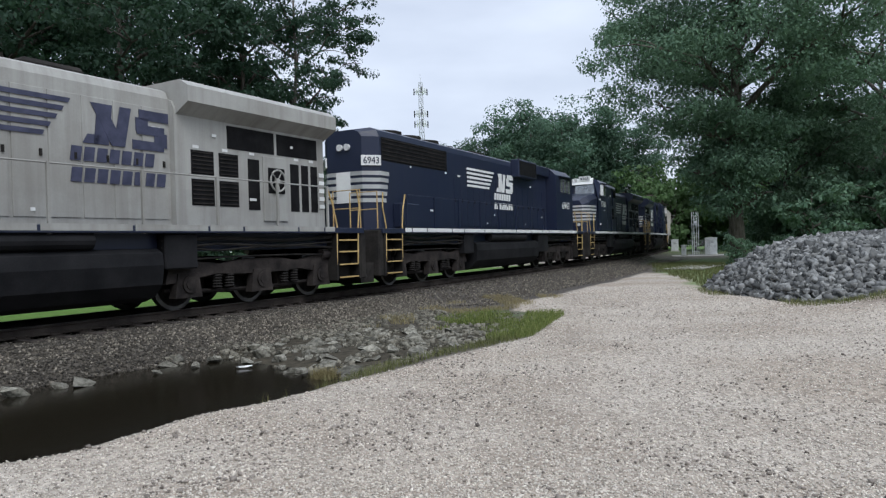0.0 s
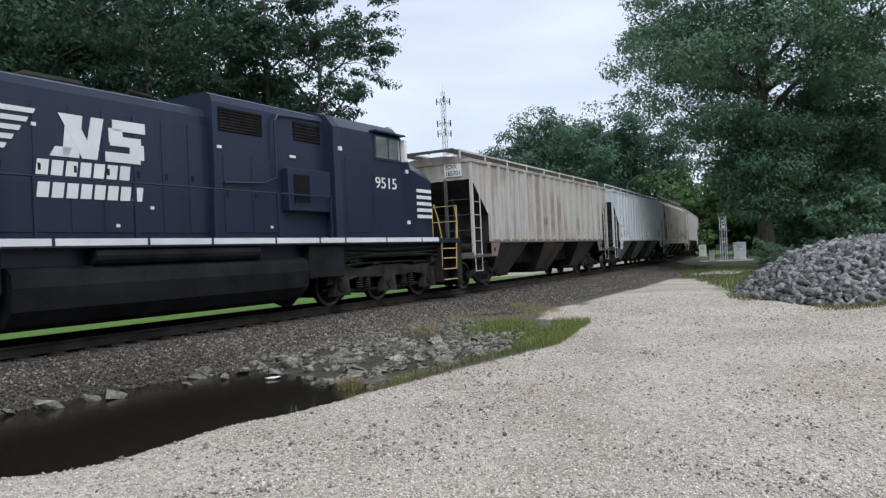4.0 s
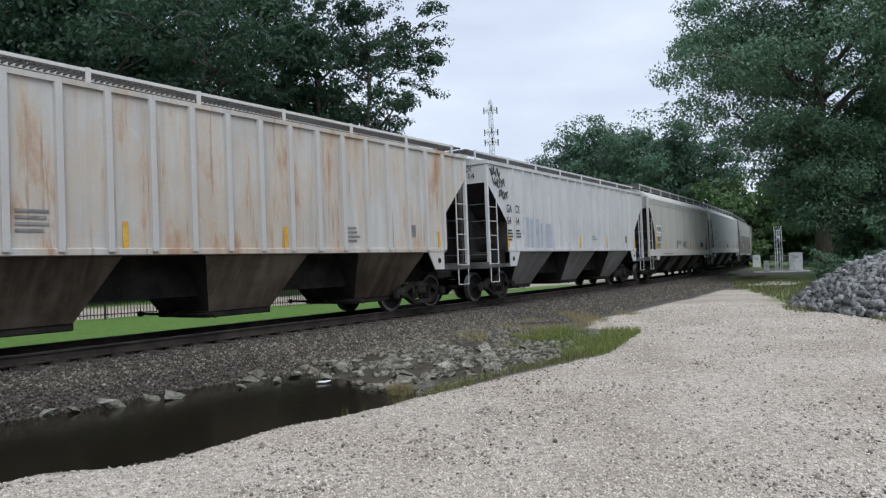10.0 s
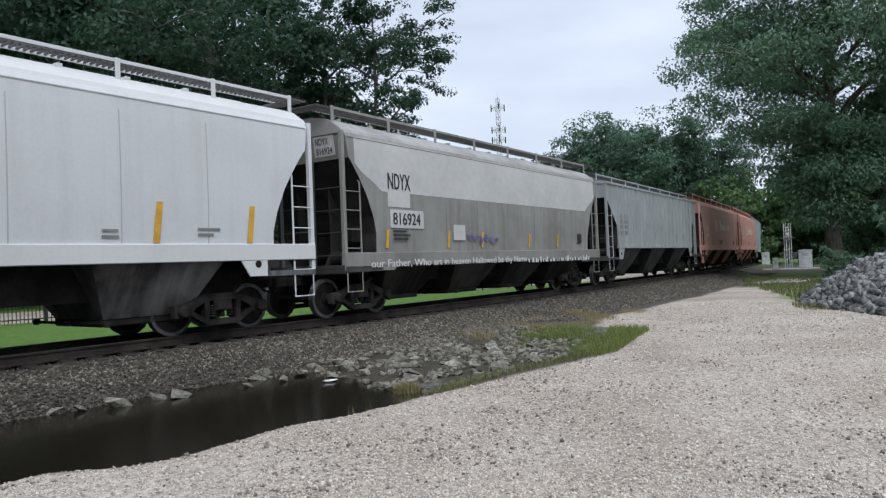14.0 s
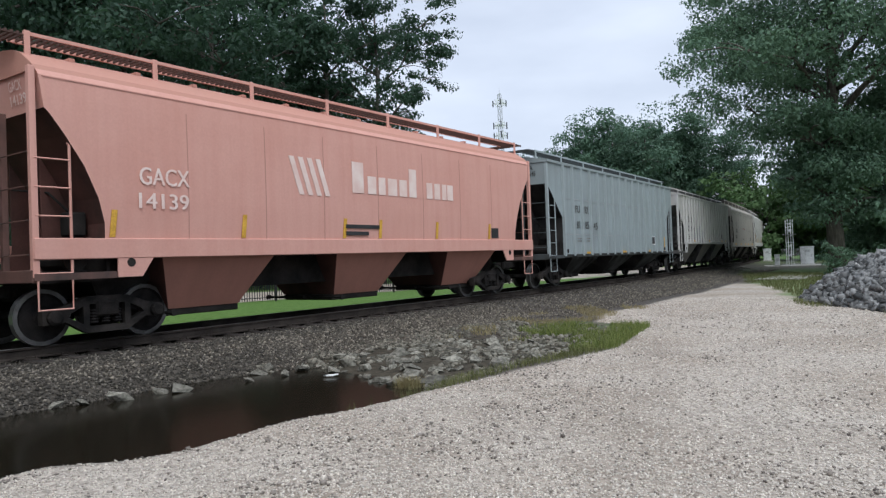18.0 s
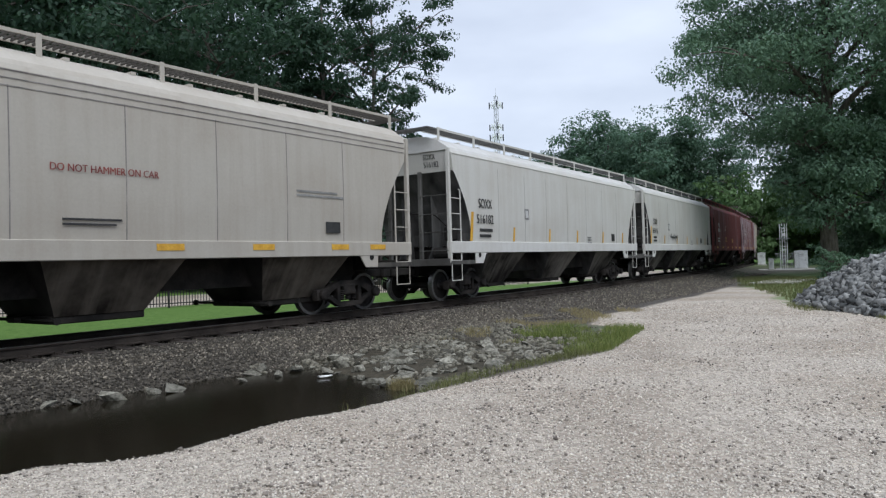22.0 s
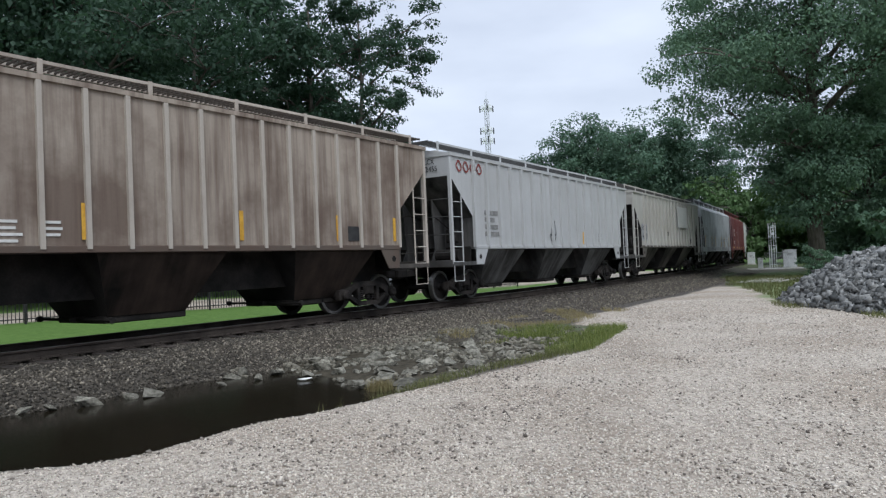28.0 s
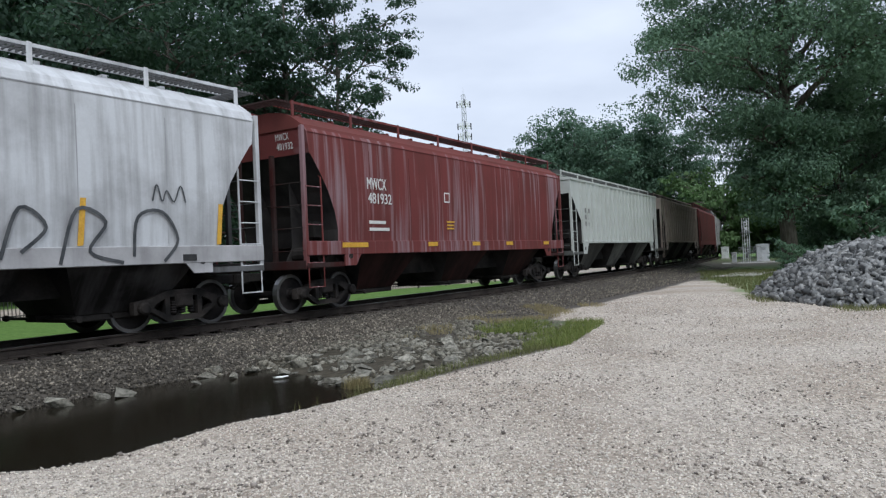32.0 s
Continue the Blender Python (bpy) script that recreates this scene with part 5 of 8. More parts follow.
# ---- the hoppers, from the head of the train back ----
def paints(name, col, dirt, amount=0.5, rib=None, roof=None, sill=None, bay=None, **kw):
    """Body, post, roof, sill and bay paint of one car."""
    body = car_paint(name + "_paint", col, dirt, amount, **kw)
    f = lambda c, nm, a: car_paint(name + nm, c, dirt, a, streak=0.6)
    # bay colour is cut down: grime and the shade under the car, painted in
    return (body, f(rib, "_post_paint", amount * 0.5) if rib else body, f(roof, "_roof_paint", amount) if roof else body,
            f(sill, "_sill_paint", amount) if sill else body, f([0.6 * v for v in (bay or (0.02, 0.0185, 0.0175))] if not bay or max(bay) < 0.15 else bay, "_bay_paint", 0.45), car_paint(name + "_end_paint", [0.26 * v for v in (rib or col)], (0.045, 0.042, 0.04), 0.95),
            car_paint(name + "_seam_paint", [0.66 * v for v in col], dirt, 0.5), car_paint(name + "_board_paint", [0.2 * v + 0.015 for v in (roof or col)], (0.06, 0.055, 0.052), 0.5))


CARS = []


def side_y(kind, z, top=4.32):
    return -width_at(kind, z, top) - (0.004 if kind == "flat" else 0.006)


def words(car, kind, rows, material):
    """rows: (text, x, z, height, width) on the side."""
    for text, x, z, hgt, w in rows:
        lettering(text, x, z, hgt, material, car, side_y(kind, z + hgt / 2) - (0.0 if kind == "flat" else 0.012), w)


def stripes(car, kind, places, w=0.1, h=0.45, lean=0.0):
    for x, z in places:
        plate("reflector", x, x + w, z, z + h, M["yellow"], car, side_y(kind, z + h / 2) - 0.01, lean=lean, label="yellow reflective strip")


def end_number(car, HB, a, b, material, z=3.86, patch=None, kind="flat"):
    """The number on the end that leads, read from ahead."""
    tilt = 0 if kind == "flat" else 7.6
    sheet = lambda h: -HB if kind == "flat" else -HB + 0.2 - 0.08 * (h - 3.7) / 0.6
    for i, text in enumerate((a, b)):
        ob = lettering(text, 0, 0, 0.16, material, car, 0, 0.52 if i else 0.42)
        h = z + 0.2 - 0.22 * i
        ob.matrix_basis = pose(sheet(h) - 0.014, -0.62, h, 0, 0, -90) @ pose(0, 0, 0, tilt)
    if patch:
        bm = bm_new()
        box(bm, -0.009, 0.01, -1.2, -0.55, -0.06, 0.42)
        part("number_patch", bm, patch, car).matrix_basis = pose(sheet(z), 0, z, 0, -tilt, 0)


def build_cars():
    K, W, G, Y = M["letter_black"], M["letter_white"], M["letter_grey"], M["yellow"]
    white_patch = M["white"]

    def add(label, kind, HB, mats, **kw):
        CARS.append(hopper(label, kind, HB, mats, **kw))
        return CARS[-1]

    # 1
    c = add("ribbed white hopper car with heavy brown weathering", "flat", 8.0, paints("brown_stained", (0.50, 0.48, 0.45), (0.20, 0.15, 0.115), 0.85, rib=(0.55, 0.53, 0.5), bay=(0.088, 0.085, 0.083), sill=(0.2, 0.17, 0.15)), ribs=17)
    for x in (-4.2, 1.6, 5.9):
        plate("reflector", x, x + 0.5, 1.62, 1.74, Y, c)
    small_print(-1.4, 2.5, 3, 0.7, c, G, seed=2)
    small_print(3.0, 2.5, 4, 0.6, c, G, seed=3)
    plate("placard", 5.0, 5.35, 1.95, 2.3, K, c)
    end_number(c, 8.0, "ECNX", "165701", K, patch=white_patch)
    # 2
    c = add("clean white ribbed hopper car with white lettering patches", "flat", 7.9, paints("fresh_white", (0.60, 0.625, 0.655), (0.42, 0.43, 0.44), 0.3, bay=(0.18, 0.178, 0.172)), ribs=19, soot_shade=M["soot_shade_grey"])
    plate("number_patch", -6.4, -5.95, 2.62, 3.0, white_patch, c, y=-1.552)
    plate("number_patch", -5.75, -5.22, 2.62, 3.0, white_patch, c, y=-1.552)
    plate("number_patch", -6.45, -5.92, 2.2, 2.6, white_patch, c, y=-1.552)
    plate("number_patch", -5.75, -5.2, 2.2, 2.6, white_patch, c, y=-1.552)
    words(c, "flat", (("EC", -6.35, 2.67, 0.27, 0.36), ("NX", -5.7, 2.67, 0.27, 0.38), ("165", -6.4, 2.26, 0.28, 0.42), ("743", -5.72, 2.26, 0.28, 0.45)), K)
    plate("reflector", -6.41, -5.97, 1.74, 1.97, Y, c)
    for x in (-3.9, -0.3, 3.4, 5.6):
        plate("reflector", x, x + 0.5, 1.68, 1.8, Y, c)
    small_print(-5.4, 2.06, 3, 0.5, c, G, seed=4)
    small_print(-4.6, 2.06, 2, 0.4, c, G, seed=5)
    small_print(1.0, 2.06, 3, 0.5, c, G, seed=6)
    plate("placard", 5.6, 5.95, 1.9, 2.3, K, c)
    end_number(c, 7.9, "ECNX", "165743", K, patch=white_patch)
    # 3
    c = add("grimy pale tan smooth-sided hopper car with faded lettering", "curved", 7.35, paints("dusty_tan", (0.48, 0.44, 0.405), (0.27, 0.205, 0.17), 0.7, sill=(0.45, 0.40, 0.36)), bays=4, sill=1.42)
    words(c, "curved", (("MWCX", -5.77, 2.7, 0.22, 0.57), ("460925", -5.77, 2.46, 0.22, 0.62)), K)
    plate("reflector", -5.94, -5.43, 1.95, 2.24, Y, c, y=-1.6)
    for x in (-3.9, -1.9, 1.2, 3.4, 5.2):
        plate("reflector", x, x + 0.35, 1.66, 1.78, Y, c, y=-1.61)
    plate("rusty_patch", -4.1, -3.42, 2.44, 2.84, M["rust_patch"], c, y=-1.595)
    small_print(-5.8, 1.8, 2, 0.7, c, G, y=-1.6, seed=7)
    plate("placard", -0.45, -0.1, 1.4, 1.75, K, c, y=-1.61, lean=0)
    scribble(c, M["graffiti_dark"], 2.0, 4.9, 1.72, 2.3, 6, 3)
    squiggle(c, M["graffiti_dark"], ((2.0, 1.65), (1.95, 2.0), (2.2, 2.33), (2.6, 2.3)), 0.014, -1.612)
    squiggle(c, M["graffiti_dark"], ((3.4, 2.15), (3.47, 2.67), (3.5, 2.1)), 0.014, -1.612)
    scribble(c, M["graffiti_dark"], 0.5, 1.3, 1.62, 1.95, 5, 4, 0.016)
    scribble(c, M["letter_grey"], -1.5, -1.0, 1.8, 2.4, 4, 5)
    # ghost of a painted-over name, as plain shapes
    for k, x in enumerate((-1.8, -1.13, -0.4, 0.3, 0.88, 1.45)):
        plate("ghost_letter", x, x + 0.13, 2.92, 3.52, M["ghost"], c, y=-1.594)
        plate("ghost_letter", x + 0.13, x + 0.5, 3.38 if k % 2 else 2.92, 3.52 if k % 2 else 3.06, M["ghost"], c, y=-1.594)
    for k, x in enumerate((-1.12, -0.36, 0.3, 0.8)):
        plate("ghost_letter", x, x + 0.13, 2.06, 2.66, M["ghost"], c, y=-1.594)
        plate("ghost_letter", x + 0.13, x + 0.4, 2.06, 2.2, M["ghost"], c, y=-1.594)
    # 4
    c = add("dirty white ribbed hopper car with black lettering and yellow strips", "flat", 7.75, paints("dirty_white", (0.49, 0.475, 0.45), (0.27, 0.23, 0.2), 0.55, rib=(0.57, 0.56, 0.54), bay=(0.047, 0.041, 0.036)), ribs=19, rib_span=6.9)
    words(c, "flat", (("GC", -6.0, 2.57, 0.25, 0.42), ("CX", -5.2, 2.57, 0.25, 0.38), ("114", -6.0, 2.2, 0.25, 0.4), ("072", -5.22, 2.2, 0.25, 0.46)), K)
    plate("reflector", -6.48, -6.38, 1.75, 2.4, Y, c)
    stripes(c, "flat", ((-4.65, 1.8), (-1.4, 1.85), (1.2, 1.8), (6.3, 1.7)))
    plate("reflector", 4.5, 4.62, 1.75, 2.15, Y, c)
    plate("white_decal", -1.25, -0.75, 1.85, 2.2, white_patch, c)
    small_print(-6.0, 2.0, 3, 0.55, c, G, seed=8)
    small_print(-5.2, 2.0, 3, 0.5, c, G, seed=9)
    words(c, "flat", (("HAMMER", -4.2, 1.6, 0.1, 0.7), ("MUST DES", -2.6, 1.6, 0.1, 0.8)), M["graffiti_red"])
    plate("placard", 4.72, 5.05, 1.9, 2.2, K, c)
    end_number(c, 7.75, "GCCX", "114072", K)
    # 5
    c = add("white ribbed hopper car streaked with orange rust", "flat", 7.75, paints("rust_streaked", (0.54, 0.54, 0.525), (0.33, 0.28, 0.22), 0.5, rib=(0.55, 0.55, 0.54), bay=(0.10, 0.075, 0.055), rust=0.95), ribs=17)
    words(c, "flat", (("EC", -6.3, 2.67, 0.25, 0.36), ("NX", -5.6, 2.67, 0.25, 0.38), ("165", -6.35, 2.26, 0.26, 0.42), ("729", -5.62, 2.26, 0.26, 0.45)), K)
    stripes(c, "flat", ((-6.75, 1.65), (-3.0, 1.65), (0.6, 1.65), (6.2, 1.65)))
    small_print(-4.7, 2.2, 4, 0.6, c, G, seed=10)
    small_print(2.4, 2.1, 4, 0.6, c, G, seed=11)
    plate("placard", 4.9, 5.2, 1.95, 2.25, G, c)
    end_number(c, 7.75, "ECNX", "165729", K, patch=white_patch)
    # 6
    c = add("white ribbed hopper car with pale blue patches and graffiti", "flat", 7.75, paints("chalk_white", (0.56, 0.57, 0.575), (0.36, 0.35, 0.34), 0.35, bay=(0.16, 0.15, 0.145)), ribs=19, rib_span=6.8)
    words(c, "flat", (("GA", -6.5, 2.8, 0.26, 0.36), ("CX", -5.9, 2.8, 0.26, 0.33), ("54", -6.49, 2.41, 0.25, 0.28), ("14", -5.86, 2.41, 0.25, 0.22)), K)
    for x0, x1, z1 in ((-5.34, -4.9, 2.7), (-4.8, -4.1, 2.66), (-4.0, -3.06, 2.52)):
        plate("blue_patch", x0, x1, 1.6, z1, M["blue_patch"], c, y=-1.553)
    plate("reflector", -6.5, -6.41, 1.62, 2.1, Y, c)
    stripes(c, "flat", ((-3.8, 1.65), (-0.4, 1.65), (2.6, 1.65), (6.3, 1.65)))
    small_print(-6.48, 2.2, 4, 0.38, c, K, seed=12)
    small_print(-5.9, 2.2, 3, 0.4, c, K, seed=13)
    small_print(0.9, 2.1, 2, 0.6, c, G, seed=14)
    plate("placard", 5.1, 5.4, 1.9, 2.2, K, c)
    for k, (xa, xb, za, zb) in enumerate(((-7.5, -6.9, 3.85, 4.2), (-7.35, -6.6, 3.5, 3.9), (-7.0, -6.4, 3.2, 3.55))):
        scribble(c, M["graffiti_dark"], xa, xb, za, zb, 5, 20 + k, 0.022, -1.57)
    end_number(c, 7.75, "GACX", "5414", K)
    # 7
    c = add("cream smooth-sided hopper car with a deep side sill", "curved", 7.75, paints("cream", (0.50, 0.495, 0.475), (0.37, 0.34, 0.29), 0.4, roof=(0.6, 0.6, 0.6), sill=(0.52, 0.51, 0.48)), bays=4, sill=1.38, ridges=3)
    for z0, z1 in ((2.44, 2.86), (1.94, 2.36)):
        plate("number_patch", -6.35, -5.45, z0, z1, white_patch, c, y=-1.585)
    lettering("MQRX", -6.3, 2.5, 0.3, K, c, -1.594, 0.8)
    lettering("80038", -6.3, 2.0, 0.3, K, c, -1.594, 0.8)
    stripes(c, "curved", ((-6.62, 1.6),), w=0.13, h=0.92, lean=0.12)
    stripes(c, "curved", ((-4.5, 1.62), (-1.85, 1.62), (1.7, 1.62), (4.0, 1.62), (6.0, 1.62)), lean=0.12)
    words(c, "curved", (("LD LMT 222000", -6.42, 1.79, 0.09, 0.85), ("LT WT 62500", -6.42, 1.64, 0.09, 0.78)), K)
    scribble(c, M["letter_grey"], -1.9, -0.9, 1.85, 2.15, 5, 6)
    scribble(c, M["graffiti_dark"], -0.3, 0.2, 1.75, 2.1, 4, 7)
    plate("placard", 5.2, 5.6, 1.75, 2.05, K, c, y=-1.6)
    plate("placard", 4.7, 5.1, 1.75, 2.05, K, c, y=-1.6)
    small_print(0.3, 2.0, 4, 0.6, c, G, y=-1.6, seed=15)
    small_print(-5.0, 1.34, 1, 2.6, c, G, y=-1.604, seed=16)
    end_number(c, 7.75, "MQRX", "80038", K, kind="curved")
    # 8
    c = add("clean white smooth-sided hopper car with black lettering", "curved", 8.0, paints("bright_white", (0.62, 0.63, 0.64), (0.45, 0.44, 0.42), 0.25, roof=(0.64, 0.64, 0.64), sill=(0.66, 0.66, 0.66), bay=(0.094, 0.088, 0.083)), sill=1.5, soot_shade=M["soot_shade_grey"])
    words(c, "curved", (("FCTX", -6.1, 2.7, 0.3, 0.62), ("1059", -6.1, 2.3, 0.24, 0.56)), K)
    stripes(c, "curved", ((-6.85, 1.72), (-4.2, 1.72), (-0.5, 1.72)), w=0.09, h=0.55, lean=0.12)
    stripes(c, "curved", ((4.2, 1.72), (6.2, 1.72)), w=0.12, h=0.72, lean=0.12)
    small_print(3.3, 1.9, 2, 0.35, c, G, y=-1.58, seed=61)
    small_print(5.1, 1.95, 2, 0.5, c, G, y=-1.58, seed=62)
    plate("placard", 0.5, 1.0, 1.78, 2.05, K, c, y=-1.58)
    small_print(-6.1, 2.0, 3, 0.6, c, G, y=-1.58, seed=17)
    plate("small_frame", -4.75, -4.5, 2.5, 2.75, G, c, y=-1.592)
    plate("small_frame", -4.71, -4.54, 2.54, 2.71, white_patch, c, y=-1.597)
    end_number(c, 8.0, "FCTX", "1059", K, kind="curved")
    # 9
    c = add("two-tone grey hopper car with chalked writing along its sill", "curved", 7.55, paints("two_tone_grey", (0.30, 0.30, 0.28), (0.14, 0.13, 0.115), 0.5, roof=(0.42, 0.42, 0.41), sill=(0.27, 0.265, 0.25)), bays=4, sill=1.3)
    bm = bm_new()
    zz = np.linspace(2.98, 4.2, 7)
    for sy in (-1, 1):
        prev = None
        for z in zz:
            hw = 6.15 + 1.0 * smooth(2.9, 3.6, z)
            yy = sy * (width_at("curved", z, 4.32) + 0.006)
            cur = (bm.verts.new((-hw, yy, z)), bm.verts.new((hw, yy, z)))
            if prev:
                bm.faces.new((prev[0], prev[1], cur[1], cur[0]))
            prev = cur
    part("pale_band", bm, M["pale_band"], c, "faded white upper band")
    lettering("NDYX", -5.96, 3.06, 0.4, K, c, -1.6, 0.92)
    plate("number_patch", -5.97, -5.07, 2.62, 3.0, M["pale_band"], c, y=-1.592)
    plate("number_patch", -5.9, -4.5, 2.1, 2.56, M["pale_band"], c, y=-1.592)
    lettering("816924", -5.8, 2.18, 0.3, K, c, -1.602, 1.15)
    stripes(c, "curved", ((-6.1, 1.6), (-3.4, 1.6), (-1.6, 1.6), (1.4, 1.6), (3.6, 1.6)), lean=0.14)
    plate("small_frame", -3.1, -2.5, 1.81, 2.24, M["pale_band"], c, y=-1.6)
    scribble(c, M["purple"], -2.4, -0.6, 1.72, 1.98, 6, 8, 0.026)
    rnd = random.Random(9)
    lettering("our Father, Who art in heaven Hallowed be thy Name", -6.7, 1.08, 0.24, M["letter_white"], c, -1.602, 7.9)
    x = 1.35
    while x < 6.4:
        w = rnd.uniform(0.05, 0.12)
        plate("chalk_mark", x, x + w, 1.1, 1.1 + rnd.uniform(0.08, 0.2), M["letter_white"], c, y=-1.602, lean=rnd.uniform(-0.4, 0.4))
        x += w + rnd.uniform(0.03, 0.16)
    small_print(-5.8, 2.0, 3, 0.8, c, K, y=-1.6, seed=18)
    plate("placard", 5.4, 5.75, 1.75, 2.1, K, c, y=-1.6)
    end_number(c, 7.55, "NDYX", "816924", K, patch=M["pale_band"], kind="curved")
    # 10
    c = add("dull grey ribbed hopper car with a yellow strip", "flat", 7.85, paints("dull_grey", (0.36, 0.385, 0.395), (0.22, 0.21, 0.2), 0.4, bay=(0.072, 0.069, 0.066)), ribs=19)
    plate("reflector", 6.0, 6.12, 1.7, 2.6, Y, c)
    small_print(3.0, 2.2, 4, 0.5, c, G, seed=19)
    small_print(4.4, 2.2, 4, 0.5, c, G, seed=20)
    small_print(-6.2, 2.9, 4, 1.2, c, G, step=0.25, h=0.15, seed=21)
    # 11, 12
    for i, num in enumerate(("14245", "14139")):
        c = add("faded salmon pink hopper car with worn white markings", "curved", 7.9, paints("salmon_pink" if i == 0 else "salmon_pink_bright", (0.68, 0.415, 0.36) if i == 0 else (0.66, 0.37, 0.31), (0.56, 0.27, 0.21), 0.35, roof=(0.52, 0.28, 0.22), bay=(0.40, 0.20, 0.155)), sill=1.5, soot_shade=M["pink_grime_shade"])
        words(c, "curved", (("GACX", -6.17, 2.62, 0.3, 0.98), (num, -6.19, 2.21, 0.27, 0.98)), M["faded_white"])
        # faded emblem and name as plain shapes
        for k in range(4):
            plate("emblem_bar", -2.5 + k * 0.26, -2.36 + k * 0.26, 2.65, 3.45, M["faded_white"], c, y=-1.595, lean=-0.35)
        for k, (x0, x1) in enumerate(((-0.84, -0.45), (-0.3, 0.0), (0.1, 0.35), (0.45, 0.8), (0.9, 1.2), (1.3, 1.6), (2.05, 2.3), (2.4, 2.65), (2.75, 2.95), (3.0, 3.27))):
            plate("name_bar", x0, x1, 2.78, (3.5 if k in (0, 5) else 3.2), M["faded_white"], c, y=-1.596)
        stripes(c, "curved", ((-6.72, 1.72), (-4.05, 1.72), (-1.2, 1.72), (0.05, 1.72), (2.4, 1.72), (5.1, 1.72)), lean=0.12)
        small_print(-1.1, 1.95, 2, 1.2, c, K, y=-1.59, step=0.16, h=0.09, seed=22)
        plate("placard", 5.3, 5.7, 1.75, 2.05, K, c, y=-1.58)
        end_number(c, 7.9, "GACX", num, M["faded_white"], kind="curved")
    # 13
    c = add("blue-grey ribbed hopper car with a flat roof edge", "flat", 7.75, paints("blue_grey", (0.315, 0.365, 0.375), (0.2, 0.21, 0.2), 0.35, rib=(0.35, 0.40, 0.41), sill=(0.02, 0.02, 0.02), bay=(0.015, 0.014, 0.014)), ribs=16, sill=1.08, top=4.5)
    words(c, "flat", (("FU", -5.3, 2.74, 0.27, 0.42), ("RX", -4.38, 2.74, 0.27, 0.38), ("81", -5.2, 2.14, 0.29, 0.28), ("85", -4.38, 2.14, 0.29, 0.38), ("45", -3.5, 2.12, 0.29, 0.42)), K)
    plate("reflector", -6.4, -6.3, 1.16, 2.28, Y, c)
    for x in (-4.3, -0.17, 3.6):
        plate("reflector", x, x + 0.48, 1.12, 1.26, Y, c)
    plate("reflector", 6.2, 6.3, 1.2, 1.9, Y, c)
    plate("placard", 4.05, 4.6, 1.55, 1.88, K, c, y=-1.556)
    for z in (1.9, 3.22):
        plate("sheet_seam", -6.4, 6.4, z, z + 0.018, M["grey_patch"], c, y=-1.553)
    plate("white_decal", 3.98, 4.66, 1.5, 1.93, white_patch, c, y=-1.552)
    small_print(-5.2, 1.75, 2, 0.5, c, G, seed=23)
    small_print(-4.3, 1.75, 2, 0.5, c, G, seed=24)
    end_number(c, 7.75, "FURX", "818545", K, z=4.0)
    # 14
    c = add("dirty white ribbed hopper car with grey patches on its side", "flat", 7.95, paints("grubby_white", (0.51, 0.505, 0.49), (0.36, 0.32, 0.28), 0.45, rib=(0.57, 0.565, 0.55), bay=(0.20, 0.19, 0.18)), ribs=19, soot_shade=M["soot_shade_grey"])
    words(c, "flat", (("ND", -5.75, 2.8, 0.36, 0.45), ("YX", -5.0, 2.78, 0.36, 0.42), ("82", -5.72, 2.27, 0.33, 0.38), ("09", -4.98, 2.25, 0.33, 0.38), ("94", -4.32, 2.22, 0.33, 0.4)), K)
    for x0, x1, z1 in ((-4.35, -3.75, 2.2), (-3.65, -3.0, 2.5), (-2.95, -2.2, 2.62), (-2.0, -1.6, 2.4), (-1.5, -1.15, 2.1)):
        plate("grey_patch", x0, x1, 1.62, z1, M["grey_patch"], c, y=-1.553)
    for x in (-4.37, 0.4, 4.6, 6.0):
        plate("reflector", x, x + 0.5, 1.64, 1.8, Y, c)
    plate("placard", 4.9, 5.2, 1.9, 2.2, K, c)
    small_print(-5.75, 2.05, 3, 0.45, c, K, seed=25)
    small_print(-5.0, 2.05, 3, 0.45, c, G, seed=26)
    end_number(c, 7.95, "NDYX", "820994", K)
    # 15
    c = add("beige smooth-sided hopper car with bowed sheet seams", "curved", 7.8, paints("beige", (0.44, 0.415, 0.37), (0.33, 0.29, 0.24), 0.4, roof=(0.5, 0.47, 0.42), bay=(0.034, 0.029, 0.025)), sill=1.46, ridges=3)
    words(c, "curved", (("CITX", -5.46, 2.97, 0.27, 0.75), ("702483", -5.45, 2.46, 0.27, 1.2)), K)
    for x in (-6.25, -2.6, 0.6, 2.7, 4.9, 6.2):
        plate("reflector", x, x + (0.9 if x < -6 else 0.55), 1.48, 1.6, Y, c, y=-1.604)
    small_print(-5.5, 2.15, 2, 1.0, c, K, y=-1.58, step=0.15, h=0.08, seed=27)
    words(c, "curved", (("DO NOT HAMMER ON CAR", -1.18, 2.74, 0.12, 1.85),), M["graffiti_red"])
    small_print(3.9, 2.72, 2, 1.7, c, G, y=-1.594, step=0.09, h=0.045, seed=60)
    small_print(-1.0, 1.97, 2, 1.2, c, K, y=-1.59, step=0.08, h=0.035, seed=29)
    plate("placard", 4.75, 5.2, 1.85, 2.1, K, c, y=-1.59)
    plate("small_frame", -3.6, -3.35, 2.7, 3.0, G, c, y=-1.592)
    plate("small_frame", -3.56, -3.39, 2.74, 2.96, M["pale_band"], c, y=-1.597)
    end_number(c, 7.8, "CITX", "702483", K, kind="curved")
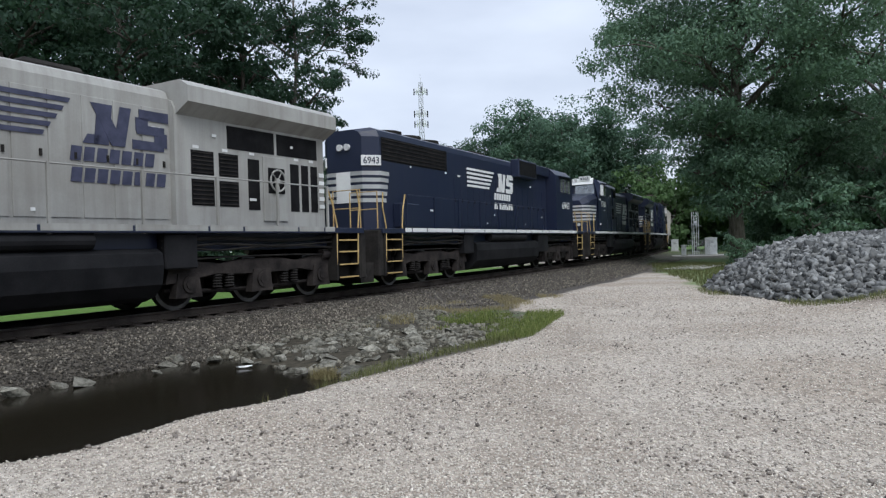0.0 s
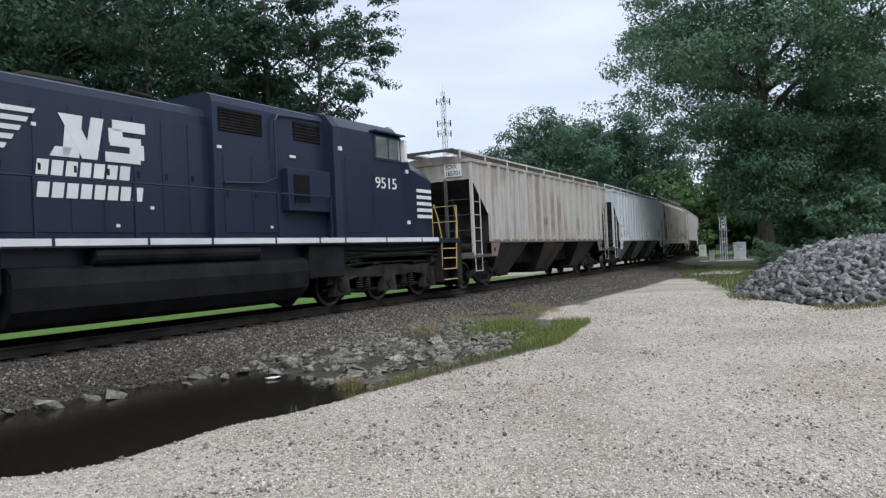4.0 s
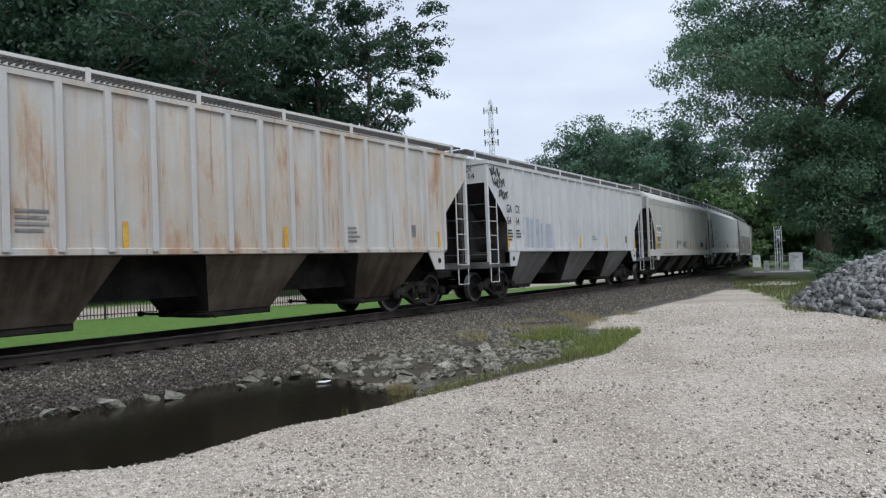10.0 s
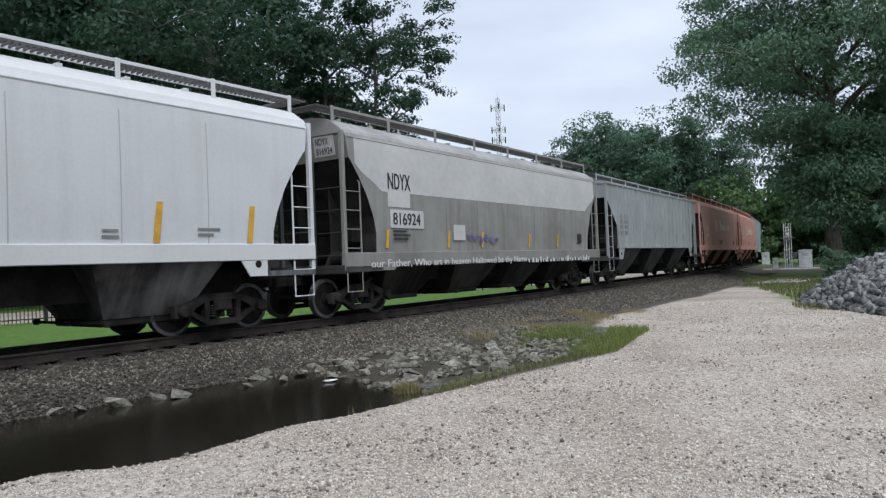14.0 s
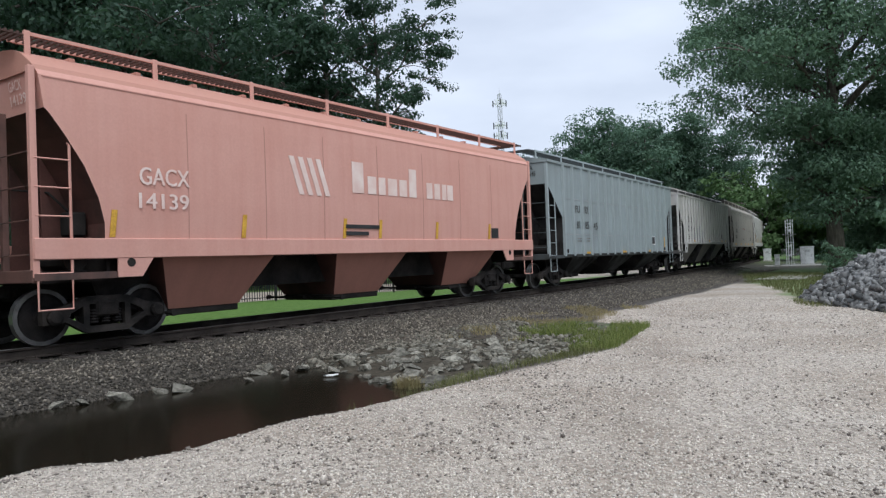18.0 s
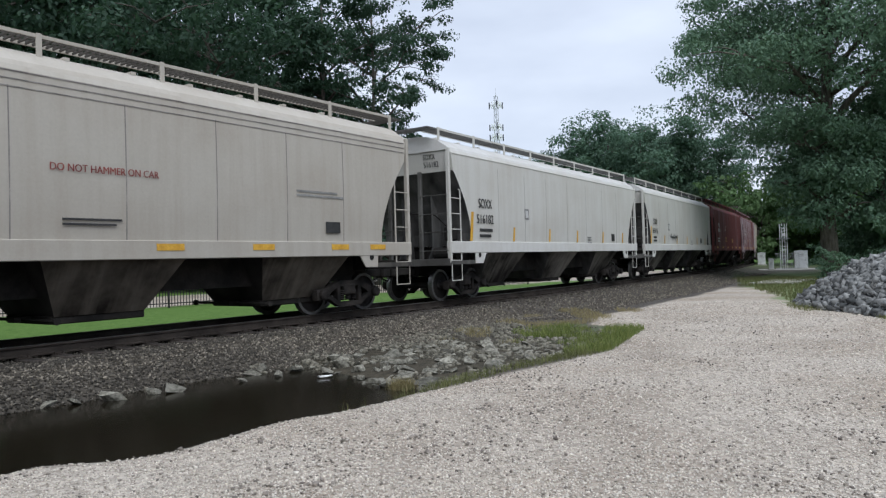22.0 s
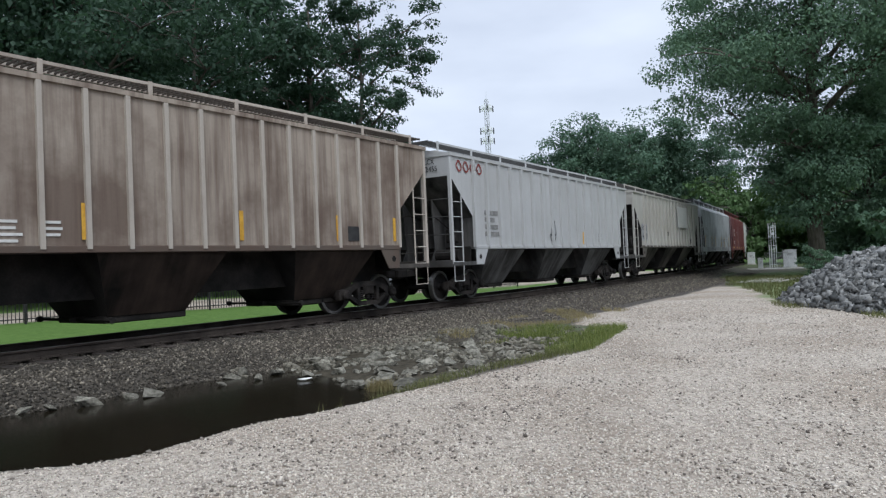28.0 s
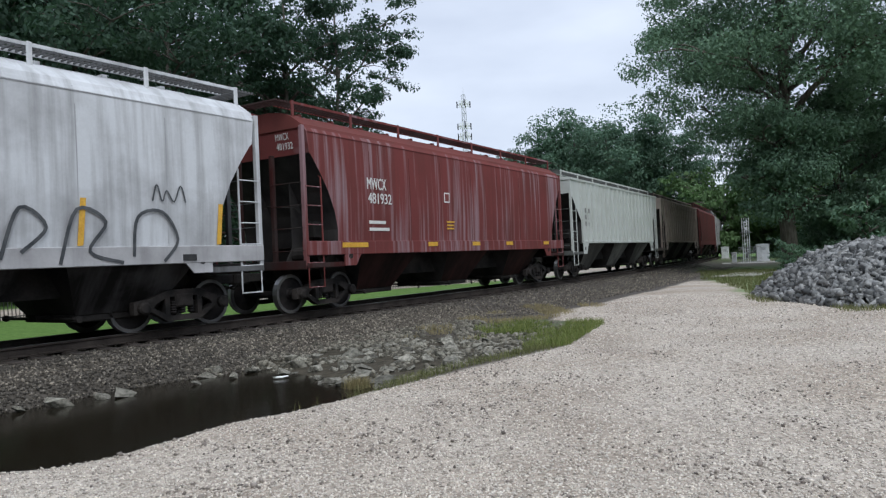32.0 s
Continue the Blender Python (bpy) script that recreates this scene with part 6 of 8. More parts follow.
    # 16, 17
    for i, num in enumerate(("516182", "516116")):
        c = add("off-white smooth-sided hopper car with yellow reflective strips" if i == 0 else "off-white smooth-sided hopper car with a sprayed black tag", "curved", 8.0, paints("off_white" if i == 0 else "warm_white", (0.555, 0.55, 0.52) if i == 0 else (0.56, 0.555, 0.525), (0.42, 0.39, 0.34), 0.35, roof=(0.6, 0.6, 0.59), sill=(0.62, 0.62, 0.6)), sill=1.5, soot_shade=M["soot_shade_grey"])
        words(c, "curved", (("SOXX", -6.47, 2.7, 0.28, 0.8), (num, -6.59, 2.24, 0.27, 1.0)), K)
        stripes(c, "curved", ((-6.98, 1.72),), w=0.13, h=0.85, lean=0.13)
        stripes(c, "curved", ((-4.3, 1.72), (-1.6, 1.72), (0.9, 1.72), (3.6, 1.72), (6.0, 1.72)), lean=0.13)
        small_print(-6.4, 2.0, 2, 0.95, c, K, y=-1.58, step=0.17, h=0.09, seed=30 + i)
        small_print(2.0, 1.9, 4, 0.6, c, G, y=-1.58, seed=32)
        plate("small_frame", -3.45, -3.15, 2.45, 2.8, G, c, y=-1.592)
        plate("small_frame", -3.4, -3.2, 2.5, 2.75, M["pale_band"], c, y=-1.597)
        plate("placard", 4.7, 5.05, 1.8, 2.1, K, c, y=-1.58)
        if i:
            scribble(c, M["graffiti_dark"], -3.0, -1.4, 1.92, 2.28, 8, 12, 0.022, -1.6)
        end_number(c, 8.0, "SOXX", num, K, kind="curved")
    # 18, 19
    for i, (mark, num) in enumerate((("SOXX", "484399"), ("MWCX", "481965"))):
        c = add("dark red smooth-sided hopper car with white lettering" if i == 0 else "dark red hopper car with long pale streaks down its side", "curved", 7.65, paints("oxide_red" if i == 0 else "streaked_red", (0.19, 0.056, 0.055), (0.095, 0.042, 0.04), 0.5, roof=(0.15, 0.045, 0.04), bay=(0.018, 0.011, 0.010), chalk=0.06 if i == 0 else 0.6), sill=1.46)
        words(c, "curved", ((mark, -5.7, 3.0, 0.3, 0.85), (num, -5.7, 2.65, 0.27, 1.05)), W)
        for x in (-6.4, -3.7, -1.2, 1.3, 3.6, 5.9):
            plate("reflector", x, x + 0.55, 1.5, 1.62, Y, c, y=-1.604)
        small_print(-5.7, 2.15, 2, 1.0, c, W, y=-1.58, step=0.18, h=0.09, seed=34)
        small_print(-2.0, 2.3, 4, 0.7, c, Y, y=-1.59, h=0.04, seed=35)
        small_print(1.5, 2.2, 4, 0.8, c, Y, y=-1.59, h=0.035, step=0.085, seed=36)
        plate("placard", 4.55, 4.85, 1.95, 2.2, K, c, y=-1.59)
        plate("small_frame", -2.06, -1.75, 2.84, 3.16, W, c, y=-1.595)
        plate("small_frame", -2.02, -1.79, 2.88, 3.12, M["red_patch"], c, y=-1.6)
        end_number(c, 7.65, mark, num, W, kind="curved")
    # 20
    c = add("tan ribbed hopper car heavily stained brown and black", "flat", 8.0, paints("stained_tan", (0.36, 0.31, 0.26), (0.12, 0.085, 0.068), 0.95, rib=(0.47, 0.43, 0.38), bay=(0.018, 0.017, 0.016), sill=(0.12, 0.10, 0.085)), ribs=19)
    for text, num, x in (("G", "10", -5.82), ("F", "0", -5.11), ("S", "3", -4.38), ("X", "3", -3.63)):
        plate("number_patch", x, x + 0.58, 1.62, 2.5, K, c, y=-1.553)
        lettering(text, x + 0.14, 2.12, 0.27, W, c, -1.564, 0.27)
        lettering(num, x + 0.1, 1.72, 0.27, W, c, -1.564, 0.36 if num == "10" else 0.22)
    stripes(c, "flat", ((-6.55, 1.75), (-1.6, 1.75), (1.6, 1.75), (4.4, 1.75), (6.5, 1.75)), h=0.6)
    small_print(-2.9, 2.0, 4, 0.4, c, W, seed=63)
    small_print(-2.25, 2.0, 3, 0.4, c, W, seed=64)
    plate("placard", 4.8, 5.2, 1.75, 2.1, K, c)
    end_number(c, 8.0, "GFSX", "100033", K, patch=W)
    # 21
    c = add("white ribbed hopper car with red graffiti on its end", "flat", 7.85, paints("plain_white", (0.46, 0.47, 0.475), (0.34, 0.34, 0.33), 0.4, bay=(0.072, 0.069, 0.066)), ribs=17, soot_shade=M["soot_shade_grey"])
    for k in range(4):
        squiggle(c, M["graffiti_red"], ((-7.5 + k * 0.4, 4.0), (-7.35 + k * 0.4, 4.15), (-7.2 + k * 0.4, 3.95), (-7.35 + k * 0.4, 3.85), (-7.5 + k * 0.4, 4.0)), 0.03)
    squiggle(c, M["graffiti_dark"], ((-0.9, 2.0), (-0.85, 2.35), (-0.75, 2.55), (-0.7, 2.2), (-0.6, 2.55), (-0.52, 2.3), (-0.5, 2.0), (-0.7, 1.75), (-0.9, 1.8), (-1.0, 2.05)), 0.022)
    squiggle(c, M["graffiti_dark"], ((-1.0, 2.05), (-0.75, 2.0), (-0.5, 2.05)), 0.022)
    small_print(-5.9, 2.6, 4, 1.0, c, G, step=0.22, h=0.14, seed=37)
    small_print(4.0, 2.1, 4, 0.5, c, G, seed=38)
    plate("reflector", 2.2, 2.3, 1.7, 2.2, Y, c)
    end_number(c, 7.85, "PLCX", "22455", K)
    # 22
    c = add("off-white ribbed hopper car with a blank panel on its posts", "flat", 7.85, paints("panelled_white", (0.45, 0.445, 0.42), (0.31, 0.28, 0.24), 0.5, bay=(0.028, 0.026, 0.024), sill=(0.05, 0.047, 0.045)), ribs=19, rib_span=6.8)
    for x0, x1 in ((-6.58, -6.1), (-6.0, -5.5)):
        plate("grey_patch", x0, x1, 1.9, 2.75, M["grey_patch"], c, y=-1.553)
    words(c, "flat", (("MW", -6.55, 2.4, 0.28, 0.42), ("CX", -5.98, 2.4, 0.28, 0.4), ("46", -6.5, 1.98, 0.28, 0.32), ("939", -6.0, 1.98, 0.28, 0.48)), K)
    plate("blank_panel", 1.2, 3.72, 2.74, 4.0, M["pale_band"], c, y=-1.645, t=0.02, label="blank bolted panel")
    plate("reflector", -3.0, -2.88, 1.75, 2.25, Y, c)
    plate("placard", 4.8, 5.15, 1.8, 2.1, K, c)
    plate("placard", -1.1, -0.9, 2.22, 2.45, K, c)
    stripes(c, "flat", ((4.5, 1.7),))
    end_number(c, 7.85, "MWCX", "464939", K)
    # 23
    c = add("mottled pale grey hopper car covered with graffiti", "curved", 7.6, paints("mottled_grey", (0.60, 0.62, 0.64), (0.17, 0.165, 0.165), 0.6, sill=(0.5, 0.5, 0.51)), bays=4, sill=1.38)
    words(c, "curved", (("AEX", -5.98, 2.79, 0.24, 0.55), ("356", -5.98, 2.27, 0.22, 0.5)), G)
    stripes(c, "curved", ((-6.25, 1.6), (-3.2, 1.6), (-1.4, 1.6), (1.7, 1.6), (3.6, 1.6), (6.4, 1.6)), h=0.8, lean=0.1)
    for k, pts in enumerate((((-3.85, 1.4), (-3.8, 2.2), (-3.3, 2.2), (-3.35, 1.9), (-3.6, 1.85), (-3.4, 1.6), (-3.5, 1.35)), ((-2.9, 2.2), (-2.85, 1.5), (-2.4, 1.5), (-2.45, 2.2)), ((-2.1, 2.25), (-2.15, 1.45), (-1.6, 1.45)),
                              ((1.2, 1.4), (1.5, 2.1), (2.0, 2.15), (2.2, 1.6), (1.7, 1.2), (1.3, 1.5)), ((2.4, 1.4), (2.7, 2.2), (3.1, 1.9), (2.7, 1.5)), ((3.3, 1.3), (3.6, 2.2), (4.1, 2.0), (3.8, 1.5), (4.4, 1.3)), ((4.6, 1.4), (4.7, 2.1), (5.2, 2.2), (5.5, 1.7), (5.2, 1.3)),
                              ((5.0, 2.4), (5.1, 2.7), (5.2, 2.4), (5.3, 2.6), (5.45, 2.4), (5.6, 2.7), (5.7, 2.4)))):
        squiggle(c, M["graffiti_dark"], pts, 0.03 if k < 7 else 0.016, -1.612)
    plate("placard", 5.6, 5.9, 1.3, 1.42, K, c, y=-1.61)
    # 24
    c = add("dark red smooth-sided hopper car with pale runs down its side", "curved", 7.65, paints("plain_red", (0.165, 0.046, 0.044), (0.09, 0.035, 0.03), 0.45, roof=(0.15, 0.045, 0.04), bay=(0.018, 0.011, 0.010), chalk=0.12), sill=1.46)
    words(c, "curved", (("MWCX", -5.36, 2.98, 0.3, 0.82), ("481932", -5.34, 2.62, 0.27, 1.02)), W)
    for x in (-6.42, -2.6, 0.0, 2.4, 5.6):
        plate("reflector", x, x + (1.0 if x < -6 else 0.5), 1.5, 1.62, Y, c, y=-1.604)
    small_print(-5.3, 2.1, 2, 0.9, c, W, y=-1.58, step=0.18, h=0.08, seed=40)
    small_print(-1.5, 2.2, 3, 0.6, c, Y, y=-1.59, seed=41)
    plate("small_frame", -1.6, -1.3, 2.8, 3.1, W, c, y=-1.595)
    plate("small_frame", -1.56, -1.34, 2.84, 3.06, M["red_patch"], c, y=-1.6)
    end_number(c, 7.65, "MWCX", "481932", W, kind="curved")
    # 25 to 28
    c = add("pale greenish white ribbed hopper car", "flat", 7.75, paints("greenish_white", (0.50, 0.53, 0.505), (0.33, 0.33, 0.3), 0.35, bay=(0.077, 0.077, 0.072)), ribs=19)
    small_print(-6.0, 2.9, 3, 0.8, c, G, step=0.3, h=0.2, seed=42)
    c = add("brown weathered ribbed hopper car", "flat", 7.75, paints("weathered_brown", (0.33, 0.28, 0.24), (0.13, 0.10, 0.085), 0.8), ribs=17)
    c = add("dark red smooth-sided hopper car at the rear", "curved", 7.65, paints("dull_red", (0.13, 0.04, 0.037), (0.07, 0.035, 0.03), 0.6), sill=1.46)
    c = add("grey smooth-sided hopper car at the rear", "curved", 7.65, paints("rear_grey", (0.36, 0.36, 0.36), (0.2, 0.19, 0.18), 0.6), sill=1.46)


M["ghost"] = mottled("ghost_of_lettering", (0.27, 0.24, 0.22), (0.36, 0.33, 0.30), 3, 0.7, bump=0.0, grain=0.05)
M["rust_patch"] = mottled("rusty_patch", (0.26, 0.15, 0.10), (0.36, 0.24, 0.17), 4, 0.7, bump=0.05)
M["blue_patch"] = mottled("pale_blue_patch", (0.32, 0.355, 0.41), (0.40, 0.43, 0.48), 3, 0.6, bump=0.02, grain=0.05)
M["grey_patch"] = mottled("grey_patch", (0.27, 0.275, 0.29), (0.36, 0.365, 0.38), 3, 0.6, bump=0.02, grain=0.05)
M["pale_band"] = mottled("faded_white_band", (0.50, 0.50, 0.49), (0.56, 0.56, 0.55), 0.8, 0.6, bump=0.0, fine=6, grain=0.05)
M["faded_white"] = mottled("faded_white_marking", (0.76, 0.56, 0.50), (0.84, 0.70, 0.64), 3, 0.6, bump=0.0, grain=0.05)
# salmon end sheet: grime and shade together in one darkened pink
M["pink_grime_shade"] = mottled("sooty_shaded_pink_sheet", (0.055, 0.025, 0.02), (0.12, 0.05, 0.04), 1.2, 0.8, bump=0.1)
M["purple"] = mottled("purple_spray_paint", (0.12, 0.10, 0.26), (0.18, 0.16, 0.33), 3, 0.6, bump=0.0)
M["red_patch"] = mottled("red_patch", (0.15, 0.035, 0.03), (0.19, 0.045, 0.04), 3, 0.6, bump=0.0)
build_cars()


# ---- locomotives ----
LOCOS = []


def loco_wheelset(parent, x):
    return wheelset(parent, x, 0.53, 0.75)


def loco_truck(parent, x, mirror=1):
    """A three-axle truck with a long cast frame."""
    bm = bm_new()
    box(bm, -1.9, 1.9, -0.9, 0.9, 0.62, 0.86, 0.03)
    for ax in (-1.5, 0.5, 1.5):
        box(bm, ax - 0.42, ax + 0.42, -0.62, 0.62, 0.2, 0.84, 0.06)
    for sy in (-1, 1):
        tube(bm, [(-2.5, sy * 0.98, 0.42), (-1.0, sy * 0.98, 0.34), (1.0, sy * 0.98, 0.34), (2.5, sy * 0.98, 0.42)], 0.045, 6)
    truck = part("truck", bm, M["loco_truck"], parent)
    truck.matrix_basis = pose(x, 0, 0)
    for sy in (-1, 1):
        bm = bm_new()
        y0, y1 = sy * 1.05, sy * 1.22
        prism(bm, [(-2.62, 0.55), (-2.55, 0.86), (-2.1, 1.02), (-1.2, 0.92), (-0.6, 1.0), (0.6, 1.0), (1.2, 0.92), (2.1, 1.02), (2.55, 0.86), (2.62, 0.55), (2.0, 0.62), (1.3, 0.72), (0.6, 0.68), (-0.6, 0.68), (-1.3, 0.72), (-2.0, 0.62)], y0, y1)
        part("side_frame", bm, M["loco_truck"], truck)
        for ax in (-2.08, 0.0, 2.08):
            bm = bm_new()
            prism(bm, [(ax - 0.34, 0.26), (ax + 0.34, 0.26), (ax + 0.26, 0.76), (ax - 0.26, 0.76)], sy * 1.06, sy * 1.25)
            disc(bm, (ax, sy * 1.26, 0.53), "y", 0.17, 0.06, 16)
            disc(bm, (ax, sy * 1.29, 0.53), "y", 0.1, 0.04, 14)
            part("axle_box", bm, M["loco_truck"], truck)
        for ax in (-1.04, 1.04):
            for dx in (-0.2, 0.14):
                bm = bm_new()
                disc(bm, (ax + dx, sy * 1.14, 0.4), "z", 0.11, 0.3, 10, profile=[(0.03 * k, 0.115 if k % 2 else 0.08) for k in range(11)])
                part("spring", bm, M["under"], truck)
        for ax in (-2.35, 2.35):
            bm = bm_new()
            disc(bm, (ax, sy * 1.2, 1.03), "x", 0.13, 0.42, 12)
            part("brake_cylinder", bm, M["loco_truck"], truck)
        bm = bm_new()
        tube(bm, [(-2.5, sy * 1.26, 1.02), (-1.0, sy * 1.27, 1.06), (1.0, sy * 1.27, 1.06), (2.5, sy * 1.26, 1.02)], 0.022, 6)
        part("air_pipe", bm, M["under"], truck)
    for ax in (-2.08, 0.0, 2.08):
        loco_wheelset(truck, ax)
    return truck


def mirrored(bm, f):
    if f < 0:
        for v in bm.verts:
            v.co.x = -v.co.x
        bmesh.ops.reverse_faces(bm, faces=bm.faces)
    return bm


def loco(label, paint, f, body):
    """A six-axle diesel with its nose at -x (f = 1) or +x (f = -1). body(p, loco) adds the car body; p(name, bm, mat) adds a part."""
    lo = thing("diesel_locomotive", label, "locomotive", "locomotives of the train")

    def p(name, bm, mat, parent=None, label="", smooth=False):
        return part(name, mirrored(bm, f), mat, parent or lo, label, smooth)
    # frame and walkway
    bm = bm_new()
    box(bm, -10.1, 10.1, -1.2, 1.2, 1.2, 1.6)
    box(bm, -10.15, 10.15, -1.56, 1.56, 1.56, 1.7, 0.01)
    p("underframe", bm, M["loco_black"])
    # pale strips along the walkway's edge
    x = -8.8
    rnd = random.Random(3)
    while x < 8.8:
        w = rnd.choice((0.9, 1.4, 1.7))
        for sy in (-1, 1):
            bm = bm_new()
            box(bm, x, min(x + w, 8.9), min(sy * 1.556, sy * 1.566), max(sy * 1.556, sy * 1.566), 1.6, 1.72)
            p("edge_strip", bm, M["white"] if paint != M["loco_grey"] else paint)
        x += w + 0.06
    # tank and air reservoirs
    bm = bm_new()
    secs = [[(x, y, z) for y, z in ((-0.95, 0.24), (0.95, 0.24), (1.25, 0.34), (1.48, 0.58), (1.54, 0.95), (1.5, 1.18), (1.35, 1.27), (-1.35, 1.27), (-1.5, 1.18), (-1.54, 0.95), (-1.48, 0.58), (-1.25, 0.34))] for x in (-3.0, 3.7)]
    loft(bm, secs)
    p("fuel_tank", bm, M["tank"])
    for sy in (-1, 1):
        bm = bm_new()
        disc(bm, (0.4, sy * 1.38, 1.43), "x", 0.16, 3.8, 14)
        p("air_reservoir", bm, M["tank"])
    for sx in (-1, 1):
        loco_truck(lo, sx * 6.6)
        # pilot, steps and coupler at each end
        bm = bm_new()
        box(bm, min(sx * 10.05, sx * 10.3), max(sx * 10.05, sx * 10.3), -1.5, 1.5, 0.35, 1.66, 0.03)
        prism(bm, [(sx * 10.3, 0.2), (sx * 10.3, 0.75), (sx * 10.75, 0.2)], -1.3, 1.3)
        p("pilot", bm, M["under"])
        bm = bm_new()
        box(bm, min(sx * 10.1, sx * 10.75), max(sx * 10.1, sx * 10.75), -0.13, 0.13, 0.72, 1.0, 0.03)
        box(bm, min(sx * 10.6, sx * 10.95), max(sx * 10.6, sx * 10.95), -0.2, 0.17, 0.68, 1.05, 0.05)
        p("coupler", bm, M["under"])
        for sy in (-1, 1):
            bm = bm_new()
            box(bm, min(sx * 9.0, sx * 9.06), max(sx * 9.0, sx * 9.06), min(sy * 1.1, sy * 1.52), max(sy * 1.1, sy * 1.52), 0.35, 1.6)
            for z in (0.42, 0.75, 1.08, 1.38):
                box(bm, min(sx * 9.06, sx * 9.95), max(sx * 9.06, sx * 9.95), min(sy * 1.2, sy * 1.52), max(sy * 1.2, sy * 1.52), z - 0.02, z + 0.015)
            box(bm, min(sx * 9.06, sx * 10.05), max(sx * 9.06, sx * 10.05), min(sy * 1.16, sy * 1.2), max(sy * 1.16, sy * 1.2), 0.35, 1.6)
            box(bm, min(sx * 9.95, sx * 10.02), max(sx * 9.95, sx * 10.02), min(sy * 1.1, sy * 1.52), max(sy * 1.1, sy * 1.52), 0.35, 1.6)
            p("step_well", bm, M["under"])
            bm = bm_new()
            tube(bm, [(sx * 10.2, sy * 1.42, 1.7), (sx * 10.2, sy * 1.42, 2.75), (sx * 10.2, sy * 0.5, 2.75), (sx * 10.2, sy * 0.5, 1.7)], 0.02, 6)
            tube(bm, [(sx * 10.2, sy * 1.42, 2.25), (sx * 10.2, sy * 0.5, 2.25)], 0.016, 6)
            p("end_railing", bm, paint if sy > 0 else M["rail_yellow"])
            for k in range(4):
                bm = bm_new()
                yy = sy * (0.5 + 0.12 * k)
                tube(bm, [(sx * 10.28, yy, 1.45), (sx * 10.42, yy, 1.3), (sx * (10.4 + 0.03 * k), yy + sy * 0.04, 0.85), (sx * 10.5, yy + sy * 0.08, 0.66 + 0.03 * k)], 0.022, 6)
                p("air_hose", bm, M["under"])
            for z in (0.42, 0.75, 1.08, 1.38):
                bm = bm_new()
                box(bm, min(sx * 9.1, sx * 9.9), max(sx * 9.1, sx * 9.9), min(sy * 1.522, sy * 1.535), max(sy * 1.522, sy * 1.535), z - 0.015, z + 0.02)
                p("step_edge", bm, M["rail_yellow"])
            for xx in (9.03, 9.93):
                bm = bm_new()
                tube(bm, [(sx * xx, sy * 1.5, 0.75), (sx * xx, sy * 1.53, 1.75), (sx * (xx + (0.12 if xx > 9.5 else -0.12)), sy * 1.5, 2.3), (sx * (xx + (0.05 if xx > 9.5 else -0.3)), sy * 1.48, 2.72)], 0.022, 6)
                p("step_handrail", bm, M["rail_yellow"])
    # pipes and cable runs hung under the walkway
    for sy in (-1, 1):
        for za, zb, r in ((1.47, 1.4, 0.045), (1.34, 1.26, 0.03), (1.2, 1.3, 0.025)):
            bm = bm_new()
            tube(bm, [(-9.0, sy * 1.36, za), (-6.5, sy * 1.38, zb), (-4.6, sy * 1.34, za), (-3.2, sy * 1.36, zb - 0.05)], r, 6)
            tube(bm, [(3.8, sy * 1.36, zb), (5.2, sy * 1.38, za), (7.2, sy * 1.34, zb), (9.0, sy * 1.36, za)], r, 6)
            p("pipe_run", bm, M["under"])
        bm = bm_new()
        box(bm, -4.4, -3.1, min(sy * 1.2, sy * 1.48), max(sy * 1.2, sy * 1.48), 0.75, 1.55, 0.03)
        box(bm, 3.8, 4.6, min(sy * 1.2, sy * 1.46), max(sy * 1.2, sy * 1.46), 0.85, 1.55, 0.03)
        p("equipment_box", bm, M["tank"])
    # walkway handrails on stanchions
    for sy in (-1, 1):
        bm = bm_new()
        tube(bm, [(-3.9, sy * 1.5, 2.72), (0, sy * 1.5, 2.72), (8.7, sy * 1.5, 2.72)], 0.018, 6)
        p("handrail", bm, paint)
        for i in range(8):
            bm = bm_new()
            xx = -3.9 + i * 1.8
            box(bm, xx - 0.025, xx + 0.025, min(sy * 1.48, sy * 1.53), max(sy * 1.48, sy * 1.53), 1.55, 2.74)
            p("stanchion", bm, paint)
    body(p, lo)
    # small stencilled labels along the frame and lower doors
    rnd = random.Random(17)
    for i in range(11):
        xx = -4.4 + i * 1.22 + rnd.uniform(-0.3, 0.3)
        for sy in (-1, 1):
            bm = bm_new()
            zz = rnd.choice((1.95, 2.3, 3.62))
            yy = 1.24 if xx < -0.5 else 1.03 if xx < 4.3 else 1.18
            box(bm, xx, xx + rnd.choice((0.08, 0.12, 0.2)), min(sy * yy, sy * (yy - 0.012)), max(sy * yy, sy * (yy - 0.012)), zz, zz + 0.06)
            p("data_plate", bm, M["white"])
    LOCOS.append(lo)
    return lo


def hood(p, name, x0, x1, half, z1, mat, z0=1.7, r=0.22):
    bm = bm_new()
    prof = [(-half, z0), (-half, z1 - r), (-half + r * 0.3, z1 - r * 0.3), (-half + r, z1), (half - r, z1), (half - r * 0.3, z1 - r * 0.3), (half, z1 - r), (half, z0)]
    loft(bm, [[(x, y, z) for y, z in prof] for x in (x0, x1)])
    return p(name, bm, mat)


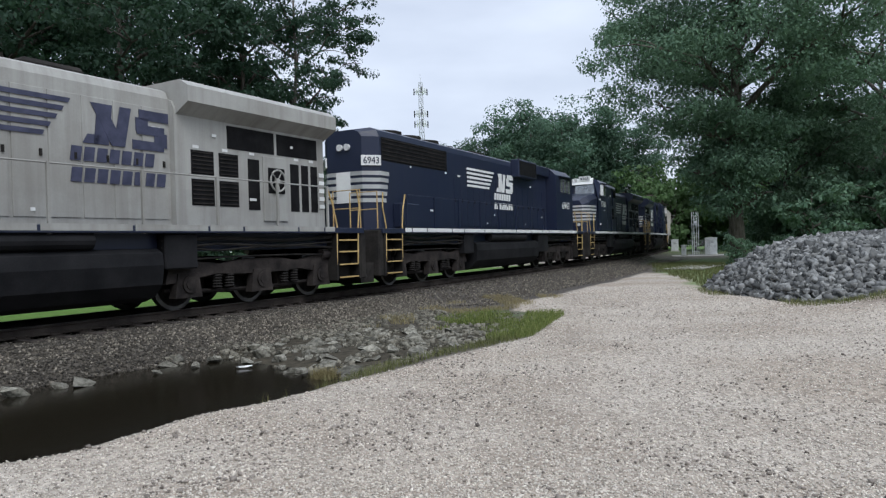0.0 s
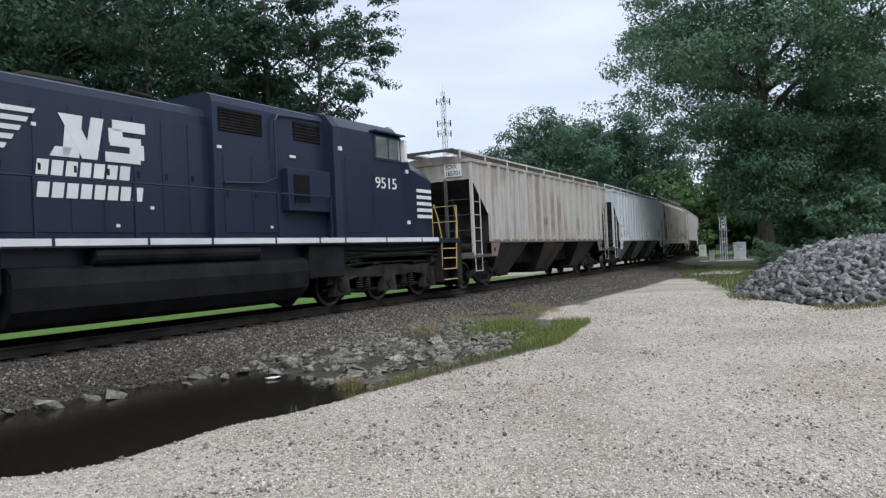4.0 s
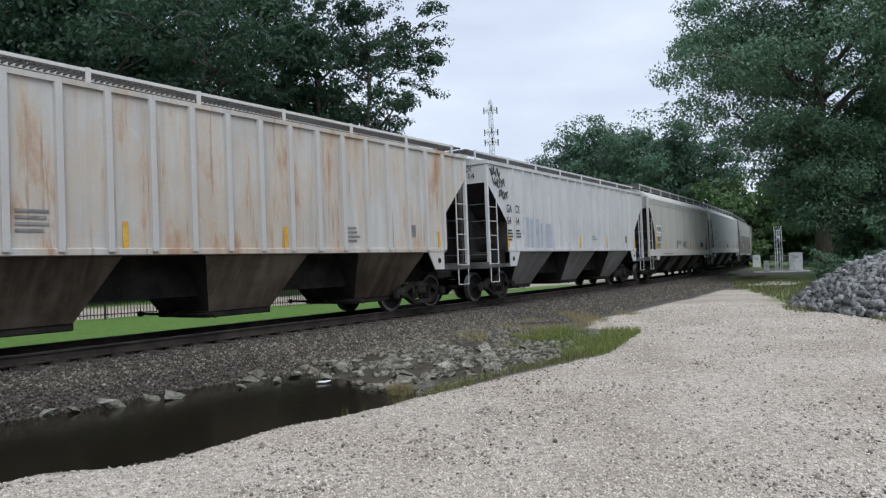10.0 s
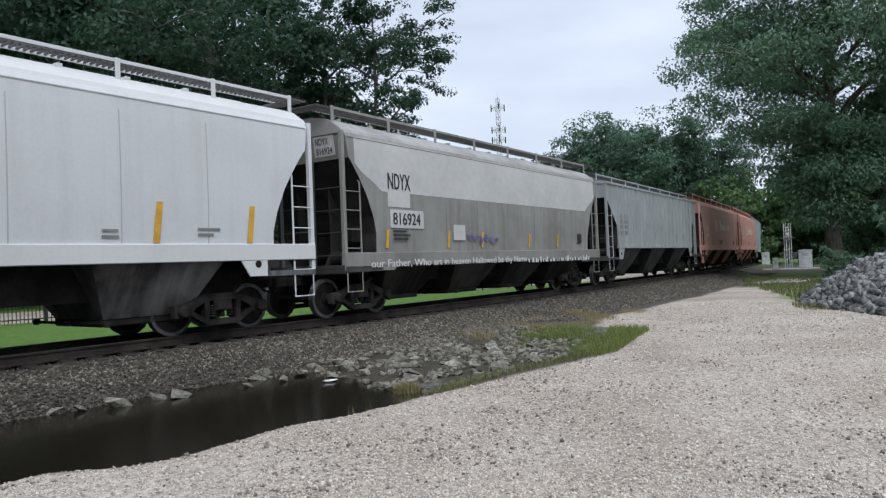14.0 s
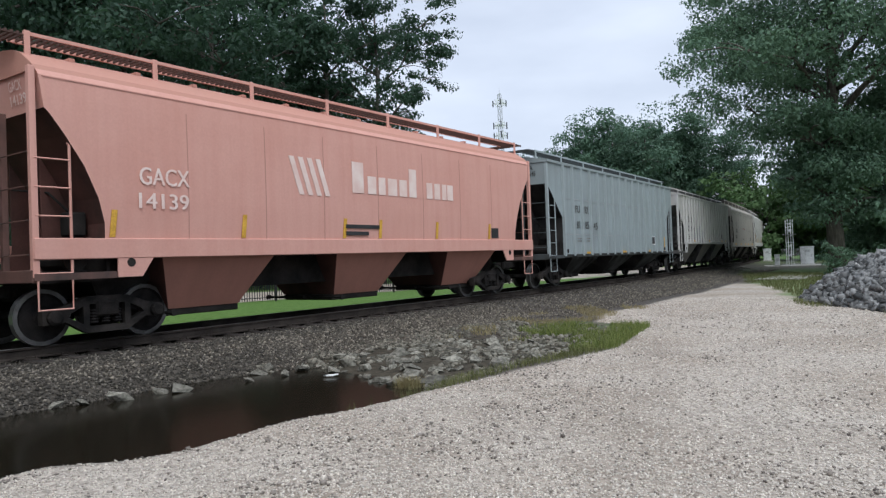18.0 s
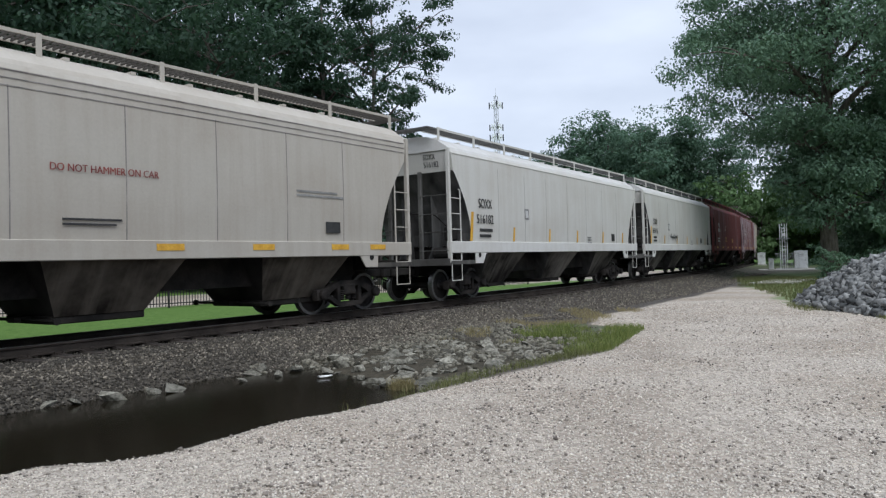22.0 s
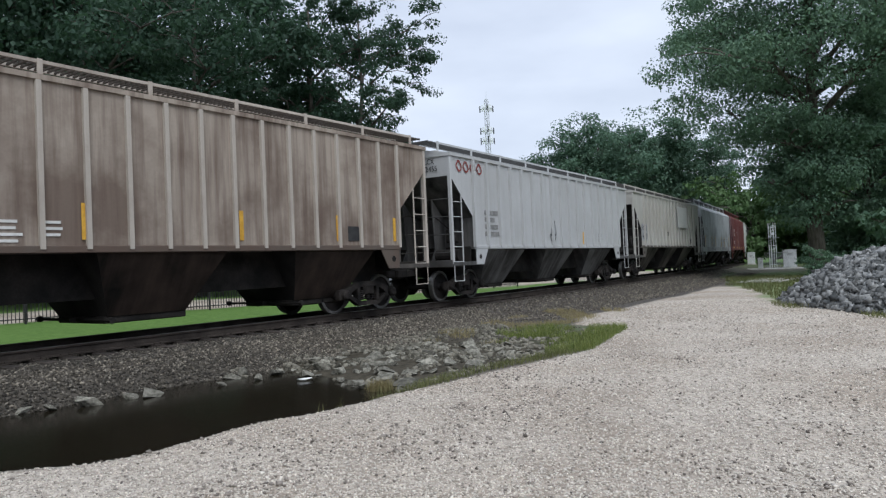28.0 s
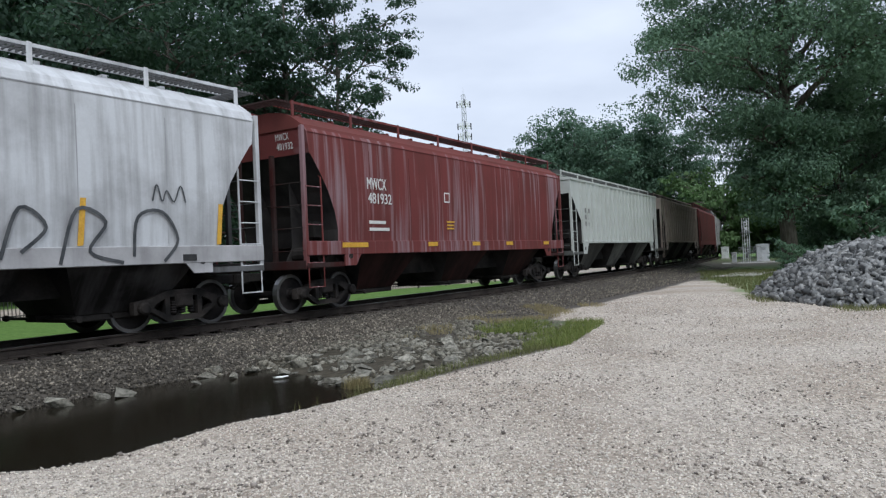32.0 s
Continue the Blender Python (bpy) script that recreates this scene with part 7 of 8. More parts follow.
def hood_doors(p, x0, x1, n, half, z0, z1, mat):
    """Access doors standing a little proud, each with a latch."""
    w = (x1 - x0) / n
    for i in range(n):
        for sy in (-1, 1):
            bm = bm_new()
            xa = x0 + i * w
            box(bm, xa + 0.03, xa + w - 0.03, min(sy * half, sy * (half + 0.018)), max(sy * half, sy * (half + 0.018)), z0, z1, 0.006)
            d = p("hood_door", bm, mat)
            bm = bm_new()
            box(bm, xa + w - 0.14, xa + w - 0.09, min(sy * (half + 0.018), sy * (half + 0.04)), max(sy * (half + 0.018), sy * (half + 0.04)), (z0 + z1) / 2 - 0.06, (z0 + z1) / 2 + 0.06)
            p("latch", bm, M["under"], d)


def grille(p, x0, x1, z0, z1, y, slats=7, mat=None):
    for sy in (-1, 1):
        bm = bm_new()
        box(bm, x0, x1, min(sy * y, sy * (y + 0.012)), max(sy * y, sy * (y + 0.012)), z0, z1)
        g = p("grille", bm, M["grille"])
        if slats:
            bm = bm_new()
            for i in range(slats):
                z = z0 + (z1 - z0) * (i + 0.5) / slats
                box(bm, x0 + 0.02, x1 - 0.02, min(sy * (y + 0.012), sy * (y + 0.03)), max(sy * (y + 0.012), sy * (y + 0.03)), z - 0.012, z + 0.012)
            p("grille_slats", bm, mat or M["under"], g)


def side_logo(lo, x, y, mat, z=3.2, n=5, stripe=1.9):
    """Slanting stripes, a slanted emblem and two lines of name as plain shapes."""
    for i in range(n):
        zz = z + i * 0.155
        plate("side_stripe", x + 0.0, x + stripe - 0.14 * i * 0 - (n - 1 - i) * 0.12, zz, zz + 0.085, mat, lo, y=y, lean=0.5)
    e = x + stripe + 0.25
    plate("emblem_bar", e, e + 0.3, z - 0.05, z + 0.12, mat, lo, y=y, lean=0.6)
    plate("emblem_bar", e + 0.22, e + 0.52, z - 0.05, z + 0.7, mat, lo, y=y, lean=0.12)
    plate("emblem_bar", e + 0.62, e + 0.86, z - 0.05, z + 0.7, mat, lo, y=y, lean=0.2)
    plate("emblem_bar", e + 0.58, e + 0.86, z - 0.05, z + 0.7, mat, lo, y=y - 0.003, lean=-0.55)
    plate("emblem_bar", e + 1.18, e + 1.86, z + 0.52, z + 0.72, mat, lo, y=y)
    plate("emblem_bar", e + 1.1, e + 1.38, z + 0.3, z + 0.56, mat, lo, y=y)
    plate("emblem_bar", e + 1.12, e + 1.76, z + 0.24, z + 0.42, mat, lo, y=y - 0.002)
    plate("emblem_bar", e + 1.52, e + 1.82, z + 0.02, z + 0.3, mat, lo, y=y)
    plate("emblem_bar", e + 1.02, e + 1.74, z - 0.06, z + 0.12, mat, lo, y=y - 0.002)
    rnd = random.Random(8)
    for row, count in ((z - 0.38, 7), (z - 0.76, 8)):
        xx = e - 0.25
        for i in range(count):
            w = 0.2
            plate("name_bar", xx, xx + w, row, row + 0.26, mat, lo, y=y, lean=0.15)
            xx += w + 0.055


def end_stripes(lo, x, mat, side=-1, z0=2.05, n=5, w=0.5, y=-0.95):
    """Pale bands round a hood's end."""
    for i in range(n):
        z = z0 + i * 0.2
        bm = bm_new()
        hw = 0.97
        xe = x + 0.012 * side
        for a, b in (((xe, -hw), (xe, hw)),):
            box(bm, min(x, xe), max(x, xe), -hw, hw, z, z + 0.11)
        box(bm, min(x, x - side * w), max(x, x - side * w), y - 0.012, y + 0.004, z, z + 0.11)
        part("end_stripe", bm, mat, lo)


def ge_body(paint, cab_paint, trim):
    """Wide cab with a nose, long engine hood and a radiator section with overhanging wings."""
    def body(p, lo):
        # nose and cab as one faceted shell
        bm = bm_new()
        secs = []
        for x, w, zt in ((-9.3, 0.95, 3.5), (-8.9, 1.3, 3.72), (-7.62, 1.44, 3.98)):
            secs.append([(x, -w, 1.7), (x, w, 1.7), (x, w, zt - 0.28), (x, w * 0.82, zt), (x, -w * 0.82, zt), (x, -w, zt - 0.28)])
        loft(bm, secs)
        p("nose", bm, cab_paint)
        bm = bm_new()
        prof = [(-1.55, 1.7), (1.55, 1.7), (1.55, 4.5), (1.3, 4.8), (0.9, 4.92), (-0.9, 4.92), (-1.3, 4.8), (-1.55, 4.5)]
        fr = [(-7.62, -1.5, 1.7), (-7.62, 1.5, 1.7), (-7.55, 1.5, 3.6), (-7.25, 1.25, 4.62), (-7.15, 0.85, 4.84), (-7.15, -0.85, 4.84), (-7.25, -1.25, 4.62), (-7.55, -1.5, 3.6)]
        loft(bm, [fr, [(-7.0, y, z) for y, z in prof], [(-4.3, y, z) for y, z in prof], [(-4.1, y * 0.97, z) for y, z in prof]])
        p("cab", bm, cab_paint)
        # windscreens and side windows
        for y0, y1 in ((-1.3, -0.12), (0.12, 1.3)):
            bm = bm_new()
            a = [bm.verts.new(v) for v in ((-7.6, y0, 3.93), (-7.6, y1, 3.93), (-7.36, y1 * 0.92, 4.46), (-7.36, y0 * 0.92, 4.52))]
            bm.faces.new(a)
            bmesh.ops.solidify(bm, geom=bm.faces[:], thickness=0.03)
            p("windscreen", bm, M["dark_glass"])
            bm = bm_new()
            tube(bm, [(-7.64, (y0 + y1) / 2, 3.95), (-7.5, (y0 + y1) / 2 + 0.2, 4.3)], 0.012, 5)
            p("wiper", bm, M["under"])
        bm = bm_new()
        prism(bm, [(-7.38, 4.54), (-7.2, 4.52), (-7.0, 4.9), (-7.14, 4.92)], -1.15, 1.15)
        p("brow", bm, trim)
        for sy in (-1, 1):
            bm = bm_new()
            box(bm, -6.95, -5.7, min(sy * 1.54, sy * 1.575), max(sy * 1.54, sy * 1.575), 3.8, 4.5, 0.01)
            fr2 = p("side_window", bm, paint)
            for x0, x1 in ((-6.88, -6.36), (-6.3, -5.77)):
                bm = bm_new()
                box(bm, x0, x1, min(sy * 1.57, sy * 1.585), max(sy * 1.57, sy * 1.585), 3.87, 4.43)
                p("pane", bm, M["dark_glass"], fr2)
            bm = bm_new()
            box(bm, -7.08, -6.97, min(sy * 1.53, sy * 1.7), max(sy * 1.53, sy * 1.7), 3.84, 4.46, 0.01)
            p("wind_deflector", bm, trim)
            bm = bm_new()
            prism(bm, [(-7.0, 4.54), (-5.6, 4.54), (-5.6, 4.58), (-7.0, 4.58)], sy * 1.5, sy * 1.72)
            p("drip_hood", bm, paint)
        # auxiliary cab, full height
        hood(p, "auxiliary_cab", -4.1, -0.6, 1.2, 4.82, paint)
        grille(p, -3.95, -3.0, 4.05, 4.5, 1.2, 6)
        grille(p, -2.0, -0.75, 4.0, 4.5, 1.2, 8)
        for sy in (-1, 1):
            bm = bm_new()
            box(bm, -4.05, -2.55, min(sy * 1.2, sy * 1.42), max(sy * 1.2, sy * 1.42), 2.35, 3.35, 0.02)
            box(bm, -3.5, -2.75, min(sy * 1.42, sy * 1.435), max(sy * 1.42, sy * 1.435), 2.5, 3.15)
            p("blower_duct", bm, paint)
            bm = bm_new()
            tube(bm, [(-3.95, sy * 1.24, 4.62), (-2.4, sy * 1.3, 4.55), (-2.3, sy * 1.3, 4.4), (-2.3, sy * 1.3, 3.1), (-1.9, sy * 1.3, 2.95), (-0.8, sy * 1.26, 2.9)], 0.03, 6)
            p("conduit", bm, paint)
            bm = bm_new()
            box(bm, -3.25, -2.72, min(sy * 1.43, sy * 1.445), max(sy * 1.43, sy * 1.445), 2.55, 3.2, 0.006)
            p("blower_screen", bm, M["grille"])
            bm = bm_new()
            box(bm, -5.4, -4.45, min(sy * 1.55, sy * 1.566), max(sy * 1.55, sy * 1.566), 1.85, 3.75, 0.006)
            d = p("cab_panel", bm, paint)
            bm = bm_new()
            tube(bm, [(-5.55, sy * 1.57, 2.1), (-5.55, sy * 1.62, 2.15), (-5.55, sy * 1.62, 3.4), (-5.55, sy * 1.57, 3.45)], 0.014, 5)
            p("grab_rail", bm, paint, d)
            for xx, zz in ((-7.3, 3.55), (-7.3, 2.1), (-4.35, 3.9)):
                bm = bm_new()
                box(bm, xx, xx + 0.12, min(sy * 1.49, sy * 1.57), max(sy * 1.49, sy * 1.57), zz, zz + 0.1)
                p("data_plate", bm, M["white"])
        # engine hood
        hood(p, "engine_hood", -0.75, 4.35, 1.0, 4.5, paint)
        hood_doors(p, -0.7, 4.3, 8, 1.0, 1.85, 4.05, paint)
        hood_doors(p, -2.4, -0.8, 2, 1.2, 1.85, 3.5, paint)
        bm = bm_new()
        box(bm, 1.7, 2.9, -0.55, 0.55, 4.46, 4.68, 0.08)
        p("exhaust_stack", bm, M["under"])
        bm = bm_new()
        tube(bm, [(0.2, -0.3, 4.46), (0.2, -0.3, 4.66), (0.7, -0.3, 4.7)], 0.06, 8)
        tube(bm, [(0.2, 0.1, 4.46), (0.2, 0.1, 4.66), (0.8, 0.1, 4.72)], 0.06, 8)
        p("air_horn", bm, M["under"])
        # radiator section with wings
        hood(p, "radiator_hood", 4.35, 9.02, 1.15, 4.3, paint)
        bm = bm_new()
        loft(bm, [[(x, y, z) for y, z in ((-1.1, 3.95), (-1.52, 4.2), (-1.52, 4.52), (-1.3, 4.66), (1.3, 4.66), (1.52, 4.52), (1.52, 4.2), (1.1, 3.95))] for x in (4.4, 9.12)])
        p("radiator_wing", bm, paint)
        for x0, x1 in ((5.75, 7.2), (7.3, 8.75)):
            grille(p, x0, x1, 3.42, 3.92, 1.15, 0)
        for x0, x1 in ((4.75, 5.35), (5.5, 6.05)):
            for z0, z1 in ((2.15, 2.7), (2.8, 3.3)):
                grille(p, x0, x1, z0, z1, 1.15, 6)
        for x0, x1 in ((6.35, 6.7), (7.75, 8.05), (8.15, 8.4), (8.5, 8.75)):
            grille(p, x0, x1, 2.1, 3.25, 1.15, 0)
        for sy in (-1, 1):
            bm = bm_new()
            box(bm, 6.8, 7.6, min(sy * 1.15, sy * 1.19), max(sy * 1.15, sy * 1.19), 1.85, 3.35, 0.01)
            d = p("hood_door", bm, paint)
            bm = bm_new()
            ring = [(7.2 + 0.25 * math.cos(k * math.pi / 9), sy * 1.27, 2.8 + 0.25 * math.sin(k * math.pi / 9)) for k in range(19)]
            tube(bm, ring, 0.022, 6)
            for k in range(5):
                tube(bm, [(7.2, sy * 1.25, 2.8), ring[k * 18 // 5]], 0.014, 5)
            disc(bm, (7.2, sy * 1.23, 2.8), "y", 0.06, 0.1, 12)
            p("hand_brake_wheel", bm, paint, d)
            bm = bm_new()
            box(bm, 6.95, 7.5, min(sy * 1.19, sy * 1.2), max(sy * 1.19, sy * 1.2), 2.5, 3.1)
            p("brake_recess", bm, M["grille"], d)
            for k in range(5):
                bm = bm_new()
                xa = (4.8, 5.6, 6.4, 7.9, 8.45)[k]
                box(bm, xa, xa + 0.16, min(sy * 1.15, sy * 1.156), max(sy * 1.15, sy * 1.156), 3.34, 3.4)
                p("data_plate", bm, M["white"])
    return body


def build_locos():
    G, K, W, N = M["loco_grey"], M["loco_black"], M["white"], M["navy"]
    # pale grey engine, cab leading
    lo = loco("pale grey diesel locomotive with navy markings and a wide radiator", G, 1, ge_body(G, G, W))
    side_logo(lo, -0.3, -1.03, N, 3.25, 5, 2.5)
    for z in (2.2, 2.4, 2.6, 2.8, 3.0):
        plate("side_stripe", 8.8, 9.0, z, z + 0.1, W, lo, y=-1.172)

    # black engine with a narrow cab, long hood leading
    def sd_body(p, lo):
        hood(p, "short_hood", -9.2, -8.2, 0.95, 3.3, K)
        bm = bm_new()
        prof = [(-1.5, 1.7), (1.5, 1.7), (1.5, 4.4), (1.15, 4.72), (0.6, 4.84), (-0.6, 4.84), (-1.15, 4.72), (-1.5, 4.4)]
        loft(bm, [[(x, y, z) for y, z in prof] for x in (-8.4, -5.75)])
        p("cab", bm, K)
        for sy in (-1, 1):
            for x0, x1 in ((-8.0, -7.46), (-7.42, -6.9), (-6.86, -6.35)):
                bm = bm_new()
                box(bm, x0, x1, min(sy * 1.49, sy * 1.515), max(sy * 1.49, sy * 1.515), 3.54, 4.3, 0.01)
                w = p("side_window", bm, K)
                bm = bm_new()
                box(bm, x0 + 0.06, x1 - 0.05, min(sy * 1.515, sy * 1.525), max(sy * 1.515, sy * 1.525), 3.59, 4.25)
                p("pane", bm, M["dark_glass"], w)
            bm = bm_new()
            prism(bm, [(-8.1, 4.34), (-6.2, 4.34), (-6.2, 4.38), (-8.1, 4.38)], sy * 1.48, sy * 1.66)
            p("drip_hood", bm, K)
        for y0, y1 in ((-1.3, -0.75), (0.75, 1.3)):
            bm = bm_new()
            box(bm, -8.43, -8.4, y0, y1, 3.55, 4.3)
            p("windscreen", bm, M["dark_glass"])
        hood(p, "engine_hood", -5.75, 9.3, 0.98, 4.74, K, r=0.3)
        bm = bm_new()
        loft(bm, [[(x, y, z) for y, z in ((-w, 1.7), (-w, 4.74 - r), (-w + r * 0.3, 4.74 - r * 0.3 - dz), (-w + r, 4.74 - dz), (w - r, 4.74 - dz), (w - r * 0.3, 4.74 - r * 0.3 - dz), (w, 4.74 - r), (w, 1.7))] for x, w, r, dz in ((9.3, 0.98, 0.3, 0.0), (9.7, 0.62, 0.3, 0.08))])
        p("hood_end", bm, K)
        for sy in (-1, 1):
            bm = bm_new()
            box(bm, -3.5, -1.26, min(sy * 0.95, sy * 1.34), max(sy * 0.95, sy * 1.34), 4.0, 4.76, 0.03)
            p("air_intake", bm, K)
            bm = bm_new()
            box(bm, -5.7, -3.5, min(sy * 0.95, sy * 1.2), max(sy * 0.95, sy * 1.2), 4.3, 4.74, 0.03)
            p("brake_grid_housing", bm, K)
            bm = bm_new()
            box(bm, -3.42, -1.34, min(sy * 1.34, sy * 1.35), max(sy * 1.34, sy * 1.35), 4.08, 4.68)
            p("intake_screen", bm, M["grille"])
        for i in range(9):
            bm = bm_new()
            box(bm, -5.5 + i * 1.6, -5.42 + i * 1.6, -0.3, 0.3, 4.72, 4.78, 0.01)
            p("lifting_lug", bm, K)
        hood_doors(p, -5.7, -1.8, 6, 0.98, 1.85, 3.6, K)
        hood_doors(p, -1.6, 4.4, 11, 0.98, 1.85, 3.7, K)
        grille(p, 4.9, 9.2, 3.75, 4.45, 0.98, 6)
        for x in (4.9, 6.2, 7.5):
            bm = bm_new()
            disc(bm, (x, 0, 4.8), "z", 0.62, 0.14, 24)
            p("radiator_fan", bm, M["under"])
        for x in (2.4, 3.2):
            bm = bm_new()
            disc(bm, (x, 0, 4.8), "z", 0.38, 0.16, 18)
            p("brake_fan", bm, M["under"])
        bm = bm_new()
        box(bm, 0.0, 1.3, -0.35, 0.35, 4.7, 4.92, 0.06)
        p("exhaust_stack", bm, M["under"])
        for sy in (-1, 1):
            bm = bm_new()
            box(bm, 7.4, 8.6, min(sy * 0.98, sy * 1.25), max(sy * 0.98, sy * 1.25), 1.75, 2.5, 0.03)
            p("side_box", bm, K)
    lo = loco("black diesel locomotive running long hood first with white bands", K, -1, sd_body)
    side_logo(lo, -3.3, -1.005, W, 3.33, 5, 2.55)
    # bands wrap the cut corners, with a pale emblem panel before them
    for i in range(5):
        z = 2.5 + i * 0.2
        bm = bm_new()
        for (xa, ya), (xb, yb) in (((-9.715, -0.2), (-9.715, -0.63)), ((-9.715, -0.63), (-9.31, -0.995)), ((-9.31, -0.995), (-9.0 + 0.05 * i, -0.995)), ((-9.715, 0.63), (-9.715, 0.3)), ((-9.31, 0.995), (-9.715, 0.63))):
            bm.faces.new([bm.verts.new(v) for v in ((xa, ya, z), (xb, yb, z), (xb, yb, z + 0.12), (xa, ya, z + 0.12))])
        bmesh.ops.solidify(bm, geom=bm.faces[:], thickness=0.012)
        part("end_stripe", bm, W, lo)
    bm = bm_new()
    box(bm, -9.72, -9.7, -0.2, 0.3, 2.5, 3.42)
    part("emblem_panel", bm, W, lo)
    for y in (-0.13, 0.13):
        bm = bm_new()
        disc(bm, (-9.73, y, 4.15), "x", 0.1, 0.08, 14)
        part("headlamp", bm, M["lamp_glass"], lo)
    for sy in (-1, 1):
        # boards on the cut corners
        turn = -42 if sy < 0 else -138
        bm = bm_new()
        box(bm, -0.3, 0.3, -0.03, 0.02, 0, 0.3, 0.006)
        nb = part("number_board", bm, W, lo)
        nb.matrix_basis = pose(-9.52, sy * 0.82, 3.58, 0, 0, turn)
        lettering("6943", -0.24, 0.05, 0.2, K, nb, -0.032, 0.48)
    lettering("6943", 6.65, 2.79, 0.34, W, lo, -1.505, 1.15)

    # black engine, wide cab leading
    lo = loco("black wide-cab diesel locomotive with white nose bands", K, 1, ge_body(K, K, W))
    side_logo(lo, 0.1, -1.03, W, 3.05, 5, 2.3)
    lettering("9768", -7.0, 3.17, 0.36, W, lo, -1.556, 1.2)
    for i in range(5):
        z = 2.35 + i * 0.19
        bm = bm_new()
        # band across the nose front and back along its flank
        for pts in (((-9.315, -0.96), (-9.315, -0.38)), ((-9.315, 0.38), (-9.315, 0.96)), ((-9.315, -0.96), (-8.915, -1.315)), ((-8.915, -1.315), (-7.8 - 0.07 * (4 - i), -1.44)), ((-9.315, 0.96), (-8.915, 1.315)), ((-8.915, 1.315), (-7.9, 1.44))):
            (xa, ya), (xb, yb) = pts
            a = [bm.verts.new(v) for v in ((xa, ya, z), (xb, yb, z), (xb, yb, z + 0.105), (xa, ya, z + 0.105))]
            bm.faces.new(a)
        bmesh.ops.solidify(bm, geom=bm.faces[:], thickness=0.012)
        part("nose_band", bm, W, lo)
    # nose door with a pale emblem panel and a ditch lamp
    bm = bm_new()
    box(bm, -9.35, -9.3, -0.36, 0.36, 1.78, 3.4, 0.01)
    door = part("nose_door", bm, K, lo)
    bm = bm_new()
    box(bm, -9.362, -9.35, -0.3, 0.3, 2.5, 3.25)
    part("emblem_panel", bm, W, door)
    bm = bm_new()
    prism(bm, [(-9.372, 2.55), (-9.362, 2.55), (-9.362, 3.2), (-9.372, 3.2)], -0.13, 0.08)
    part("emblem_shape", bm, K, door)
    for y in (-0.75, 0.75):
        bm = bm_new()
        disc(bm, (-9.36, y, 2.12), "x", 0.09, 0.1, 14)
        part("ditch_lamp", bm, M["lamp_glass"], lo)
    for y0 in (-1.0, 0.32):
        bm = bm_new()
        box(bm, -7.3, -7.1, y0, y0 + 0.68, 4.72, 5.02, 0.01)
        part("number_board", bm, W, lo)
        ob = lettering("9768", 0, 0, 0.17, K, lo, 0, 0.5)
        ob.matrix_basis = pose(-7.305, y0 + 0.59, 4.78, 0, 0, -90)
    for y in (-0.13, 0.13):
        bm = bm_new()
        disc(bm, (-7.32, y, 4.84), "x", 0.1, 0.1, 14)
        part("headlamp", bm, M["lamp_glass"], lo)
    small_print(-6.3, 2.98, 1, 0.5, lo, W, y=-1.556, seed=50)

    # black engine, radiator end leading
    lo = loco("black diesel locomotive running radiator end first with white bands", K, -1, ge_body(K, K, W))
    side_logo(lo, -5.3, -1.03, W, 3.2, 5, 2.3)
    end_stripes(lo, -9.02, W, -1, 2.25, 5, 0.75, -1.155)
    bm = bm_new()
    disc(bm, (-9.1, 0.3, 4.2), "x", 0.11, 0.1, 14)
    disc(bm, (-9.1, 0.3, 3.95), "x", 0.11, 0.1, 14)
    part("headlamp", bm, M["lamp_glass"], lo)
    lettering("9515", -8.98, 3.5, 0.3, W, lo, -1.168, 1.1)
    ob = lettering("9515", 0, 0, 0.22, W, lo, 0, 0.6)
    ob.matrix_basis = pose(-9.04, 1.0, 3.55, 0, 0, -90)
    lettering("9515", 5.7, 3.05, 0.3, W, lo, -1.556, 1.0)
    for i in range(5):
        plate("nose_band", 7.9, 8.7, 2.3 + i * 0.19, 2.4 + i * 0.19, W, lo, y=-1.42)


build_locos()


# ---- rubble heap ----
def hull_rock(seed, sx, sy, sz, n=13):
    """An angular broken stone."""
    rnd = random.Random(seed)
    bm = bm_new()
    for _ in range(n):
        v = Vector((rnd.gauss(0, 1), rnd.gauss(0, 1), rnd.gauss(0, 1))).normalized() * rnd.uniform(0.8, 1.1)
        bm.verts.new((v.x * sx, v.y * sy, v.z * sz))
    r = bmesh.ops.convex_hull(bm, input=bm.verts)
    bmesh.ops.delete(bm, geom=[g for g in r["geom_unused"] if isinstance(g, bmesh.types.BMVert)], context="VERTS")
    me = bpy.data.meshes.new("rock")
    bm.to_mesh(me)
    bm.free()
    return me


def heap_height(x, y):
    ax = np.where(x < 15.5, 5.15, 9.5)
    r = (np.abs((x - 15.5) / ax) ** 2.6 + np.abs((y - 19.1) / 5.0) ** 2.6) ** (1 / 2.6)
    f = np.clip((1 - r) * 1.9, 0, 1)
    return (1.52 + 0.25 * rough_noise(x, y, 1.7, 35)) * (1 - (1 - f) ** 1.7)


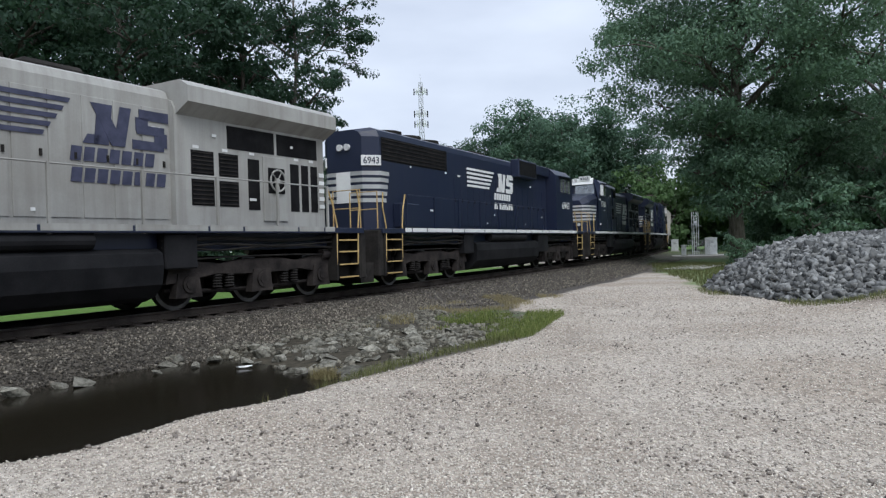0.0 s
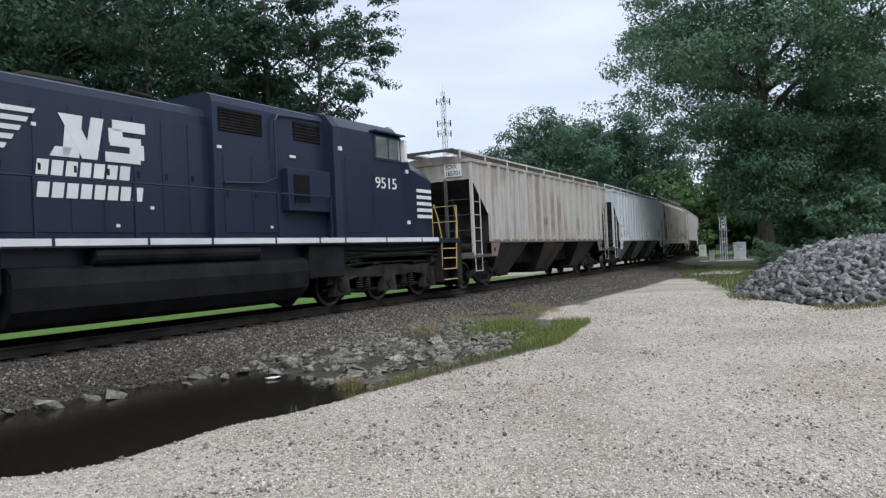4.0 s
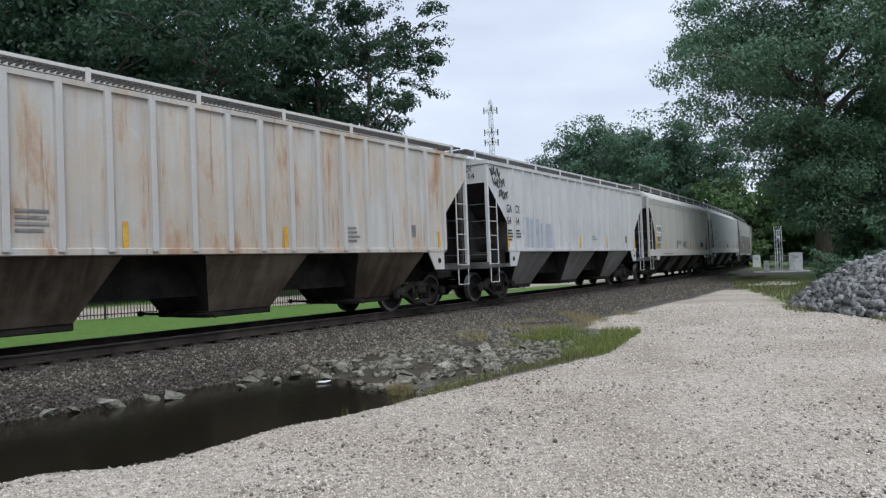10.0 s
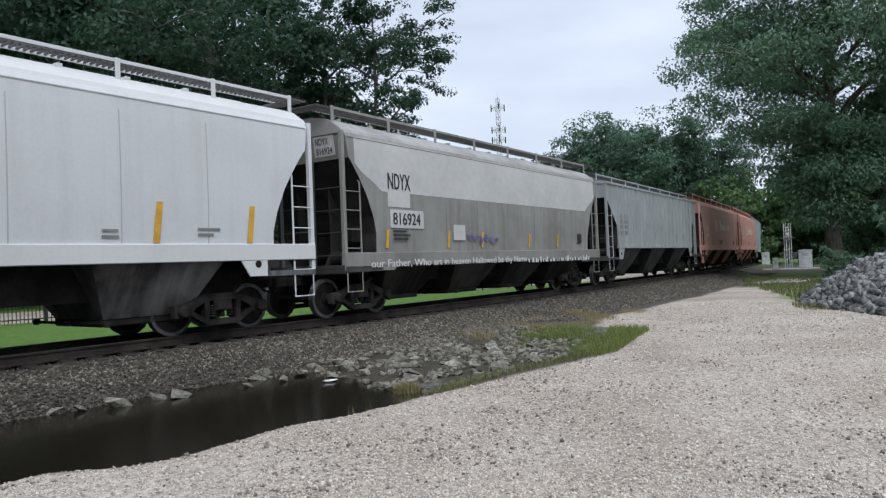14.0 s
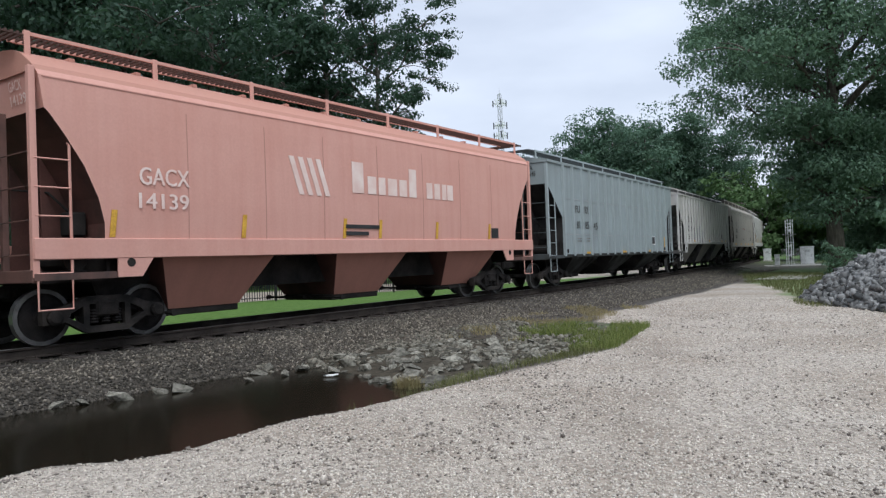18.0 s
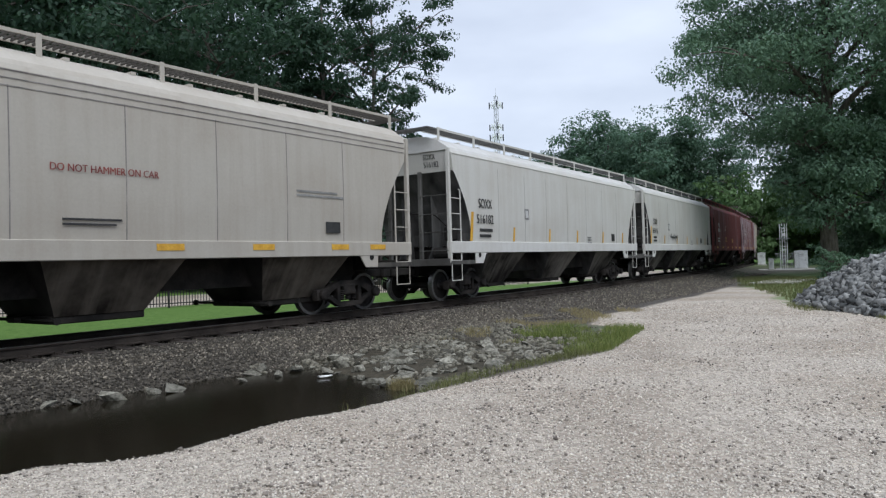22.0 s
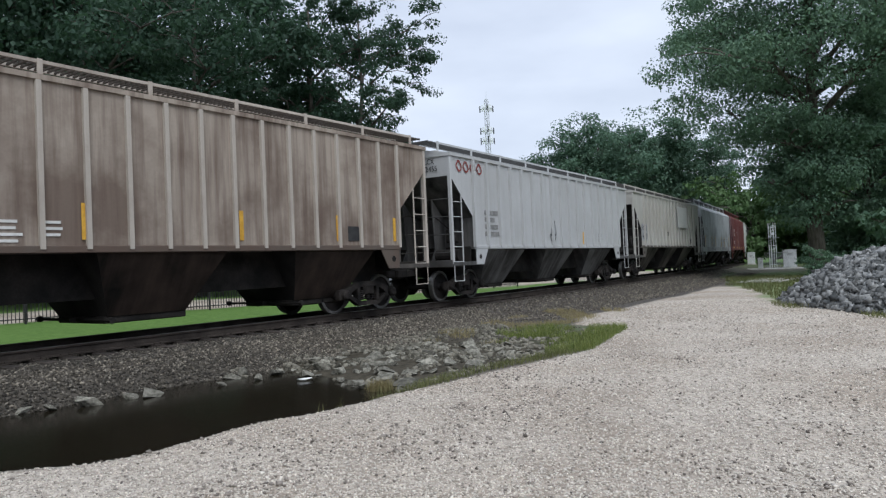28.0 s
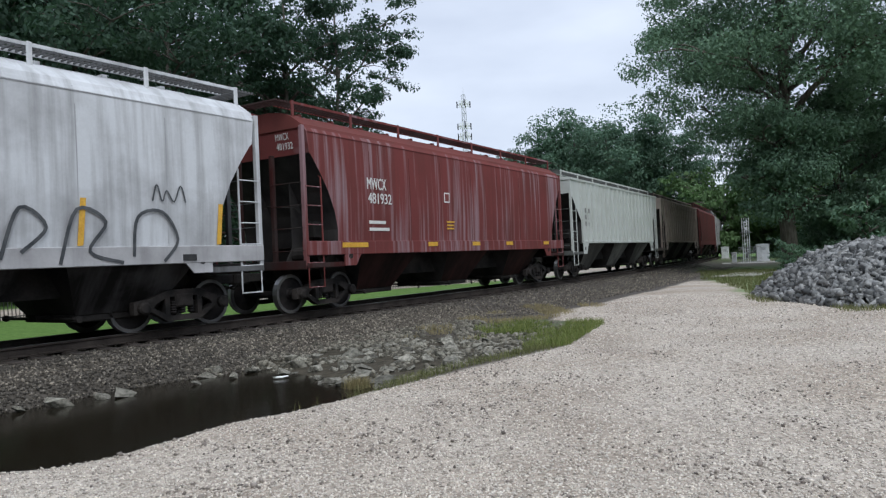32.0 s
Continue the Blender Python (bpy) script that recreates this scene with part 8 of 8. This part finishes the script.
def make_heap():
    heap = thing("rubble_heap", "large heap of broken blue-grey stone beside the gravel lot", "rubble heap")
    rs = np.random.RandomState(31)
    gx, gy = np.linspace(8.5, 25.5, 60), np.linspace(13.6, 27.5, 50)
    X, Y = np.meshgrid(gx, gy, indexing="ij")
    Z = heap_height(X, Y) - 0.12
    Z = np.where(Z < 0, -0.25, Z)
    i, j = np.meshgrid(np.arange(59), np.arange(49), indexing="ij")
    a = (i * 50 + j).ravel()
    mesh_from_arrays("core", np.stack([X.ravel(), Y.ravel(), Z.ravel()], 1), 4, np.stack([a, a + 50, a + 51, a + 1], 1).ravel(), M["rubble_piece"], heap)
    meshes = [hull_rock(200 + i, 1, rs.uniform(0.5, 0.85), rs.uniform(0.3, 0.55), 8) for i in range(10)]
    for m in meshes:
        m.materials.append(M["rubble_piece"])
    # broken stones on the flank that looks onto the lot
    placed = 0
    while placed < 300:
        x, y = rs.uniform(9.4, 18.0), rs.uniform(14.2, 21.0)
        hgt = float(heap_height(np.array([x]), np.array([y]))[0])
        if hgt < 0.03:
            continue
        ob = new("rock", meshes[placed % 10])
        ob.parent = heap
        s = rs.uniform(0.08, 0.15) if rs.rand() < 0.85 else rs.uniform(0.15, 0.24)
        ob.matrix_basis = pose(x, y, hgt + 0.03, rs.uniform(-50, 50), rs.uniform(-50, 50), rs.uniform(0, 360)) @ Matrix.Scale(s, 4)
        placed += 1
    n = 24000
    x, y = rs.uniform(9.0, 20, n), 14.0 + 11 * rs.rand(n) ** 1.5
    hgt = heap_height(x, y)
    k = hgt > 0.01
    x, y, hgt = x[k], y[k], hgt[k]
    ob = stone_field("rubble", np.stack([x, y, hgt], 1), 0.045 + 0.12 * rs.rand(len(x)) ** 2, (CUBE_V, CUBE_F), M["rubble"], 33, flat=0.95, jitter=0.4, parent=heap, thick=(0.25, 0.6))
    tagged(ob, "small broken stones between the larger ones", kind="stuff")


make_heap()


# ---- rocks in the ditch ----
def make_creek_rocks():
    rs = np.random.RandomState(41)
    meshes = [hull_rock(300 + i, 1, rs.uniform(0.55, 0.9), rs.uniform(0.36, 0.62), 12) for i in range(9)]
    for m in meshes:
        m.materials.append(M["rock"])

    def put(x, y, z, s, label="grey-brown flat stone lying in the muddy ditch"):
        ob = new("creek_rock", meshes[rs.randint(9)])
        tagged(ob, label, "rock", "stones in the ditch")
        ob.matrix_basis = pose(x, y, z, rs.uniform(-25, 25), rs.uniform(-25, 25), rs.uniform(0, 360)) @ Matrix.Scale(s, 4)
    # single stones along the water's far edge
    for s, d, sz in ((-6.6, 3.35, 0.27), (-7.4, 3.15, 0.26), (-5.1, 3.2, 0.18), (-4.75, 3.0, 0.2), (-5.6, 3.6, 0.12), (-6.9, 3.2, 0.14), (-5.0, 3.75, 0.13), (-4.5, 3.6, 0.15), (-8.2, 2.75, 0.17), (-7.9, 2.95, 0.13), (-4.35, 4.2, 0.16), (-4.2, 4.7, 0.13), (-4.6, 5.2, 0.12), (-8.9, 2.6, 0.15)):
        x, y, _ = track(s, d)
        put(x, y, WATER_Z + 0.02 + sz * 0.12, sz, "grey stone half sunk at the water's edge")
    x, y, _ = track(-4.75, 4.55)
    ob = new("creek_rock", meshes[0])
    ob.matrix_basis = pose(x, y, WATER_Z + 0.03, 0, 0, 20) @ Matrix.Scale(0.17, 4) @ Matrix.Diagonal((1, 0.6, 0.35, 1))
    ob.data = meshes[0].copy()
    ob.data.materials[0] = M["white"]
    tagged(ob, "small white slab lying in the ditch water", "rock")
    # the tumbled bed between pond and grass
    for s, d, sz in ((-4.6, 6.4, 0.46), (-3.3, 6.85, 0.42), (-4.0, 5.6, 0.33), (-2.9, 4.4, 0.36), (-3.4, 5.0, 0.34), (-1.0, 5.3, 0.33), (-2.2, 6.9, 0.26), (-3.9, 4.2, 0.36), (-1.5, 5.6, 0.3), (-3.6, 3.6, 0.3)):
        x, y, _ = track(s, d)
        put(x, y, max(ground_z(x, y), WATER_Z) + sz * 0.06, sz * 0.72, "large grey-green boulder in the ditch")
    n = 0
    while n < 150:
        s, d = rs.uniform(-5.0, -0.3), rs.uniform(3.1, 7.2)
        if d < 3.3 + 0.75 * max(0, s + 2.2) or d > 7.1 or (s < -4.3 and d < 5.4) or rs.rand() > 1.15 - abs(d - 4.9 - 0.4 * (s + 3)) * 0.25:
            continue
        x, y, _ = track(s, d)
        z = max(ground_z(x, y), WATER_Z)
        sz = rs.uniform(0.05, 0.13) if rs.rand() < 0.75 else rs.uniform(0.13, 0.23)
        put(x, y, z + sz * 0.05, sz)
        n += 1
    # broken stone and silt between the boulders
    m = 9000
    s, d = rs.uniform(-5.6, 2.6, m), rs.uniform(2.9, 7.2, m)
    th = TH - TK * s
    x = TX0 + (np.cos(th) - math.cos(TH)) / TK + d * np.cos(th)
    y = TY0 + (math.sin(TH) - np.sin(th)) / TK - d * np.sin(th)
    z = zones(x, y)[0]
    k = (z > WATER_Z - 0.03) & (rough_noise(x, y, 0.7, 81) + 0.5 * rough_noise(x, y, 0.25, 82) > -0.12) & (d < np.interp(s, SHORE_S, SHORE_D) - 0.1)
    x, y, z = x[k], y[k], z[k]
    size = 0.012 + 0.05 * rs.rand(len(x)) ** 2.5
    ob = stone_field("ditch_gravel", np.stack([x, y, z + size * 0.2], 1), size, (CUBE_V, CUBE_F), M["ditch_stone"], 83, flat=0.8, jitter=0.4)
    tagged(ob, "small grey-green stones and silt in the ditch bed", "gravel", kind="stuff")


make_creek_rocks()


# ---- grass ----
def blades(name, label, pts, height, width, material, seed, lean=0.35):
    rs = np.random.RandomState(seed)
    pts = np.asarray(pts)
    n = len(pts)
    az = rs.uniform(0, 2 * np.pi, n)
    hh = height * rs.uniform(0.45, 1.2, n)
    w = width * rs.uniform(0.6, 1.2, n)
    dirx, diry = np.cos(az), np.sin(az)
    out = hh * rs.uniform(0.1, lean * 2, n)
    side = np.stack([-diry, dirx, np.zeros(n)], 1) * w[:, None]
    mid = pts + np.stack([dirx * out * 0.35, diry * out * 0.35, hh * 0.6], 1)
    tip = pts + np.stack([dirx * out, diry * out, hh], 1)
    v = np.stack([pts - side, pts + side, mid + side * 0.7, mid - side * 0.7, tip + side * 0.1, tip - side * 0.1], 1).reshape(-1, 3)
    b = (np.arange(n) * 6)[:, None]
    loops = np.concatenate([b + np.array([0, 1, 2, 3]), b + np.array([3, 2, 4, 5])], 1).ravel()
    ob = mesh_from_arrays(name, v, 4, loops, material)
    tagged(ob, label, "grass", kind="stuff")


def make_grass():
    rs = np.random.RandomState(51)

    def field(n, s0, s1, d0, d1, test):
        P = []
        s, d = rs.uniform(s0, s1, n), rs.uniform(d0, d1, n)
        th = TH - TK * s
        x = TX0 + (np.cos(th) - math.cos(TH)) / TK + d * np.cos(th)
        y = TY0 + (math.sin(TH) - np.sin(th)) / TK - d * np.sin(th)
        k = test(s, d, x, y)
        x, y = x[k], y[k]
        z = zones(x, y)[0]
        return np.stack([x, y, z - 0.01], 1)
    shore = lambda s: np.interp(s, SHORE_S, SHORE_D)
    blades("grass", "bright green grass growing in the wet ditch", field(22000, -1.4, 3.2, 4.4, 8.0, lambda s, d, x, y: (d < shore(s) + 0.1) & (d > np.where(s > 2.4, 6.4, 5.3 - 0.3 * s + 1.6 * (s < -0.3)) + rough_noise(x, y, 0.6, 71) * 0.9) & (rough_noise(x, y, 0.5, 77) > -0.08 - 0.3 * (d > shore(s) - 0.7))), 0.15, 0.0045, M["grass"], 52)
    blades("grass", "sparse yellow-green grass along the gravel's edge", field(14000, -5.5, -0.5, 4.8, 8.2, lambda s, d, x, y: (np.abs(d - shore(s) + 0.25 - 0.2 * rough_noise(x, y, 0.5, 72)) < 0.28) & (rough_noise(x, y, 0.9, 73) > -0.25)), 0.12, 0.004, M["olive_grass"], 53)
    blades("dry_grass", "dry straw-coloured grass between ballast and ditch", field(9000, -0.5, 7.5, 3.2, 5.6, lambda s, d, x, y: rough_noise(x, y, 0.8, 74) > 0.08), 0.12, 0.005, M["dry_grass"], 54)
    blades("grass", "low weedy grass at the foot of the rubble heap", field(60000, 2.5, 22, 7.0, 15.5, lambda s, d, x, y: (heap_height(x, y) < 0.3) & (rough_noise(x, y, 1.1, 76) > -0.16) & (x < 12.6) & (heap_height(x + 0.7, y + 0.9) > 0.02)), 0.13, 0.006, M["olive_grass"], 55)
    p = rs.uniform((10, 20), (22, 46), (26000, 2))
    edge = np.interp(p[:, 1], [16, 20.4, 23.1, 28.4, 32.8, 37.6, 60], [9.5, 10.4, 11.3, 13.0, 14.2, 15.7, 24])
    k = (p[:, 0] > edge + rough_noise(p[:, 0], p[:, 1], 1.2, 78)) & (heap_height(p[:, 0], p[:, 1]) < 0.2) & (p[:, 0] < edge + 6)
    p = p[k]
    blades("grass", "low weeds between the gravel lot and the rubble heap", np.column_stack([p, zones(p[:, 0], p[:, 1])[0]]), 0.16, 0.012, M["olive_grass"], 56)
    # tufts: straw-coloured by the stones, thin reeds in the water
    for (cx, cy, r, nb, hh, mt, lb) in ((-0.6, 10.3, 0.16, 700, 0.16, "dry_grass", "dry straw tuft at the ditch's edge"), (-1.22, 8.66, 0.05, 14, 0.17, "olive_grass", "thin reeds standing in the ditch water"), (-1.0, 8.7, 0.05, 12, 0.16, "olive_grass", "thin reeds standing in the ditch water"), (-0.55, 9.3, 0.12, 60, 0.16, "olive_grass", "thin reeds standing in the ditch water")):
        p = np.stack([cx + rs.normal(0, r * 0.6, nb), cy + rs.normal(0, r * 0.6, nb)], 1)
        z = np.maximum(zones(p[:, 0], p[:, 1])[0], WATER_Z - 0.02)
        blades("grass_tuft", lb, np.column_stack([p, z]), hh, 0.0035, M[mt], int(nb))


make_grass()


# ---- fence behind the lawn ----
def make_fence():
    fence = thing("picket_fence", "black metal picket fence along the far side of the lawn", "fence")
    u = Vector((1, 1, 0)).normalized()
    a = Vector((-20.5, 18.5, 0))
    bm = bm_new()
    box(bm, -0.012, 0.012, -0.012, 0.012, 0.06, 1.28)
    me = None
    for i in range(300):
        p = a + u * (0.122 * i)
        if me is None:
            ob = part("picket", bm, M["fence"], fence)
            me = ob.data
        else:
            ob = new("picket", me)
            ob.parent = fence
        ob.matrix_basis = pose(p.x, p.y, ground_z(p.x, p.y), 0, 0, 45)
    bm = bm_new()
    box(bm, -0.035, 0.035, -0.035, 0.035, -0.2, 1.36, 0.006)
    me = None
    for i in range(17):
        p = a + u * (0.122 * 18.75 * i - 0.06)
        if me is None:
            ob = part("post", bm, M["fence"], fence)
            me = ob.data
        else:
            ob = new("post", me)
            ob.parent = fence
        ob.matrix_basis = pose(p.x, p.y, ground_z(p.x, p.y), 0, 0, 45)
    for i in range(16):
        p, q = a + u * (0.122 * 18.75 * i), a + u * (0.122 * 18.75 * (i + 1))
        for h in (0.18, 1.12):
            bm = bm_new()
            za, zb = ground_z(p.x, p.y) + h, ground_z(q.x, q.y) + h
            tube(bm, [(p.x, p.y, za), (q.x, q.y, zb)], 0.02, 4)
            part("rail", bm, M["fence"], fence)


make_fence()


# ---- signal cabinets beside the far track ----
def make_signals():
    def cabinet(x, y, w, d, h, label):
        c = thing("signal_cabinet", label, "signal cabinet", "signal cabinets", pose(x, y, ground_z(x, y), 0, 0, -24))
        bm = bm_new()
        box(bm, -w / 2 - 0.1, w / 2 + 0.1, -d / 2 - 0.1, d / 2 + 0.1, -0.2, 0.12, 0.01)
        part("base", bm, M["concrete"], c)
        bm = bm_new()
        box(bm, -w / 2, w / 2, -d / 2, d / 2, 0.12, h, 0.02)
        part("body", bm, M["cabinet"], c)
        bm = bm_new()
        prism(bm, [(-w / 2 - 0.05, h), (w / 2 + 0.05, h), (w / 2 + 0.05, h + 0.05), (0, h + 0.1), (-w / 2 - 0.05, h + 0.05)], -d / 2 - 0.05, d / 2 + 0.05)
        part("roof", bm, M["cabinet"], c)
        bm = bm_new()
        box(bm, -w * 0.42, w * 0.42, -d / 2 - 0.015, -d / 2, 0.2, h - 0.1, 0.004)
        dr = part("door", bm, M["cabinet"], c)
        bm = bm_new()
        box(bm, w * 0.28, w * 0.33, -d / 2 - 0.05, -d / 2 - 0.015, 0.75, 0.95)
        part("handle", bm, M["galv"], dr)
        bm = bm_new()
        for i in range(6):
            box(bm, -w * 0.2, w * 0.2, -d / 2 - 0.024, -d / 2 - 0.015, h - 0.45 + i * 0.04, h - 0.43 + i * 0.04)
        part("vent", bm, M["galv"], dr)
    cabinet(31.9, 63.0, 1.05, 0.8, 1.6, "pale grey steel signal cabinet on a concrete base")
    cabinet(35.6, 79.0, 0.8, 0.7, 1.35, "pale grey signal cabinet farther along the track")
    cabinet(28.6, 61.6, 0.42, 0.3, 0.95, "small pale grey junction box on a base")
    m = thing("lattice_mast", "galvanised lattice mast with a ladder beside the cabinets", "mast", m=pose(30.5, 63.2, ground_z(30.5, 63.2)))
    for sx in (-0.22, 0.22):
        for sy in (-0.2, 0.2):
            bm = bm_new()
            box(bm, sx - 0.025, sx + 0.025, sy - 0.025, sy + 0.025, 0, 4.1)
            part("leg", bm, M["cabinet"], m)
    for i in range(9):
        bm = bm_new()
        z = 0.4 + i * 0.42
        for y in (-0.2, 0.2):
            tube(bm, [(-0.22, y, z), (0.22, y, z + (0.21 if i % 2 else 0))], 0.018, 4)
        part("brace", bm, M["cabinet"], m)
    bm = bm_new()
    box(bm, -0.42, 0.42, -0.4, 0.4, 2.75, 2.8)
    part("platform", bm, M["galv"], m)
    for z in (3.0, 3.65):
        bm = bm_new()
        box(bm, -0.2, 0.06, -0.3, -0.22, z, z + 0.25, 0.02)
        part("signal_head", bm, M["cabinet"], m)
    # railings round the foot
    r = thing("guard_rail", "galvanised guard railing round the foot of the mast", "railing", m=pose(30.5, 62.6, ground_z(30.5, 62.6), 0, 0, -24))
    bm = bm_new()
    for z in (0.1, 1.42):
        box(bm, -0.95, 0.95, -0.02, 0.02, z, z + 0.04)
    part("rail", bm, M["galv"], r)
    for i in range(22):
        bm = bm_new()
        x = -0.94 + i * 0.0895
        box(bm, x - 0.009, x + 0.009, -0.012, 0.012, 0.0, 1.46)
        part("baluster", bm, M["galv"], r)
    # concrete apron before them
    bm = bm_new()
    box(bm, -3.2, 3.2, -1.6, 1.6, -0.2, 0.06, 0.02)
    ob = link_mesh("pavement_apron", bm, M["concrete"])
    ob.matrix_basis = pose(31.0, 62.4, ground_z(31, 62.4), 0, 0, -24)
    tagged(ob, "pale concrete apron under the signal cabinets", "pavement", kind="structure")
    bm = bm_new()
    box(bm, -2.4, 2.4, -1.1, 1.1, -0.2, 0.05, 0.02)
    ob = link_mesh("pavement_slab", bm, M["concrete"])
    ob.matrix_basis = pose(18.3, 38.2, ground_z(18.3, 38.2), 0, 0, 50)
    tagged(ob, "worn concrete slab beside the dusty way", "pavement", kind="structure")


make_signals()


# ---- cell tower on the skyline ----
def make_tower():
    t = thing("cell_tower", "tall grey lattice cell tower with three rings of antennas", "cell tower", m=pose(20.6, 248.5, 0))
    r0, r1, H = 1.5, 0.75, 59.0
    legs = [(math.cos(a), math.sin(a)) for a in (0.5, 2.6, 4.7)]
    for cx, cy in legs:
        bm = bm_new()
        tube(bm, [(cx * r0, cy * r0, 0), (cx * r1, cy * r1, H)], 0.14, 6, r1=0.1)
        part("leg", bm, M["galv"], t)
    bm = bm_new()
    for i in range(26):
        za, zb = 2 + i * 2.2, 4.2 + i * 2.2
        ra, rb = r0 + (r1 - r0) * za / H, r0 + (r1 - r0) * zb / H
        for k in range(3):
            (ax, ay), (bx, by) = legs[k], legs[(k + 1) % 3]
            tube(bm, [(ax * ra, ay * ra, za), (bx * rb, by * rb, zb)], 0.05, 4)
            tube(bm, [(ax * rb, ay * rb, zb), (bx * rb, by * rb, zb)], 0.05, 4)
    part("bracing", bm, M["galv"], t)
    for z in (56.0, 48.2, 44.6):
        bm = bm_new()
        for k in range(3):
            (ax, ay), (bx, by) = legs[k], legs[(k + 1) % 3]
            tube(bm, [(ax * 2.6, ay * 2.6, z), (bx * 2.6, by * 2.6, z)], 0.09, 5)
            tube(bm, [(ax * 0.8, ay * 0.8, z), (ax * 2.6, ay * 2.6, z)], 0.08, 5)
        ring = part("antenna_frame", bm, M["galv"], t)
        for k in range(3):
            (ax, ay), (bx, by) = legs[k], legs[(k + 1) % 3]
            for f in (0.0, 0.33, 0.66, 1.0):
                bm = bm_new()
                x, y = (ax + (bx - ax) * f) * 2.65, (ay + (by - ay) * f) * 2.65
                box(bm, x - 0.2, x + 0.2, y - 0.15, y + 0.15, z - 1.1, z + 1.2, 0.04)
                part("panel_antenna", bm, M["cabinet"], ring)
    bm = bm_new()
    tube(bm, [(0, 0, H - 0.5), (0, 0, H + 3)], 0.07, 5, r1=0.03)
    part("lightning_rod", bm, M["galv"], t)


make_tower()


# ---- the train rolls ----
SPEED_T = (0, 2, 4, 6, 8, 10, 12, 14, 16, 18, 20, 22, 24, 26, 28, 30, 32)
SPEED = (15.36, 14.95, 14.38, 14.17, 13.89, 14.02, 14.32, 14.29, 14.33, 14.56, 14.20, 14.03, 13.99, 13.89, 13.78, 13.73)
LOCO_AT = (-7.4, 13.77, 35.35, 57.25)
CAR_AT = (76.35, 93.57, 109.34, 125.55, 142.19, 158.83, 175.39, 192.11, 208.57, 225.02, 242.13, 259.41, 276.32, 293.44, 310.60, 328.18, 345.43, 362.22, 378.84, 395.71, 412.75, 429.59, 445.95, 462.46, 479.01, 495.91, 512.81, 529.71)


def rolled(t):
    """Metres that the train has rolled at t seconds."""
    d = 0.0
    for a, b, v in zip(SPEED_T, SPEED_T[1:], SPEED):
        d += v * max(0.0, min(t, b) - a)
    return d


def on_track(s, half):
    """The pose of a car whose trucks stand half a truck spacing before and behind s."""
    x0, y0, _ = track(s - half)
    x1, y1, _ = track(s + half)
    return pose((x0 + x1) / 2, (y0 + y1) / 2, RAIL_Z, 0, 0, math.degrees(math.atan2(y1 - y0, x1 - x0)))


def motions():
    for ob, at, half in [(o, a, 6.6) for o, a in zip(LOCOS, LOCO_AT)] + [(o, a, 6.5) for o, a in zip(CARS, CAR_AT)]:
        walk(ob, [(t, on_track(at - rolled(t), half)) for t in range(0, 33)])
    # every wheelset turns by the same roll, so one set of keys serves all at the same place in a truck
    firsts = {}
    for w, x, r in WHEELS:
        if (x, r) not in firsts:
            firsts[(x, r)] = w
            walk(w, [(i / FPS, pose(x, 0, r, 0, -math.degrees(rolled(i / FPS) / r), 0)) for i in range(0, 32 * FPS + 1)])
            continue
        first = firsts[(x, r)]
        w.rotation_mode = "QUATERNION"
        w.animation_data_create()
        w.animation_data.action = first.animation_data.action
        w.animation_data.action_slot = first.animation_data.action_slot


motions()
